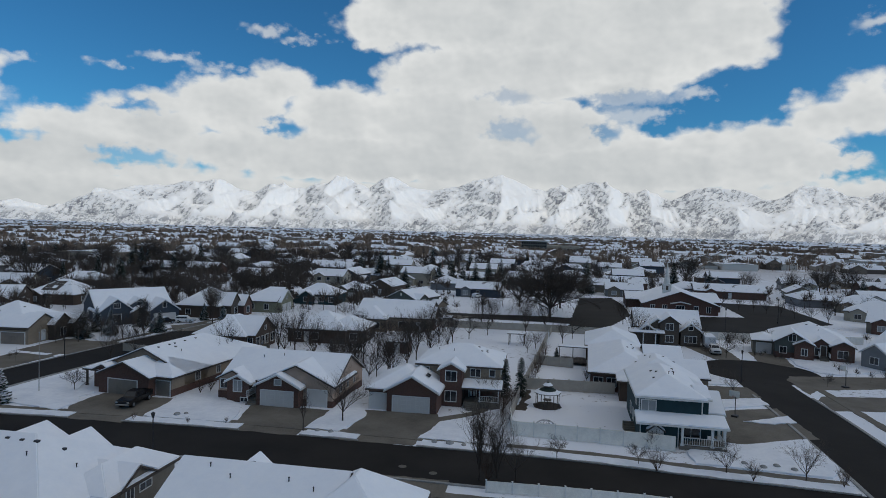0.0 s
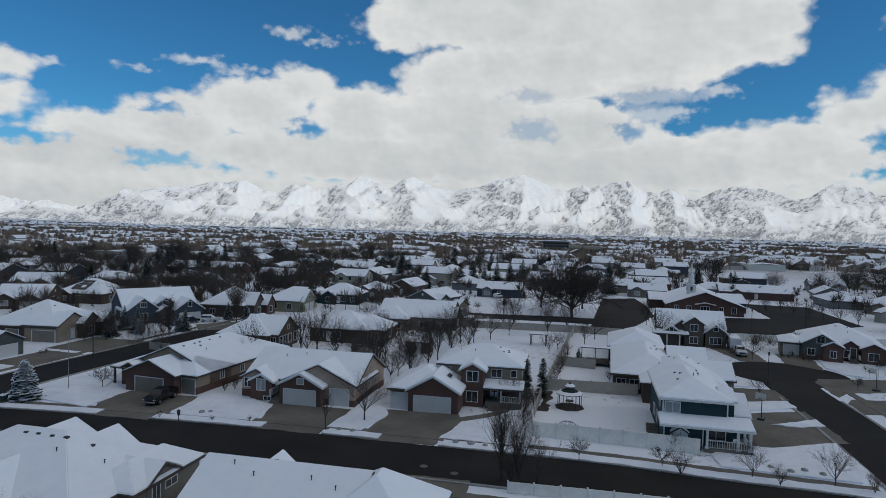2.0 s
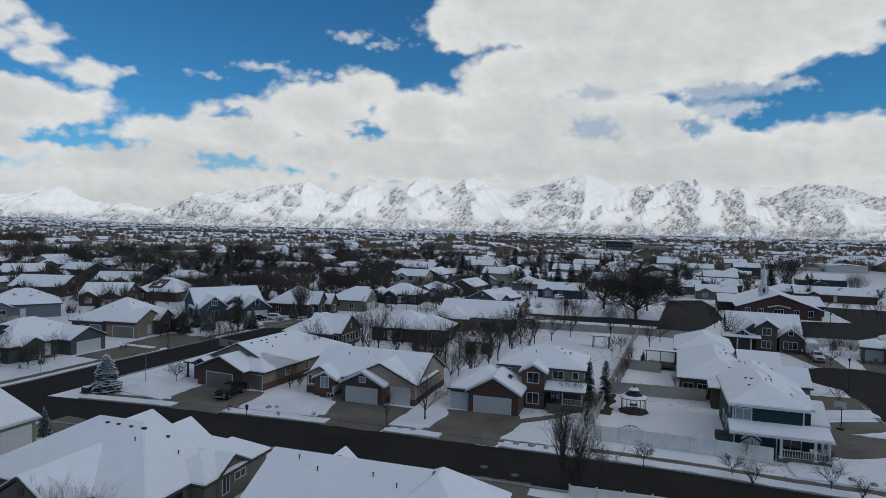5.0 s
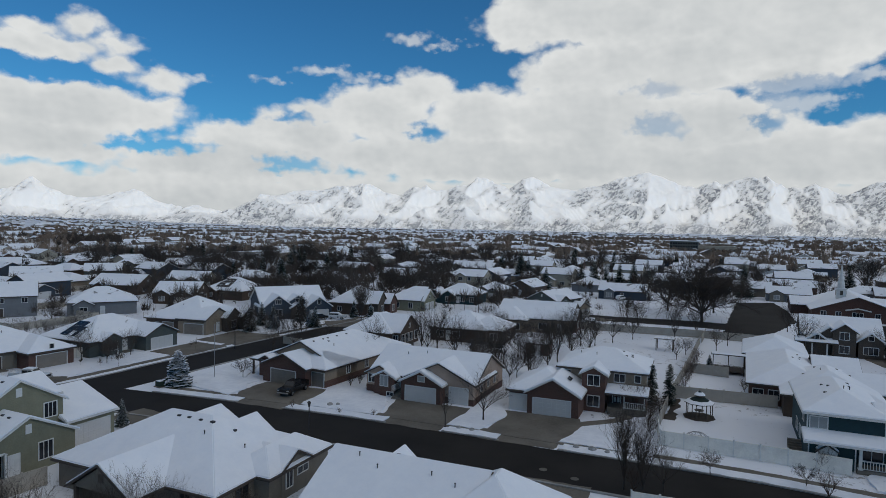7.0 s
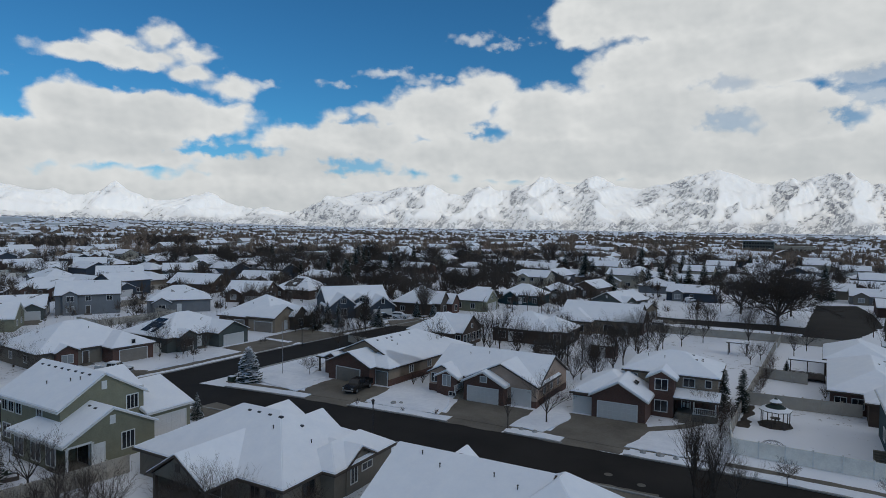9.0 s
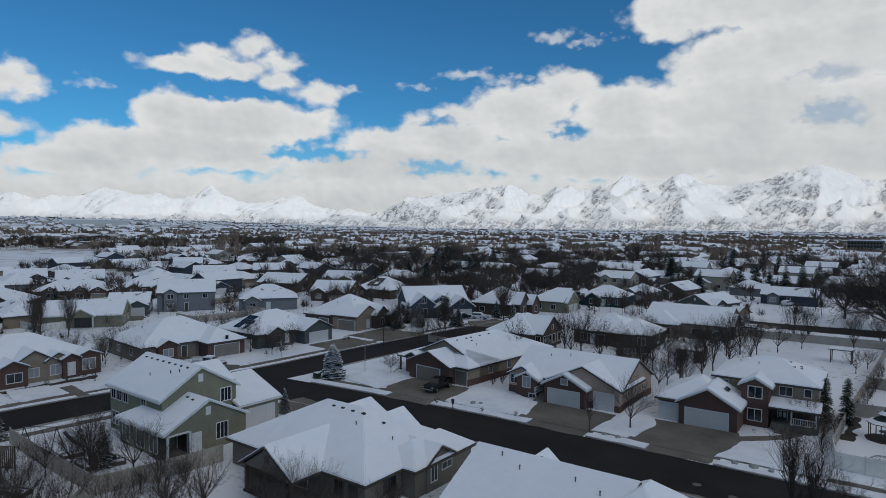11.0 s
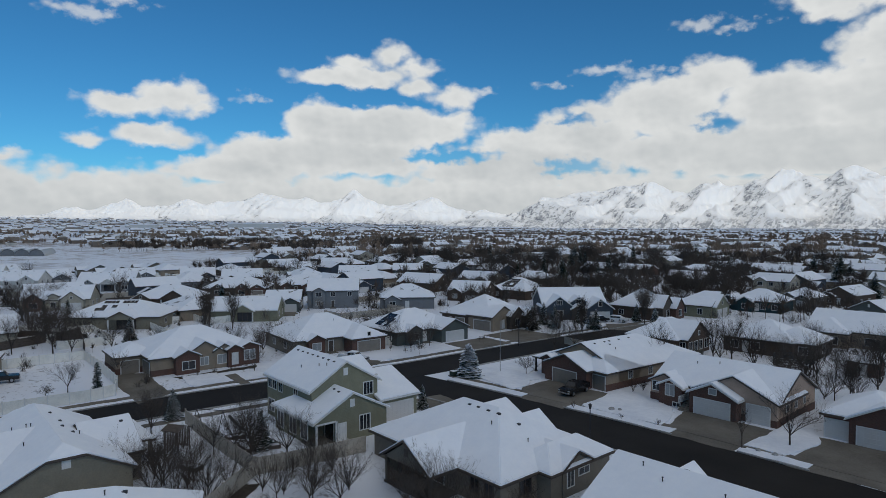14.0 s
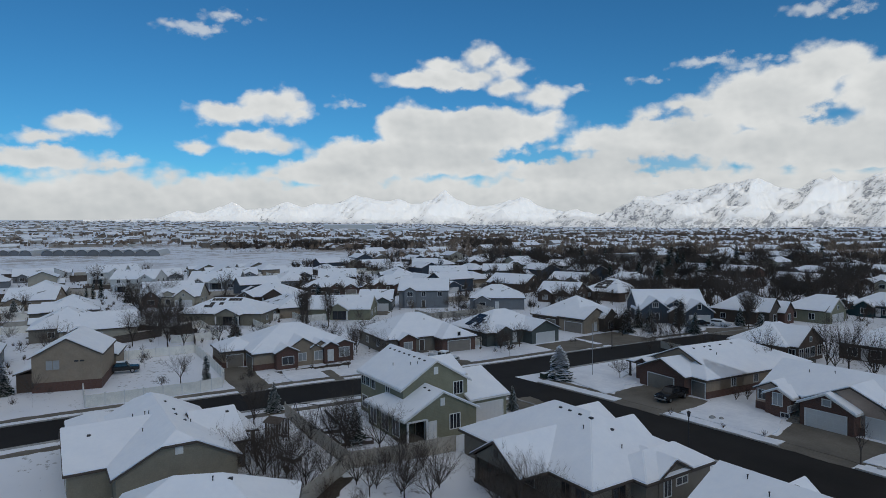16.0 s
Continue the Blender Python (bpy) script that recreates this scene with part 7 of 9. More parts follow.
def pickup(x, y, rot, paint, label, snow=False, z=0.06):
    v = thing("pickup_truck", pose(x, y, z, 0, 0, rot), label, "truck", "parked vehicles")
    p = CARPAINT[paint]
    profile_body("body", [(-2.85, 0.5), (2.7, 0.45), (2.82, 0.75), (2.75, 1.05), (1.35, 1.15), (-2.85, 1.12)], 0.98, p, v, 0.06)
    cab = profile_body("cab", [(-1.1, 1.1), (1.35, 1.12), (0.7, 1.82), (-0.85, 1.84)], 0.88, p, v, 0.05, 0.14)
    bm = bmesh.new()
    for s in (-1, 1):
        solid(bm, -2.8, -1.1, s * 0.93 - 0.05, s * 0.93 + 0.05, 1.1, 1.32)
    solid(bm, -2.86, -2.76, -0.93, 0.93, 1.1, 1.32)
    part("bed_wall", bm, p, v)
    for s in (-1, 1):
        for x0, x1 in ((-0.8, 0.02), (0.08, 0.85)):
            bm = bmesh.new()
            q = [bm.verts.new((xx, s * yy, zz2)) for xx, yy, zz2 in ((x0, 0.868, 1.24), (x1 + (0.12 if x1 > 0.5 else 0), 0.868, 1.24), (x1 - (0.22 if x1 > 0.5 else 0), 0.79, 1.7), (x0, 0.79, 1.7))]
            q2 = [bm.verts.new(c.co - Vector((0, s * 0.06, 0))) for c in q]
            bm.faces.new(q)
            bm.faces.new(q2[::-1])
            for k in range(4):
                bm.faces.new((q[k], q[(k + 1) % 4], q2[(k + 1) % 4], q2[k]))
            part("side_window", bm, GLASS, cab)
    bm = bmesh.new()
    q = [bm.verts.new(c) for c in ((1.27, -0.78, 1.2), (1.27, 0.78, 1.2), (0.78, 0.68, 1.77), (0.78, -0.68, 1.77), (1.2, -0.78, 1.17), (1.2, 0.78, 1.17), (0.71, 0.68, 1.74), (0.71, -0.68, 1.74))]
    for f in ((0, 1, 2, 3), (7, 6, 5, 4), (0, 4, 5, 1), (1, 5, 6, 2), (2, 6, 7, 3), (3, 7, 4, 0)):
        bm.faces.new([q[k] for k in f])
    part("windscreen", bm, GLASS, cab)
    bm = bmesh.new()
    solid(bm, 2.76, 2.84, -0.55, 0.55, 0.68, 0.98)
    part("grille", bm, METAL, v)
    wheels(v, (-1.85, 1.75), 0.98)
    lights(v, 2.78, -2.86, 0.98, 0.86)
    if snow:
        bm = bmesh.new()
        solid(bm, -0.8, 0.65, -0.7, 0.7, 1.84, 1.92)
        rounded(bm, 0.04)
        part("snow_cover", bm, SNOW, v)
    return v


def suv(x, y, rot, paint, label, z=0.06):
    v = thing("suv", pose(x, y, z, 0, 0, rot), label, "car", "parked vehicles")
    p = CARPAINT[paint]
    profile_body("body", [(-2.3, 0.42), (2.25, 0.4), (2.36, 0.7), (2.25, 0.95), (1.2, 1.05), (-2.35, 1.05)], 0.93, p, v, 0.07)
    cab = profile_body("cab", [(-2.3, 1.02), (1.25, 1.02), (0.5, 1.62), (-1.95, 1.66)], 0.86, p, v, 0.05, 0.14)
    for s in (-1, 1):
        bm = bmesh.new()
        solid(bm, -1.9, 0.6, s * 0.8 - 0.04, s * 0.8 + 0.045, 1.14, 1.5)
        part("side_window", bm, GLASS, cab)
    bm = bmesh.new()
    solid(bm, -1.7, 0.4, -0.62, 0.62, 1.63, 1.72)
    rounded(bm, 0.04)
    part("snow_cover", bm, SNOW, v)
    wheels(v, (-1.4, 1.45), 0.93, 0.36)
    lights(v, 2.3, -2.34, 0.93, 0.8)
    return v


pickup(-41.2, 84.2, 264, "black", "black crew-cab pickup truck parked on the concrete drive")
pickup(-82.5, 79.2, 12, "white", "white pickup truck parked beside a garage", True)
pickup(57.6, 131.1, -103, "white", "white pickup truck before the box trailer")
suv(-62.4, 152.4, 5, "white", "white estate car parked on a drive")
suv(-66.2, 149.6, 60, "black", "dark car parked beside a garage")
pickup(-116.0, 34.2, 70, "black", "dark pickup truck with snow on it in a yard", True)
suv(12.5, 224.0, 60, "white", "white car with snow on its roof")
suv(17.5, 228.5, 80, "red", "red car with snow on its roof")
suv(22.0, 235.0, 80, "grey", "grey car with snow on its roof")
v = thing("box_trailer", pose(59.2, 138.0, 0.06, 0, 0, -103), "white enclosed box trailer with snow on top", "trailer", "parked vehicles")
bm = bmesh.new()
solid(bm, -2.8, 2.8, -1.15, 1.15, 0.5, 2.6)
rounded(bm, 0.06)
part("body", bm, CARPAINT["white"], v)
bm = bmesh.new()
solid(bm, -2.75, 2.75, -1.1, 1.1, 2.6, 2.72)
rounded(bm, 0.05)
part("snow_cover", bm, SNOW, v)
wheels(v, (-0.5, 0.5), 1.15, 0.36)

# ---- yard things ----
GREENROOF = plain("dark green shingles", (0.022, 0.036, 0.032), 3.0, 0.85)
t_ = thing("gazebo", pose(15.4, 88.2, 0), "dark octagonal garden gazebo, green two-tier roof edged with snow", "gazebo")
ring8 = [(2.3 * math.cos(k * math.pi / 4 + 0.39), 2.3 * math.sin(k * math.pi / 4 + 0.39)) for k in range(8)]
bm = bmesh.new()
prism(bm, [(x * 1.15, y * 1.15) for x, y in ring8], -0.1, 0.12)
part("base", bm, MULCH, t_)
for x, y in ring8:
    bm = bmesh.new()
    bar(bm, (x * 0.92, y * 0.92, 0.1), (x * 0.92, y * 0.92, 2.5), 0.07)
    part("post", bm, FASCIA, t_)
for nm, r0, r1, z0, z1, mt in (("roof", 2.5, 0.8, 2.4, 3.3, GREENROOF), ("roof_snow", 2.48, 1.75, 2.5, 2.86, ROOF_SNOW), ("lantern", 0.55, 0.55, 3.2, 3.6, FASCIA),
                               ("upper_roof", 1.0, 0.06, 3.6, 4.3, GREENROOF), ("upper_snow", 0.98, 0.45, 3.68, 4.1, ROOF_SNOW), ("finial", 0.07, 0.02, 4.2, 4.8, FASCIA)):
    bm = bmesh.new()
    bar(bm, (0, 0, z0), (0, 0, z1), r0, 8, r1)
    part(nm, bm, mt, t_)
t_.scale = (0.78, 0.78, 0.82)
bm = bmesh.new()
bar(bm, (0, 0, 0.8), (0, 0, 0.86), 0.6, 12)
bar(bm, (0, 0, 0.1), (0, 0, 0.8), 0.08)
piece("garden_table", bm, FASCIA, "round dark table inside the gazebo", "table", m=pose(15.4, 88.2, 0.1))

t_ = thing("climbing_dome", pose(13.4, 77.6, 0), "low garden climbing dome of thin metal bars behind the fence", "climbing dome")
for k in range(6):
    bm = bmesh.new()
    a = math.pi * k / 6
    arc = [Vector((1.5 * math.cos(math.pi * q / 10) * math.cos(a), 1.5 * math.cos(math.pi * q / 10) * math.sin(a), 1.25 * math.sin(math.pi * q / 10))) for q in range(11)]
    for p, q in zip(arc, arc[1:]):
        bar(bm, p, q, 0.03, 5)
    part("hoop", bm, GALV, t_)
for z, rr in ((0.45, 1.4), (0.9, 1.04)):
    bm = bmesh.new()
    for k in range(12):
        a, b = 2 * math.pi * k / 12, 2 * math.pi * (k + 1) / 12
        bar(bm, (rr * math.cos(a), rr * math.sin(a), z), (rr * math.cos(b), rr * math.sin(b), z), 0.025, 5)
    part("ring", bm, GALV, t_)

t_ = thing("trampoline", pose(-19.1, 119.7, 0), "round trampoline with dark safety net", "trampoline")
bm = bmesh.new()
for k in range(32):
    a, b = 2 * math.pi * k / 32, 2 * math.pi * (k + 1) / 32
    bar(bm, (2.1 * math.cos(a), 2.1 * math.sin(a), 0.9), (2.1 * math.cos(b), 2.1 * math.sin(b), 0.9), 0.05)
part("ring", bm, METAL, t_)
for k in range(8):
    a = 2 * math.pi * k / 8
    bm = bmesh.new()
    bar(bm, (2.1 * math.cos(a), 2.1 * math.sin(a), 0), (2.1 * math.cos(a), 2.1 * math.sin(a), 2.6), 0.04)
    part("pole", bm, METAL, t_)
bm = bmesh.new()
bar(bm, (0, 0, 0.9), (0, 0, 0.97), 2.0, 24)
part("mat", bm, SNOW, t_, "bed under snow")
bm = bmesh.new()
for k in range(72):
    a = 2 * math.pi * k / 72
    bar(bm, (2.05 * math.cos(a), 2.05 * math.sin(a), 0.95), (2.05 * math.cos(a), 2.05 * math.sin(a), 2.75), 0.035, 3)
for z in (1.3, 1.7, 2.1, 2.7):
    for k in range(24):
        a, b = 2 * math.pi * k / 24, 2 * math.pi * (k + 1) / 24
        bar(bm, (2.05 * math.cos(a), 2.05 * math.sin(a), z), (2.05 * math.cos(b), 2.05 * math.sin(b), z), 0.04, 3)
part("safety_net", bm, METAL, t_)


t_ = thing("playset", pose(-15.6, 117.2, 0, 0, 0, 30), "small garden playset with a green slide beside the trampoline", "playset")
for x in (-0.6, 0.6):
    for y in (-0.6, 0.6):
        bm = bmesh.new()
        bar(bm, (x, y, 0), (x, y, 2.2), 0.06)
        part("post", bm, METAL, t_)
bm = bmesh.new()
solid(bm, -0.7, 0.7, -0.7, 0.7, 1.1, 1.2)
part("platform", bm, WOODDARK, t_)
bm = bmesh.new()
slab(bm, roof_polys("x", -0.7, 0.7, -0.7, 0.7, 2.2, 0.7, 0.1, 0.1), 0, 0.06)
part("roof", bm, GREENROOF, t_)
bm = bmesh.new()
for k in range(6):
    a, b = k / 6, (k + 1) / 6
    za, zb = 1.15 * (1 - a) ** 1.5 + 0.1, 1.15 * (1 - b) ** 1.5 + 0.1
    slab(bm, [[(0.7 + 1.9 * a, -0.28, za), (0.7 + 1.9 * b, -0.28, zb), (0.7 + 1.9 * b, 0.28, zb), (0.7 + 1.9 * a, 0.28, za)]], 0, 0.05)
part("slide", bm, GREENROOF, t_)


def shed(x, y, rot, w, d, eave, wall, label, roof="x", pitch=0.4):
    h = thing("garden_shed", pose(x, y, 0, 0, 0, rot), label, "shed", "garden sheds")
    block(h, -w / 2, w / 2, 0, d, eave, roof, wall, pitch, 0.2, end=0.15)
    entry_door(h, "S", 0, 0, 0.05, TRIM, 1.2)
    return h


shed(-8.6, 122.4, -12, 4.4, 3.2, 2.1, "brick", "small brown garden shed with snowy roof")
shed(25.4, 72.4, -9, 1.8, 1.3, 1.9, "white", "narrow white playhouse shed beside the wall", "y", 0.7)
shed(1.6, 157.6, -12, 2.2, 2.2, 2.0, "navy", "small dark shed beside the garden wall")


def hoop(x, y, rot):
    t2 = thing("basketball_hoop", pose(x, y, 0.05, 0, 0, rot), "free-standing basketball hoop beside the drive", "hoop", "basketball hoops")
    bm = bmesh.new()
    solid(bm, -0.4, 0.4, -0.6, 0.3, 0, 0.25)
    rounded(bm, 0.05)
    part("base", bm, METAL, t2)
    bm = bmesh.new()
    bar(bm, (0, -0.2, 0.2), (0, -0.1, 3.0), 0.06)
    bar(bm, (0, -0.1, 2.9), (0, 0.5, 3.2), 0.05)
    part("pole", bm, METAL, t2)
    bm = bmesh.new()
    solid(bm, -0.65, 0.65, 0.5, 0.55, 2.85, 3.7)
    part("backboard", bm, VINYL, t2)
    bm = bmesh.new()
    for k in range(12):
        a, b = 2 * math.pi * k / 12, 2 * math.pi * (k + 1) / 12
        bar(bm, (0.23 * math.cos(a), 0.8 + 0.23 * math.sin(a), 3.0), (0.23 * math.cos(b), 0.8 + 0.23 * math.sin(b), 3.0), 0.02, 4)
    part("rim", bm, TAIL, t2)


hoop(40.6, 85.2, 140)
hoop(67.5, 103.6, 100)
hoop(41.4, 99.6, 150)


def lamp_post(x, y, h_, rot, label):
    t2 = thing("street_lamp", pose(x, y, 0, 0, 0, rot), label, "street lamp", "street lamps")
    bm = bmesh.new()
    bar(bm, (0, 0, 0), (0, 0, h_), 0.09, 8, 0.055)
    bar(bm, (0, 0, 0), (0, 0, 0.5), 0.15, 8, 0.13)
    part("pole", bm, METAL, t2)
    bm = bmesh.new()
    bar(bm, (0, 0, h_), (0, 0, h_ + 0.45), 0.12, 8, 0.2)
    bar(bm, (0, 0, h_ + 0.45), (0, 0, h_ + 0.6), 0.24, 8, 0.05)
    part("lantern", bm, METAL, t2)


lamp_post(51.0, 105.2, 5.0, 0, "dark street lamp on the cul-de-sac")
lamp_post(-29.4, 64.0, 4.6, 0, "dark street lamp beside the near street")
lamp_post(-66.4, 110.2, 4.6, 0, "dark street lamp on the cross street")
lamp_post(69.5, 152.5, 6.5, 0, "tall lamp post on the church car park")
lamp_post(96.0, 178.0, 6.5, 0, "tall lamp post on the church car park")
t_ = thing("flagpole", pose(-57.0, 88.6, 0), "slender pale flagpole on a front lawn", "flagpole")
bm = bmesh.new()
bar(bm, (0, 0, 0), (0, 0, 8.5), 0.06, 8, 0.035)
part("pole", bm, GALV, t_)
bm = bmesh.new()
bmesh.ops.create_icosphere(bm, subdivisions=1, radius=0.1, matrix=Matrix.Translation((0, 0, 8.55)))
part("finial", bm, GALV, t_)

t_ = thing("swing_set", pose(-69.2, 42.2, 0, 0, 0, 25), "dark metal garden swing set standing in snow", "swing set")
for x in (-1.8, 1.8):
    for s in (-1, 1):
        bm = bmesh.new()
        bar(bm, (x, s * 1.1, 0), (x, 0, 2.4), 0.05)
        part("leg", bm, METAL, t_)
bm = bmesh.new()
bar(bm, (-2.0, 0, 2.4), (2.6, 0, 2.4), 0.05)
part("top_bar", bm, METAL, t_)
for x in (-0.9, 0.5):
    bm = bmesh.new()
    for s in (-0.22, 0.22):
        bar(bm, (x + s, 0, 2.4), (x + s, 0, 0.55), 0.012, 4)
    solid(bm, x - 0.26, x + 0.26, -0.1, 0.1, 0.5, 0.55)
    part("swing", bm, METAL, t_)
bm = bmesh.new()
for k in range(8):
    a, b = k / 8, (k + 1) / 8
    zf = lambda u: 1.7 * (1 - u) ** 1.6 + 0.15
    slab(bm, [[(2.6 + 2.4 * a, -0.25, zf(a)), (2.6 + 2.4 * b, -0.25, zf(b)), (2.6 + 2.4 * b, 0.25, zf(b)), (2.6 + 2.4 * a, 0.25, zf(a))]], 0, 0.05)
part("slide", bm, METAL, t_)

t_ = thing("garden_arbour", pose(-65.7, 36.0, 0, 0, 0, 20), "weathered wooden garden arbour overgrown with twigs", "arbour")
for x in (-0.9, 0.9):
    for y in (-0.9, 0.9):
        bm = bmesh.new()
        solid(bm, x - 0.06, x + 0.06, y - 0.06, y + 0.06, 0, 2.5)
        part("post", bm, WOODDARK, t_)
bm = bmesh.new()
solid(bm, -0.9, 0.9, 0.45, 0.85, 0.4, 0.48)
part("bench", bm, WOODDARK, t_)
bm = bmesh.new()
slab(bm, roof_polys("x", -1, 1, -1, 1, 2.4, 0.4, 0.15, 0.15), 0, 0.06)
part("roof", bm, WOODDARK, t_)
for s in (-1, 1):
    bm = bmesh.new()
    for k in range(9):
        solid(bm, -0.95 + k * 0.22, -0.85 + k * 0.22, s * 0.93 - 0.02, s * 0.93 + 0.02, 0.2, 2.4)
    part("lattice", bm, WOODDARK, t_)

t_ = thing("wheelie_bin", pose(-68.4, 15.4, 0, 0, 0, 30), "dark green wheeled rubbish bin beside a garage", "bin")
profile_body("body", [(-0.3, 0.05), (0.3, 0.05), (0.38, 0.98), (-0.38, 1.0)], 0.3, NEEDLE, t_, 0.03)
bm = bmesh.new()
solid(bm, -0.42, 0.4, -0.33, 0.33, 1.0, 1.08)
rounded(bm, 0.03)
part("lid", bm, NEEDLE, t_)

t_ = thing("pergola", pose(16.6, 135.4, 0, 0, 0, -12), "dark wooden pergola with snow on its top", "pergola")
for x in (-1.6, 1.6):
    for y in (-1.2, 1.2):
        bm = bmesh.new()
        solid(bm, x - 0.08, x + 0.08, y - 0.08, y + 0.08, 0, 2.4)
        part("post", bm, WOODDARK, t_)
bm = bmesh.new()
solid(bm, -2.0, 2.0, -1.5, 1.5, 2.4, 2.5)
part("roof", bm, WOODDARK, t_)
bm = bmesh.new()
solid(bm, -1.95, 1.95, -1.45, 1.45, 2.5, 2.62)
rounded(bm, 0.05)
part("roof_snow", bm, ROOF_SNOW, t_)

# raised deck with railing behind the long house
t_ = thing("garden_deck", pose(25.0, 117.5, 0, 0, 0, -13), "raised wooden deck with dark railing in a back garden", "deck")
bm = bmesh.new()
solid(bm, -2.6, 2.6, -2.0, 2.0, 0.5, 0.7)
part("floor", bm, WOODDARK, t_)
for x in (-2.5, 0, 2.5):
    for y in (-1.9, 1.9):
        bm = bmesh.new()
        solid(bm, x - 0.07, x + 0.07, y - 0.07, y + 0.07, 0, 2.9 if y > 0 else 1.6)
        part("post", bm, FASCIA, t_)
railing(t_, -2.5, 2.5, -1.9, 0.7, 1.6, FASCIA)
bm = bmesh.new()
solid(bm, -2.8, 2.8, 0.2, 2.2, 2.9, 3.0)
part("canopy", bm, FASCIA, t_)
bm = bmesh.new()
solid(bm, -2.75, 2.75, 0.25, 2.15, 3.0, 3.12)
rounded(bm, 0.05)
part("canopy_snow", bm, ROOF_SNOW, t_)

# low raised beds and logs in the sage house's yard
for k, (x, y, a, l) in enumerate(((-62.5, 40.6, 20, 2.6), (-60.0, 41.0, -15, 3.0), (-58.0, 42.6, 60, 2.4), (-63.8, 42.2, 70, 2.2), (-50.2, 46.6, 70, 4.0), (-59.5, 34.0, 10, 2.6))):
    t2 = thing("raised_bed", pose(x, y, 0, 0, 0, a), "low dark timber garden bed filled with snow", "garden bed", "garden beds")
    bm = bmesh.new()
    solid(bm, -l / 2, l / 2, -0.6, -0.5, 0, 0.4)
    solid(bm, -l / 2, l / 2, 0.5, 0.6, 0, 0.4)
    solid(bm, -l / 2, -l / 2 + 0.1, -0.5, 0.5, 0, 0.4)
    solid(bm, l / 2 - 0.1, l / 2, -0.5, 0.5, 0, 0.4)
    part("frame", bm, WOODDARK, t2)
    bm = bmesh.new()
    solid(bm, -l / 2 + 0.1, l / 2 - 0.1, -0.5, 0.5, 0.05, 0.34)
    rounded(bm, 0.04)
    part("snow_fill", bm, SNOW, t2)

t_ = thing("utility_box", pose(-61.6, 81.6, 0, 0, 0, -20), "dark green ground-mounted utility box beside the spruce", "utility box")
bm = bmesh.new()
solid(bm, -0.55, 0.55, -0.45, 0.45, 0.1, 0.85)
rounded(bm, 0.05)
part("cabinet", bm, NEEDLE, t_)
bm = bmesh.new()
solid(bm, -0.7, 0.7, -0.6, 0.6, -0.05, 0.12)
part("plinth", bm, CONCRETE, t_)
bm = bmesh.new()
solid(bm, -0.5, 0.5, -0.4, 0.4, 0.85, 0.95)
rounded(bm, 0.04)
part("snow_cap", bm, SNOW, t_)

# boulders on the verges and lawns
rng = random.Random(8)
for x, y in ((-0.4, 71.6), (1.4, 71.3), (3.0, 70.9), (4.6, 70.7), (-14.5, 74.6), (-12.8, 74.3), (-33.4, 79.4), (-32.4, 79.8), (35.0, 66.4), (36.6, 66.8), (38.0, 65.8), (33.4, 67.4), (6.2, 82.4)):
    bm = bmesh.new()
    bmesh.ops.create_icosphere(bm, subdivisions=2, radius=rng.uniform(0.28, 0.42))
    for w in bm.verts:
        w.co *= 1 + 0.35 * noise.noise(w.co * 2.5 + Vector((x, y, 0)))
        w.co.z *= 0.7
    piece("boulder", bm, KERB, "grey garden boulder half sunk in snow", "boulder", "garden boulders", m=pose(x, y, 0.2))


# ---- church with a white steeple ----
h = thing("church", pose(74.0, 193.5, 0, 0, 0, -13), "red brick church with white steeple and broad snowy roof", "church")
m = block(h, -11, 11, 0, 30, 2.8, "y", "redbrick", 0.36, 0.6)
block(h, -15.5, -6, 12, 28, 2.7, "x", "redbrick", 0.22, 0.5)
block(h, 6, 13.5, 10, 28, 3.0, "x", "redbrick", 0.22, 0.5)
for q in (-8.2, -4.6, 4.6, 8.2):
    window(h, "S", 0, q, 0.9, 1.2, 1.7)
window(h, "S", 0, 0, 0.4, 2.4, 2.2, bars=2)
bm = bmesh.new()
for a, b in ((-3.0, -1.5), (-1.5, 0), (0, 1.5), (1.5, 3.0)):
    za, zb = 3.7 - abs(a) * 0.2, 3.7 - abs(b) * 0.2
    slab(bm, [[(a, -1.0, za), (b, -1.0, zb), (b, 0.1, zb), (a, 0.1, za)]], 0, 0.25)
part("entry_canopy", bm, TRIM, h)
bm = bmesh.new()
solid(bm, -4.4, -2.0, 7.3, 9.7, 4.6, 8.4)
solid(bm, -4.6, -1.8, 7.1, 9.9, 8.3, 8.6)
st = part("steeple", bm, TRIM, h, "white steeple")
bm = bmesh.new()
bar(bm, (-3.2, 8.5, 8.6), (-3.2, 8.5, 10.3), 0.95, 8, 0.9)
part("belfry", bm, TRIM, st)
bm = bmesh.new()
bar(bm, (-3.2, 8.5, 10.3), (-3.2, 8.5, 15.8), 0.8, 8, 0.03)
part("spire", bm, TRIM, st)
for k in range(4):
    bm = bmesh.new()
    a = k * math.pi / 2
    solid(bm, -3.2 + math.cos(a) * 1.0 - 0.34, -3.2 + math.cos(a) * 1.0 + 0.34, 8.5 + math.sin(a) * 1.0 - 0.34, 8.5 + math.sin(a) * 1.0 + 0.34, 6.7, 8.0)
    part("louvre", bm, FASCIA, st)

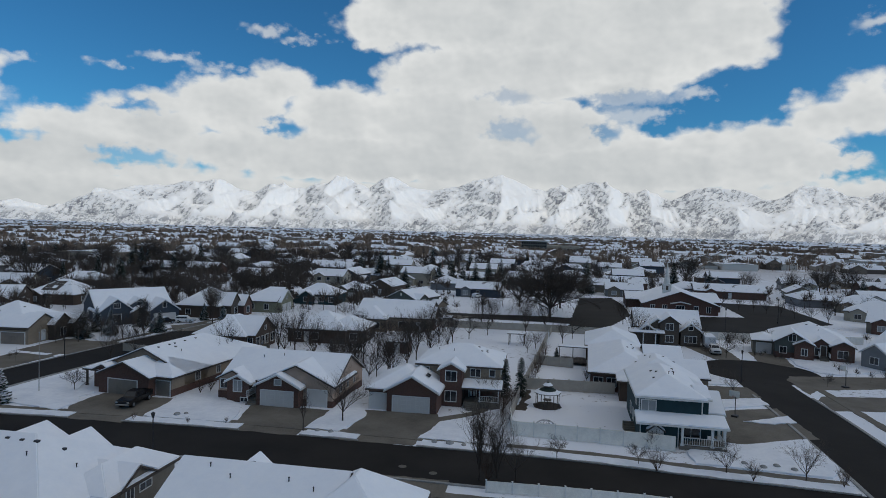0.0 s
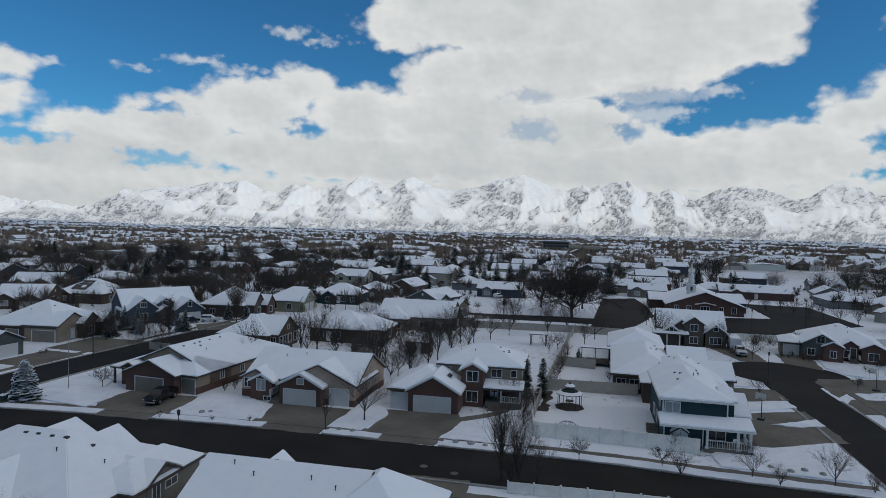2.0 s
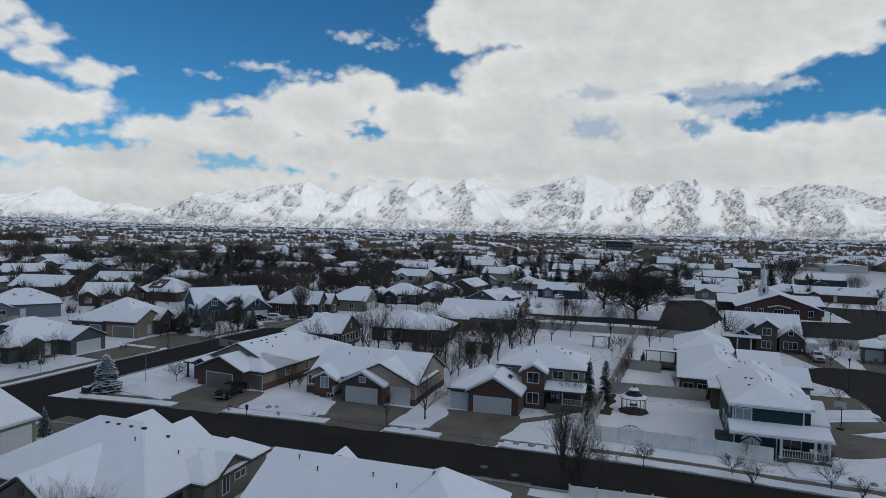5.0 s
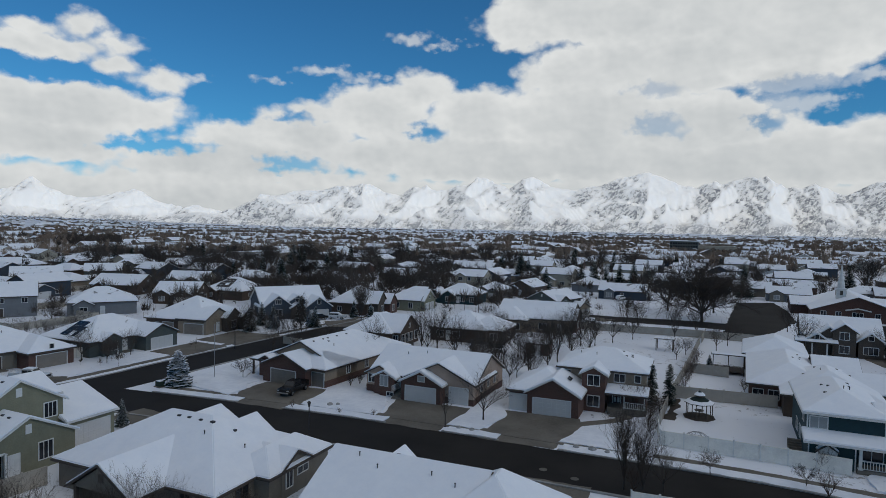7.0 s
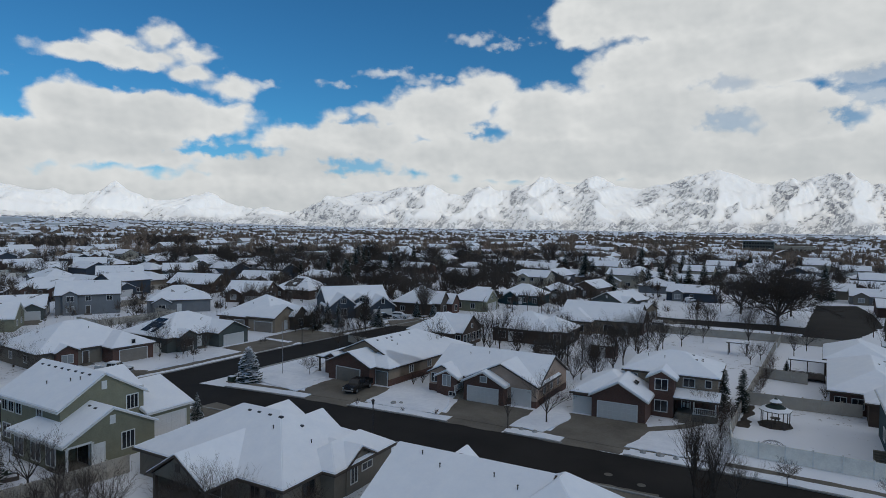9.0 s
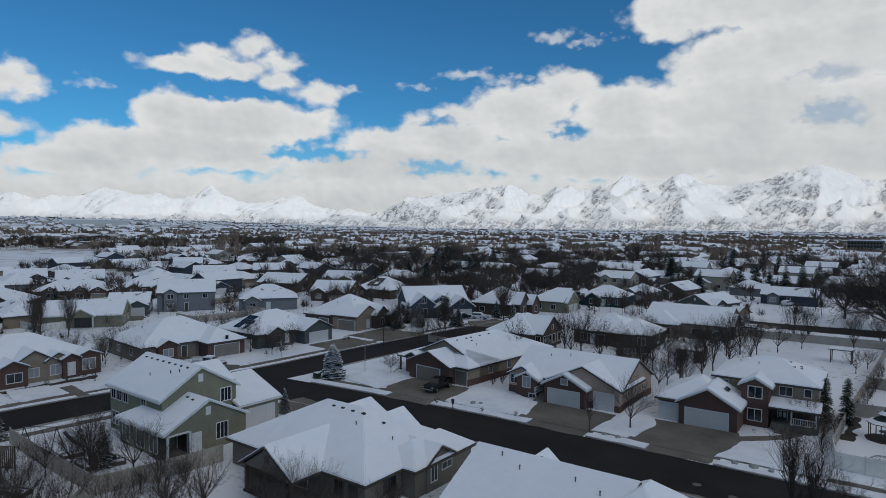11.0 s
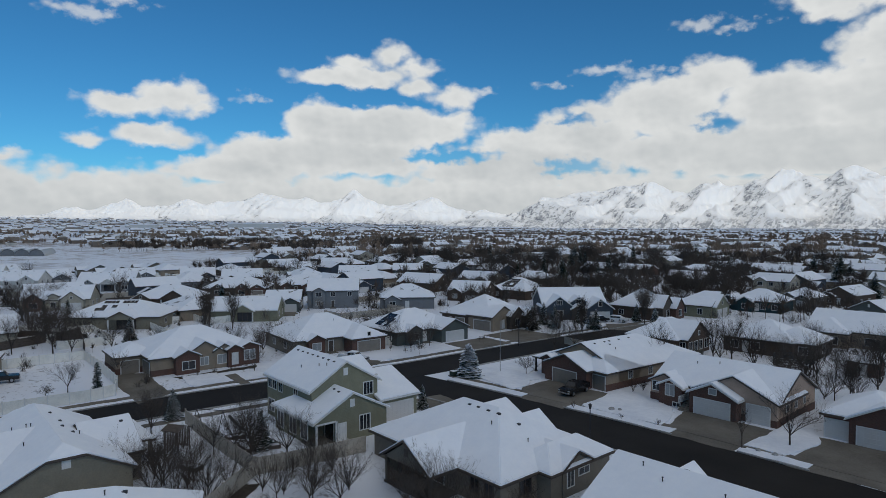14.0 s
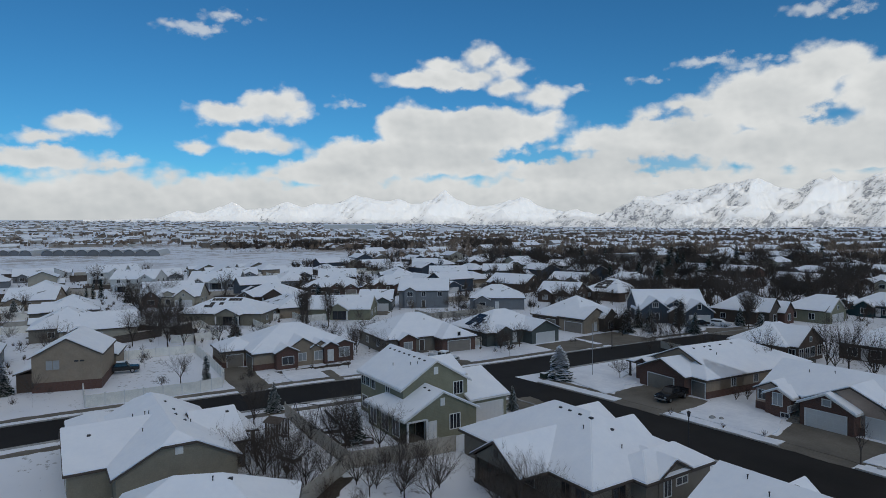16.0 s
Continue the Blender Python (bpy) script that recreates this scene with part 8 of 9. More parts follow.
# ---- houses of the middle distance ----
for x, y, rot, w, d, wall, acc, seed, roof, eave, gside in (
        (-342, 64, 78, 16, 12, "grey", "grey", 10, "x", 3.0, 1),
        (-288, 104, 78, 15, 11, "greygreen", "grey", 13, "x", 3.4, 1),
        (-270, 131, 66, 15, 11, "beige", "grey", 15, "x", 3.2, 1),
        (-233, 127, -20, 18, 13, "grey", "grey", 16, "hip", 3.2, 0),
        (-250, 148, 60, 14, 11, "greygreen", "navy", 17, "x", 3.2, 1)):
    ranch(x, y, rot, w, d, wall, acc, seed, roof, eave, 0.5, gside)
for x, y, rot, w, d, wall, acc, seed, roof, eave, gside in (
        (-262, 46, -16, 20, 13, "taupe", "brick", 18, "hip", 2.9, 0),
        (-226, 41, 64, 14, 13, "tan", "tan", 19, "x", 3.0, 0),
        (-200, 40, -16, 18, 13, "grey", "taupe", 20, "hip", 2.9, 1),
        (-168, 31, -16, 17, 14, "taupe", "taupe", 21, "hip", 3.0, 0)):
    ranch(x, y, rot, w, d, wall, acc, seed, roof, eave, 0.5, gside)
for x, y, rot, w, d, wall, acc, seed, roof, eave, gside in (
        (-225, 153, 55, 16, 12, "brown", "tan", 26, "x", 3.2, 0),
        (-220, 175, -20, 17, 12, "grey", "grey", 28, "hip", 3.0, 0),
        (-249, 203, 45, 15, 11, "beige", "white", 29, "x", 3.2, 1),
        (-242, 219, 45, 13, 10, "white", "white", 30, "x", 5.0, 0),
        (-182, 148, 50, 17, 12, "brown", "brick", 31, "hip", 3.0, 1),
        (-202, 197, 45, 17, 12, "brick", "brown", 32, "x", 3.2, 1)):
    ranch(x, y, rot, w, d, wall, acc, seed, roof, eave, 0.5, gside)
for x, y, rot, w, d, wall, acc, seed, roof, eave, gside in (
        (-141, 127, 45, 15, 12, "grey", "grey", 33, "x", 5.2, 0),
        (-148, 114, 45, 10, 9, "grey", "greygreen", 34, "x", 3.2, 1),
        (-119.5, 165.0, 14, 13, 11, "brown", "brown", 35, "x", 3.2, 1),
        (-197, 225, 40, 14, 11, "greygreen", "brown", 36, "x", 3.2, 0),
        (-152, 178, 6, 17, 12, "brown", "brick", 37, "x", 3.2, 0),
        (-122, 139, 42, 16, 13, "grey", "grey", 38, "hip", 3.4, 0),
        (-204, 251, 35, 12, 10, "taupe", "taupe", 39, "hip", 5.0, 0),
        (-178, 250, 35, 13, 10, "grey", "grey", 40, "x", 5.0, 0)):
    ranch(x, y, rot, w, d, wall, acc, seed, roof, eave, 0.5, gside)
for x, y, rot, w, d, wall, acc, seed, roof, eave, gside in (
        (-143.5, 204, 8, 15, 11, "taupe", "tan", 41, "x", 3.0, 1),
        (-127, 221, 20, 16, 10, "brown", "brown", 42, "hip", 3.0, 0),
        (-180, 255, 18, 9, 15, "greygreen", "greygreen", 43, "y", 4.6, 0),
        (-195, 243, 14, 13, 10, "taupe", "brown", 44, "hip", 5.2, 0),
        (-43.5, 239, -12, 12, 9, "beige", "white", 46, "x", 5.2, 0),
        (-31.5, 213, -12, 9, 10, "grey", "taupe", 47, "hip", 3.0, 1),
        (-22, 223, -20, 9, 13, "brown", "navy", 48, "y", 3.4, 0)):
    ranch(x, y, rot, w, d, wall, acc, seed, roof, eave, 0.5, gside)
hh_, m = ranch(-112, 178.5, -8, 15, 13, "brown", "brown", 49, "hip", 3.0, 0.55, 0)
solar(hh_, m, -3.6, 1.6, 1.0, 5.4, 4, 4, random.Random(5), 0.1)
for x, y, rot, w, d, wall, acc, seed, roof, eave, gside in (
        (-4, 176, 60, 13, 9, "greygreen", "tan", 50, "x", 5.0, 1),
        (13, 226, -10, 16, 9, "navy", "grey", 51, "x", 3.0, 0),
        (62, 256, -12, 13, 9, "taupe", "brown", 52, "x", 3.0, 0),
        (70, 240, -12, 14, 9, "grey", "taupe", 53, "x", 2.8, 0),
        (112, 243, -14, 26, 10, "brick", "tan", 54, "x", 2.8, 0),
        (162, 284, -16, 14, 10, "grey", "beige", 55, "x", 3.2, 1),
        (146, 246, 70, 13, 10, "taupe", "taupe", 56, "x", 3.0, 0),
        (138, 205, -30, 15, 11, "taupe", "tan", 57, "hip", 3.0, 1)):
    ranch(x, y, rot, w, d, wall, acc, seed, roof, eave, 0.48, gside)
for x, y, rot, w, d, wall, acc, seed, roof, eave, gside in (
        (128, 184, -40, 16, 12, "beige", "tan", 58, "hip", 3.0, 1),
        (118, 160, -40, 15, 12, "taupe", "brick", 59, "x", 3.0, 1),
        (108, 138, -40, 15, 12, "grey", "brick", 60, "hip", 3.0, 1),
        (-104, 3, 80, 17, 13, "tan", "brick", 61, "hip", 3.0, 1),
        (-138, 8, -14, 17, 12, "grey", "taupe", 62, "x", 3.0, 0),
        (-150, 40, 75, 15, 12, "beige", "tan", 63, "x", 3.0, 0),
        (-160, 5, 76, 15, 12, "taupe", "brick", 64, "hip", 3.0, 1)):
    ranch(x, y, rot, w, d, wall, acc, seed, roof, eave, 0.48, gside)


def gable_front(h, x0, x1, out, depth, eave, wall, what, pitch=0.6, rake=None):
    """A gable on a house's front with a garage door, a window or an open porch under it."""
    xm = (x0 + x1) / 2
    if what == "porch":
        block(h, x0, x1, -out, depth, eave, "y", None, pitch, 0.35, cover=WORN_SNOW, rake=rake)
        bm = bmesh.new()
        rise = pitch * (x1 - x0) / 2
        rings = [[bm.verts.new(q) for q in ((x0, y, eave - 0.25), (x1, y, eave - 0.25), (x1, y, eave), (xm, y, eave + rise), (x0, y, eave))] for y in (-out, -out + 0.2)]
        for k in range(5):
            bm.faces.new((rings[0][k], rings[0][(k + 1) % 5], rings[1][(k + 1) % 5], rings[1][k]))
        bm.faces.new(rings[0])
        bm.faces.new(rings[1][::-1])
        part("gable_wall", bm, WALLS[wall], h)
        for q in (x0 + 0.2, x1 - 0.2):
            post(h, q, -out + 0.2, 0, eave - 0.1, 0.28)
        # wide dark glazing stands in for the shade inside the open porch
        window(h, "S", 0, xm, 0.2, (x1 - x0) * 0.7, 2.1, FASCIA, 2)
        return
    block(h, x0, x1, -out, depth, eave, "y", wall, pitch, 0.4, cover=WORN_SNOW, rake=rake)
    if what == "garage":
        garage_door(h, "S", -out, xm, min(4.9, x1 - x0 - 1.0), 2.2, DOORTAN if wall in ("brown", "brick", "stone") else None)
    else:
        window(h, "S", -out, xm, 0.9, min(2.0, (x1 - x0) * 0.5), 1.4)
    if pitch * (x1 - x0) > 2.6:
        window(h, "S", -out, xm, eave + 0.35, 0.6, 0.6, bars=0)


def gabled_house(x, y, rot, w, d, eave, roof, pitch, wall, gables, label, vent_row=0, rake=None):
    h = home(x, y, rot, label, "houses of the western streets")
    m = block(h, -w / 2, w / 2, 0, d, eave, roof, wall, pitch, 0.5, cover=WORN_SNOW, rake=rake)
    for row in gables:
        gable_front(h, *row, rake=rake)
    for side, at in (("E", w / 2), ("W", -w / 2)):
        for f in (0.3, 0.7):
            window(h, side, at, d * f, 1.0, 1.2, 1.2)
            if eave > 4.5:
                window(h, side, at, d * f, 3.7, 1.1, 1.2)
    if eave > 4.5:
        for q in (-0.32, -0.1, 0.12, 0.34):
            window(h, "S", 0, w * q, 3.7, 1.1, 1.2)
    vents(h, m, [(-w * 0.3 + w * 0.6 * k / max(1, vent_row - 1), d / 2 - 0.5) for k in range(vent_row)])
    pipes(h, m, [(w * 0.1, d * 0.3), (-w * 0.2, d * 0.35)])
    return h, m


hh_, m = gabled_house(-154, 68.7, 42, 22, 14, 3.0, "hip", 0.44, "olive", [(0.2, 6.4, 3.2, 6, 3.0, "olive", "porch", 0.5)],
                      "wide olive tan house with arched patio and ridge solar panels")
solar(hh_, m, -4.2, 3.8, 5.3, 6.5, 1, 9, random.Random(4), 0.1)
solar(hh_, m, -5.2, -0.4, 2.2, 4.6, 2, 4, random.Random(6), 0.6)
gabled_house(-202.3, 74.2, 53, 18.5, 11, 3.2, "x", 0.62, "beige", [(-7.6, -2.6, 1.6, 5, 3.2, "brick", "window", 0.75), (2.0, 8.0, 2.4, 5, 3.2, "beige", "garage", 0.75), (-1.6, 1.0, 0.4, 4, 4.2, "beige", "window", 0.5)],
             "beige house with two steep front gables and snowy roof", 4)
gabled_house(-180, 95, 40, 18, 14, 3.1, "hip", 0.5, "brown", [(-8.4, -3.2, 1.4, 6, 3.1, "stone", "window", 0.6), (0.2, 7.8, 2.2, 7, 3.3, "brown", "porch", 0.6)],
             "dark brown house with deep porch gable and snowy hip roof", 3)
gabled_house(-191, 127, 45, 22, 13, 3.0, "hip", 0.46, "brown", [(-8, -3.4, 1.2, 5, 3.0, "stone", "window", 0.6), (0.4, 4.6, 1.6, 5, 3.1, "brick", "window", 0.7), (5.4, 10.2, 2.6, 6, 2.9, "brick", "garage", 0.55)],
             "long brown brick house with three front gables", 4)
gabled_house(-139.5, 95, 42, 17, 11, 3.0, "x", 0.5, "sage", [(-2.2, 3.0, 2.2, 5, 3.0, "sage", "porch", 0.6)], "pale sage house with a white porch gable and snowy roof", 3, TRIM)
gabled_house(-245, 107, 48, 20, 12, 3.1, "x", 0.62, "grey", [(-7.5, -3.5, 1.0, 5, 3.1, "grey", "window", 0.7), (-1.0, 4.4, 2.2, 6, 3.1, "white", "porch", 0.6), (5.2, 9.6, 1.4, 5, 3.1, "grey", "window", 0.6)],
             "grey house with steep snowy roof and white-trimmed porch gables", 5, TRIM)
gabled_house(-258, 81, 48, 17, 11, 5.2, "x", 0.55, "white", [(2.4, 7.6, 0.8, 5, 5.2, "white", "window", 0.65), (-6.6, -1.4, 2.4, 3, 2.7, "white", "porch", 0.3)],
             "two-storey off-white house with low porch and snowy roof", 6, TRIM)
gabled_house(-303, 84, 60, 15, 11, 5.4, "x", 0.5, "white", [(1.6, 6.6, 1.0, 5, 5.4, "white", "window", 0.7), (-5.8, -0.6, 2.4, 3, 2.8, "white", "porch", 0.4)],
             "two-storey off-white house on the edge of the field", 4, TRIM)
spots = [(o.matrix_world.translation.x, o.matrix_world.translation.y) for o in scene.objects if o.name.startswith("house") or o.name.startswith("church")]


# ---- the far town: houses copied from a few kinds ----
def plain_house(x, y, rot, wall, w, d, eave, roof, label):
    h = home(x, y, rot, label, "houses of the far town")
    block(h, -w / 2, w / 2, 0, d, eave, roof, wall, 0.45, 0.5, cover=WORN_SNOW)
    block(h, -w / 2 + 0.5, -w / 2 + 6.5, -2.5, d * 0.5, 2.7, "y", wall, 0.5, 0.4)
    garage_door(h, "S", -2.5, -w / 2 + 3.5, 4.4)
    for side, at, q in (("S", 0, w * 0.2), ("N", d, w * 0.1), ("E", w / 2, d / 2)):
        window(h, side, at, q, 0.9, 1.8, 1.3)
    for o in [c for c in h.children_recursive if c.name.startswith("door_surround")]:
        bpy.data.objects.remove(o)
    return h


def far_house(x, y, rot, wall, w, d, eave, roof, label):
    """A house too far off to show its windows: walls, roof, snow and a garage door."""
    h = home(x, y, rot, label, "houses of the far town")
    block(h, -w / 2, w / 2, 0, d, eave, roof, wall, 0.45, 0.5, cover=WORN_SNOW)
    block(h, -w / 2 + 0.5, -w / 2 + 6.5, -2.5, d * 0.5, 2.7, "y", wall, 0.5, 0.4)
    garage_door(h, "S", -2.5, -w / 2 + 3.5, 4.4)
    first = {}
    for o in list(h.children_recursive):
        kind = o.name.split(".")[0]
        if kind == "door_surround":
            bpy.data.objects.remove(o)
        elif kind in first:
            bm = bmesh.new()
            bm.from_mesh(first[kind].data)
            bm.from_mesh(o.data)
            bm.to_mesh(first[kind].data)
            bm.free()
            if kind == "roof":
                for c in o.children:
                    c.parent = first[kind]
            bpy.data.objects.remove(o)
        else:
            first[kind] = o
    return h


def is_open(x, y):
    """Fields and car parks that stay clear."""
    r, az = math.hypot(x, y), math.degrees(math.atan2(x, y))
    if az < -55 and 372 - (az + 55) * 0.6 < r < 640:
        return True
    if az < -68 and 640 <= r < 880:
        return True
    if 140 < x < 330 and 308 < y < 440:
        return True
    return 20 < x < 125 and 148 < y < 238


KINDS = [("taupe", 17, 11, 2.8, "x"), ("grey", 15, 10, 2.8, "hip"), ("brick", 18, 10, 2.8, "x"), ("beige", 13, 10, 5.2, "x"), ("brown", 16, 11, 2.8, "hip"),
         ("white", 14, 10, 3.0, "x"), ("tan", 18, 11, 2.8, "hip"), ("navy", 14, 10, 4.8, "x")]
protos, far_protos = [], []
rng = random.Random(17)
placed = list(spots)
u_, v_ = Vector((math.cos(radians(-12)), math.sin(radians(-12)))), Vector((math.sin(radians(12)), math.cos(radians(12))))


def town_house(q, rot, k):
    """One more house of the town at q, near ones with windows."""
    stock_, make = (protos, plain_house) if q.length < 330 else (far_protos, far_house)
    placed.append((q.x, q.y))
    if len(stock_) < len(KINDS):
        wall, w, d, eave, roof = KINDS[len(stock_)]
        stock_.append(make(q.x, q.y, rot, wall, w, d, eave, roof, "distant %s house with snow covered roof among trees" % COLOUR_WORD[wall]))
    else:
        copy_thing(stock_[k], pose(q.x, q.y, 0, 0, 0, rot))


count = 0
for i in range(-34, 26):
    for j in range(-6, 30):
        q = u_ * (i * 22 + rng.uniform(-3, 3)) + v_ * (j * 31 + (6 if i % 2 else 0) + rng.uniform(-4, 4))
        r, az = q.length, math.degrees(math.atan2(q.x, q.y))
        if not (150 < r < 445 and -96 < az < 46) or is_open(q.x, q.y) or count >= 205:
            continue
        if az > -43 and r < (262 if az < -8 else 215):
            continue
        if az > -57 and r < 165:
            continue
        if min((q - Vector(s)).length for s in placed) < (17.5 if az < -42 else 19) or rng.random() < (0.12 if az < -42 else 0.3 if az < -8 else 0.1):
            continue
        town_house(q, -12 + rng.choice((0, 180, 90, 0)) + rng.uniform(-4, 4), rng.randrange(len(KINDS)))
        count += 1

# plot fences of the middle distance, a side at a time
FENCE_MATS = [(TANVINYL, "tan vinyl"), (VINYL, "pale vinyl"), (WOODDARK, "dark wooden"), (TANVINYL, "tan vinyl")]
rng = random.Random(29)
made = 0
for x, y in placed:
    r, az = math.hypot(x, y), math.degrees(math.atan2(x, y))
    if not (140 < r < 420 and az < -38) or made >= 90:
        continue
    mat_, word = FENCE_MATS[rng.randrange(4)]
    f_ = thing("fence", pose(x, y, 0, 0, 0, rng.choice((-12, 78, 168, 258))), word + " fence round a snowy back yard", "fence", "yard fences")
    w, d = rng.uniform(8.5, 10.5), rng.uniform(21, 26)
    for (ax, ay), (bx, by) in (((-w, 13), (-w, d)), ((-w, d), (w, d)), ((w, d), (w, 13))):
        bm = bmesh.new()
        a, b = Vector((ax, ay)), Vector((bx, by))
        dd = (b - a).normalized()
        nn = Vector((-dd.y, dd.x)) * 0.04
        prism(bm, [tuple(a + nn), tuple(b + nn), tuple(b - nn), tuple(a - nn)], 0.0, 1.7)
        for k in range(int((b - a).length / 2.4) + 1):
            p = a + dd * 2.4 * k
            solid(bm, p.x - 0.08, p.x + 0.08, p.y - 0.08, p.y + 0.08, 0, 1.85)
        part("fence_side", bm, mat_, f_)
    made += 1


# ---- single trees between the middle houses ----
rng = random.Random(23)
trees_placed = 0
while trees_placed < 215:
    az, r = rng.uniform(-92, 40), 120 + 330 * rng.random() ** 0.8
    dense = 0.45 if az < -55 else 0.6 if az < -42 or az > 0 else 1.0
    if az < -42 and r > 360:
        continue
    x, y = r * math.sin(radians(az)), r * math.cos(radians(az))
    if rng.random() > dense or is_open(x, y) or min(math.hypot(x - a, y - b) for a, b in placed) < 10:
        continue
    if CROSS.p and min((p - Vector((x, y))).length for p in CROSS.p) < 9:
        continue
    kind = rng.choice(("yard", "tall", "big", "big", "tall", "yard", "fir", "round", "spruce")) if az > -45 else rng.choice(("yard", "yard", "tall", "round", "bush", "spruce"))
    if r < 235 and az > -57:
        continue
    tree(kind, x, y, rng.uniform(0.75, 1.1))
    trees_placed += 1


# ---- far woods and the far town, too many to count ----
FARBARK = material("bare branches", (0.045, 0.036, 0.03), (0.12, 0.095, 0.077), 0.05, 0.9, 0.2)
WOODS = material("brown winter woods", (0.14, 0.107, 0.083), (0.34, 0.255, 0.19), 0.012, 0.9, 0.2)
def woods(name, label, n_, seed, place, size, twigs, width, mat):
    rng_ = np.random.RandomState(seed)
    verts, faces = [], []
    done = 0
    while done < n_:
        x, y = place(rng_)
        if x is None:
            continue
        z = land_height(x, y)
        hgt_ = size * rng_.uniform(0.6, 1.25)
        cr = hgt_ * rng_.uniform(0.28, 0.45)
        wd = width * max(1.0, math.hypot(x, y) / 500)
        # stem
        b = len(verts)
        verts += [(x - wd, y, z - 0.5), (x + wd, y, z - 0.5), (x, y, z + hgt_ * 0.8)]
        faces.append((b, b + 1, b + 2))
        for k in range(twigs):
            th, ph = rng_.uniform(0, 2 * math.pi), math.acos(rng_.uniform(-0.35, 1))
            rr = rng_.uniform(0.55, 1.0)
            ex, ey, ez = cr * rr * math.sin(ph) * math.cos(th), cr * rr * math.sin(ph) * math.sin(th), hgt_ * 0.58 + hgt_ * 0.42 * rr * math.cos(ph)
            sx, sy, sz = ex * 0.25, ey * 0.25, hgt_ * 0.3 + (ez - hgt_ * 0.3) * 0.35
            px_, py_ = -math.sin(th + 0.6) * wd, math.cos(th + 0.6) * wd
            b = len(verts)
            verts += [(x + sx - px_, y + sy - py_, z + sz), (x + sx + px_, y + sy + py_, z + sz), (x + ex, y + ey, z + ez)]
            faces.append((b, b + 1, b + 2))
            b = len(verts)
            verts += [(x + ex * 0.6, y + ey * 0.6, z + ez * 0.8), (x + ex * 0.6, y + ey * 0.6, z + ez * 0.8 + wd * 1.2), (x + ex * 1.05 + px_ * 4, y + ey * 1.05 + py_ * 4, z + ez * rng_.uniform(0.85, 1.05))]
            faces.append((b, b + 1, b + 2))
        done += 1
    me_ = bpy.data.meshes.new(name)
    me_.from_pydata(verts, [], faces)
    me_.materials.append(mat)
    return tagged(new(name, me_), label, "trees", kind="stuff")


def near_wood(rng_):
    az, r = rng_.uniform(-60, 44), 175 + 340 * rng_.uniform() ** 0.9
    x, y = r * math.sin(radians(az)), r * math.cos(radians(az))
    dens_ = 0.6 + noise.noise(Vector((x, y, 3)) / 90) * 0.8 + (-0.35 if az < -42 or az > -4 else 0.3) + (0.3 if -40 < az < -6 and r > 230 else 0)
    if is_open(x, y) or rng_.uniform() > dens_ or (r < 420 and min(math.hypot(x - a, y - b) for a, b in placed) < (11 if r < 260 else 8)):
        return None, None
    return x, y


def beside_house(rng_):
    """Close round the middle houses, clear of their walls."""
    a, b = spots[rng_.randint(len(spots))]
    if math.hypot(a, b) < 108:
        return None, None
    th, d_ = rng_.uniform(0, 2 * math.pi), rng_.uniform(10.5, 16)
    x, y = a + d_ * math.cos(th), b + d_ * math.sin(th)
    if is_open(x, y) or min(math.hypot(x - p_, y - q_) for p_, q_ in spots) < 9.5 or (CROSS.p and min((p - Vector((x, y))).length for p in CROSS.p) < 8):
        return None, None
    return x, y


def far_wood(rng_):
    az, r = rng_.uniform(-97, 46), 430 + 1050 * rng_.uniform() ** 1.15
    x, y = r * math.sin(radians(az)), r * math.cos(radians(az))
    dens_ = 0.5 + noise.noise(Vector((x, y, 9)) / 170) * 0.9 - (0.25 if az < -46 else 0)
    if is_open(x, y) or rng_.uniform() > dens_:
        return None, None
    return x, y


def yard_scrub(rng_):
    """Hedges and shrubs along the plot lines of the middle distance."""
    az, r = rng_.uniform(-92, 44), 120 + 480 * rng_.uniform() ** 0.85
    x, y = r * math.sin(radians(az)), r * math.cos(radians(az))
    if r < 215 and az > -57 or is_open(x, y):
        return None, None
    # plots lie in rows; growth gathers on their borders
    a_, b_ = (x * u_.x + y * u_.y) / 22, (x * v_.x + y * v_.y) / 31
    border = min(abs(a_ - round(a_)), abs(b_ - round(b_)))
    if rng_.uniform() > (1.0 if border < 0.1 else 0.3) or min(math.hypot(x - p_, y - q_) for p_, q_ in placed) < 8.5 or min((p - Vector((x, y))).length for p in CROSS.p) < 8:
        return None, None
    return x, y


woods("far_trees", "dense leafless dark brown trees filling the suburb", 2300, 4, near_wood, 7.6, 60, 0.085, FARBARK)
woods("yard_shrubs", "dark leafless hedges and shrubs along distant plot lines", 3400, 8, yard_scrub, 2.7, 26, 0.06, FARBARK)
def field_edge(rng_):
    az, r = rng_.uniform(-66, -40), rng_.uniform(560, 860)
    x, y = r * math.sin(radians(az)), r * math.cos(radians(az))
    return (x, y) if noise.noise(Vector((x, y, 31)) / 60) > 0.12 and not is_open(x, y) else (None, None)


woods("field_trees", "clumps of dark leafless trees beyond the snowy field", 420, 9, field_edge, 11.0, 60, 0.13, FARBARK)
woods("garden_shrubs", "leafless garden shrubs round the middle houses", 520, 6, beside_house, 2.2, 46, 0.022, BARK)
woods("garden_trees", "leafless garden trees between the middle houses", 210, 7, beside_house, 5.6, 90, 0.03, BARK)
woods("distant_woods", "distant leafless woods in brown bands", 9000, 5, far_wood, 9.0, 22, 0.24, WOODS)


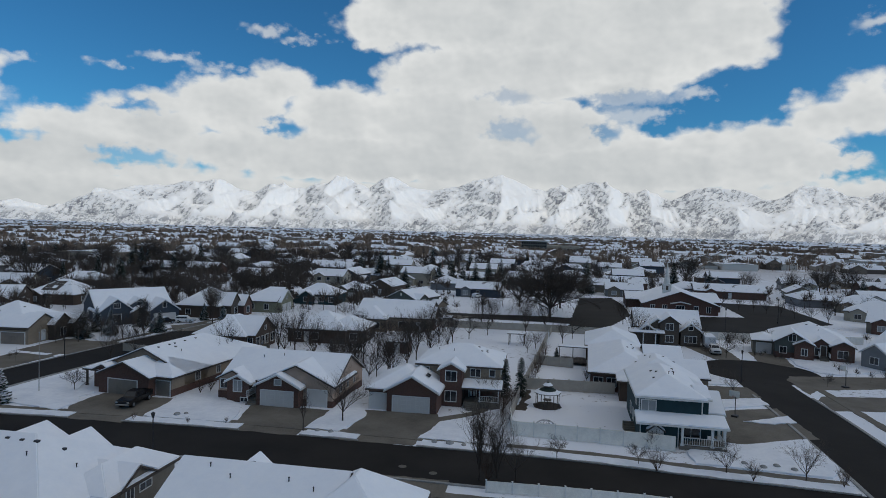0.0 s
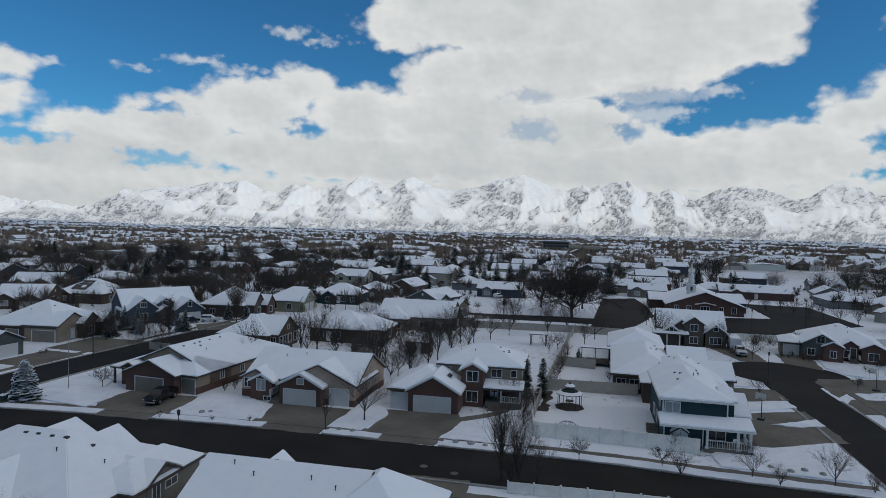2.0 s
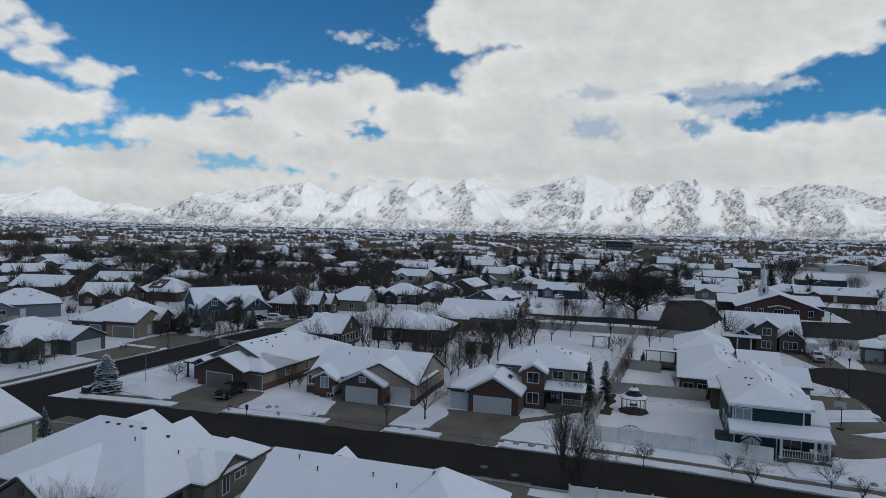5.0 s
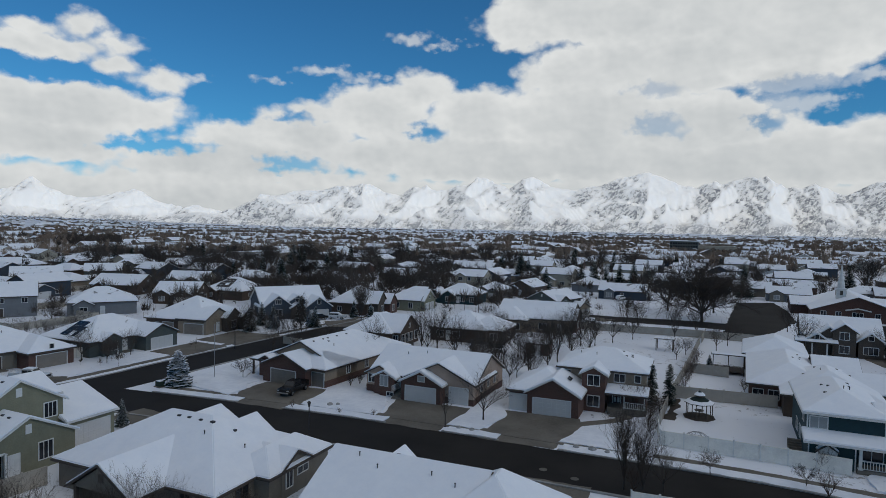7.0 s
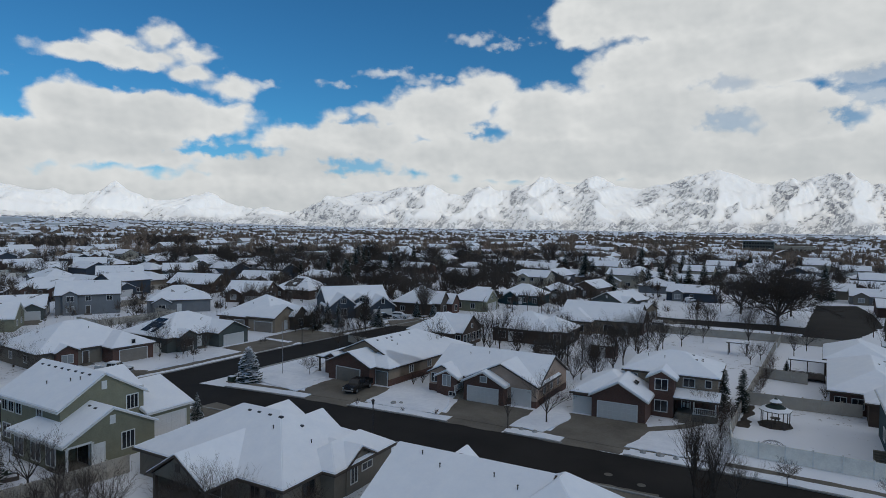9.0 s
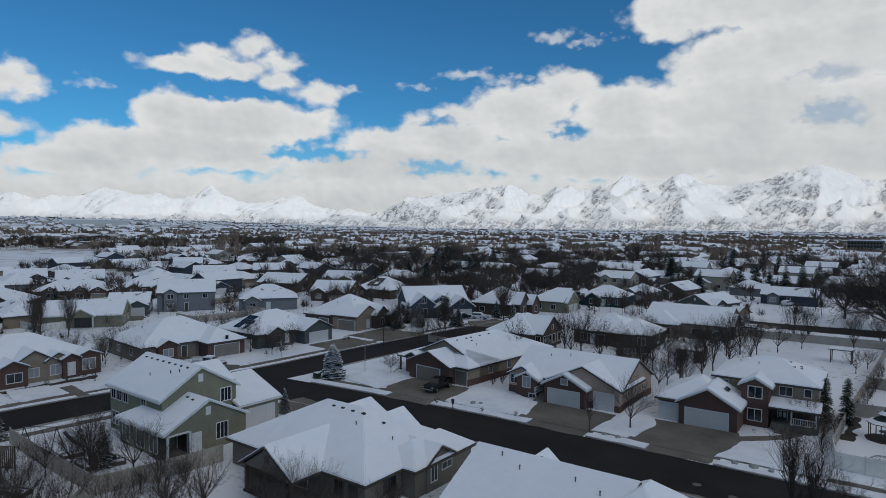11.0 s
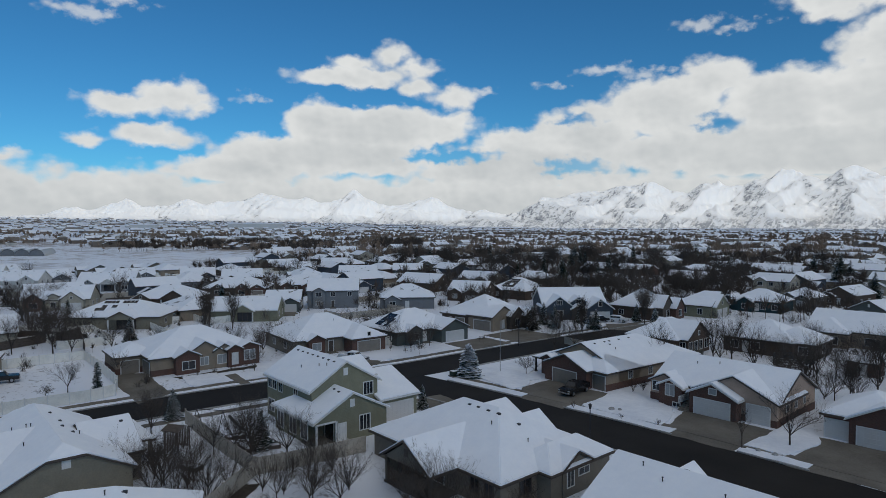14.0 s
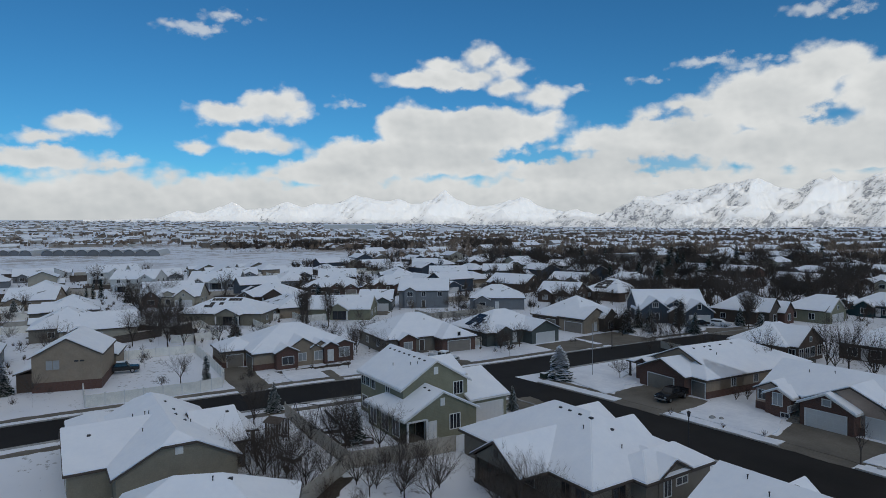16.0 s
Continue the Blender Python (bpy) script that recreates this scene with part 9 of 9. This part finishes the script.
def far_town():
    rng_ = np.random.RandomState(12)
    data = {"wall": ([], []), "snow": ([], [])}
    done = 0
    while done < 5000:
        az = rng_.uniform(-97, 46)
        r = 425 + (3900 if az < -40 else 2400) * rng_.uniform() ** 0.85
        x, y = r * math.sin(radians(az)), r * math.cos(radians(az))
        if is_open(x, y) or rng_.uniform() > 0.45 + noise.noise(Vector((x, y, 20)) / 200) * 0.9 + (0.1 if az < -46 else 0):
            continue
        z = land_height(x, y) - 0.3
        a = radians(-12 + rng_.choice([0, 90]) + rng_.uniform(-8, 8))
        big = rng_.uniform() < 0.06
        w, d, hh2 = (rng_.uniform(14, 30), rng_.uniform(10, 18), rng_.uniform(4, 7)) if big else (rng_.uniform(6, 9), rng_.uniform(4.5, 6.5), rng_.uniform(2.8, 5.2))
        rise = 0.3 if big else rng_.uniform(1.8, 3.0)
        c, s = math.cos(a), math.sin(a)
        P = lambda u, v, q: (x + u * c - v * s, y + u * s + v * c, z + q)
        vv, ff = data["wall"]
        b = len(vv)
        vv += [P(u, v, q) for q in (0, hh2) for u, v in ((-w, -d), (w, -d), (w, d), (-w, d))]
        ff += [(b, b + 1, b + 5, b + 4), (b + 1, b + 2, b + 6, b + 5), (b + 2, b + 3, b + 7, b + 6), (b + 3, b, b + 4, b + 7)]
        b = len(vv)
        vv += [P(-w, -d, hh2), P(-w, d, hh2), P(-w, 0, hh2 + rise), P(w, -d, hh2), P(w, d, hh2), P(w, 0, hh2 + rise)]
        ff += [(b, b + 1, b + 2), (b + 3, b + 4, b + 5)]
        vv, ff = data["snow"]
        b = len(vv)
        e = 0.5
        vv += [P(-w - e, -d - e, hh2 - 0.2), P(w + e, -d - e, hh2 - 0.2), P(w + e, 0, hh2 + rise + 0.3), P(-w - e, 0, hh2 + rise + 0.3), P(w + e, d + e, hh2 - 0.2), P(-w - e, d + e, hh2 - 0.2)]
        ff += [(b, b + 1, b + 2, b + 3), (b + 3, b + 2, b + 4, b + 5)]
        done += 1
    for nm, mt in (("wall", TOWNWALL), ("snow", ROOF_SNOW)):
        me_ = bpy.data.meshes.new("far_town")
        me_.from_pydata(data[nm][0], [], data[nm][1])
        me_.materials.append(mt)
        tagged(new("far_town" if nm == "wall" else "far_roof_snow", me_), "walls of countless distant houses" if nm == "wall" else "snow on countless distant roofs", "town", kind="stuff")


TOWNWALL = bpy.data.materials.new("far town walls")
TOWNWALL.use_nodes = True
n = Nodes(TOWNWALL.node_tree)
isl = n.make("ShaderNodeNewGeometry").outputs["Random Per Island"]
rr_ = ramp_node(n.nt, [(0.0, (0.09, 0.075, 0.062)), (0.35, (0.22, 0.18, 0.145)), (0.7, (0.36, 0.32, 0.27)), (1.0, (0.6, 0.58, 0.54))])
n.put(rr_.inputs[0], isl)
pr = n.make("ShaderNodeBsdfPrincipled", Base_Color=rr_.outputs[0], Roughness=0.85)
n.make("ShaderNodeOutputMaterial", Surface=pr.outputs[0])
far_town()

# office block beyond the trees
h = thing("office_block", pose(94, 648, 0, 0, 0, -12), "dark grey flat-roofed office block with rows of windows", "building")
bm = bmesh.new()
solid(bm, -13, 13, 0, 16, 0, 13)
part("wall", bm, WALLS["greygreen"], h)
bm = bmesh.new()
solid(bm, -13.3, 13.3, -0.3, 16.3, 13, 13.5)
part("roof", bm, ROOF_SNOW, h)
for z in (1.2, 4.2, 7.2, 10.2):
    for q in range(-5, 6):
        window(h, "S", 0, q * 2.3, z, 1.5, 1.5, FASCIA, 0)
bm = bmesh.new()
solid(bm, 13, 46, 2, 14, 0, 9)
part("annex", bm, WALLS["beige"], h)
for z in (1.2, 4.6):
    for q in range(10):
        window(h, "S", 2, 15.5 + q * 3.2, z, 1.5, 1.5, TRIM, 0)

# long white sheds on the plain
for x, y, w, d, z in ((-1560, 1110, 150, 60, 18), (-1330, 1130, 60, 40, 9), (-1800, 900, 70, 50, 9)):
    bm = bmesh.new()
    zz_ = land_height(x, y) - 1
    solid(bm, -w / 2, w / 2, -d / 2, d / 2, 0, z)
    h = thing("warehouse", pose(x, y, zz_, 0, 0, 52), "long white warehouse on the snowy plain", "warehouse", "warehouses")
    part("wall", bm, WALLS["white"], h)
    bm = bmesh.new()
    slab(bm, roof_polys("x", -w / 2, w / 2, -d / 2, d / 2, z, 0.06, 0.5, 0.5), 0, 0.5)
    part("roof_snow", bm, ROOF_SNOW, h)

# hoop greenhouses beyond the field
for k in range(16):
    f = k / 15
    x, y = -745 + 150 * f, 108 + 102 * f
    if k in (5,):
        continue
    h = thing("greenhouse", pose(x, y, land_height(x, y) - 0.4, 0, 0, 62), "long hooped greenhouse dusted with snow", "greenhouse", "greenhouses")
    for nm, mt, rad_g, q0, q1, half in (("cover", GREYVINYL, 1.0, 0, 12, 30.0), ("roof_snow", ROOF_SNOW, 1.03, 4, 10, 30.2)):
        bm = bmesh.new()
        rings = []
        for e_ in (-1, 1):
            rings.append([bm.verts.new((5.6 * rad_g * math.cos(math.pi * q / 12), e_ * half, 6.0 * rad_g * math.sin(math.pi * q / 12))) for q in range(q0, q1 + 1)])
        for q in range(q1 - q0):
            bm.faces.new((rings[0][q], rings[0][q + 1], rings[1][q + 1], rings[1][q]))
        part(nm, bm, mt, h)
    for e_ in (-1, 1):
        bm = bmesh.new()
        bm.faces.new([bm.verts.new((5.5 * math.cos(math.pi * q / 12), e_ * 29.6, 5.9 * math.sin(math.pi * q / 12))) for q in range(13)])
        part("end_wall", bm, WALLS["grey"], h)

# cleared drives before the garages of the middle houses
for k, (m_, x0, x1, y1) in enumerate(APRONS):
    c = [m_ @ Vector(q) for q in ((x0, y1, 0), (x1, y1, 0), (x1 + 0.3, y1 - 8.0, 0), (x0 - 0.3, y1 - 8.0, 0))]
    pad([(q.x, q.y) for q in c], 0.05, CONCRETE, "driveway", "concrete driveway before a garage, half cleared of snow", 0.3, 300 + k)
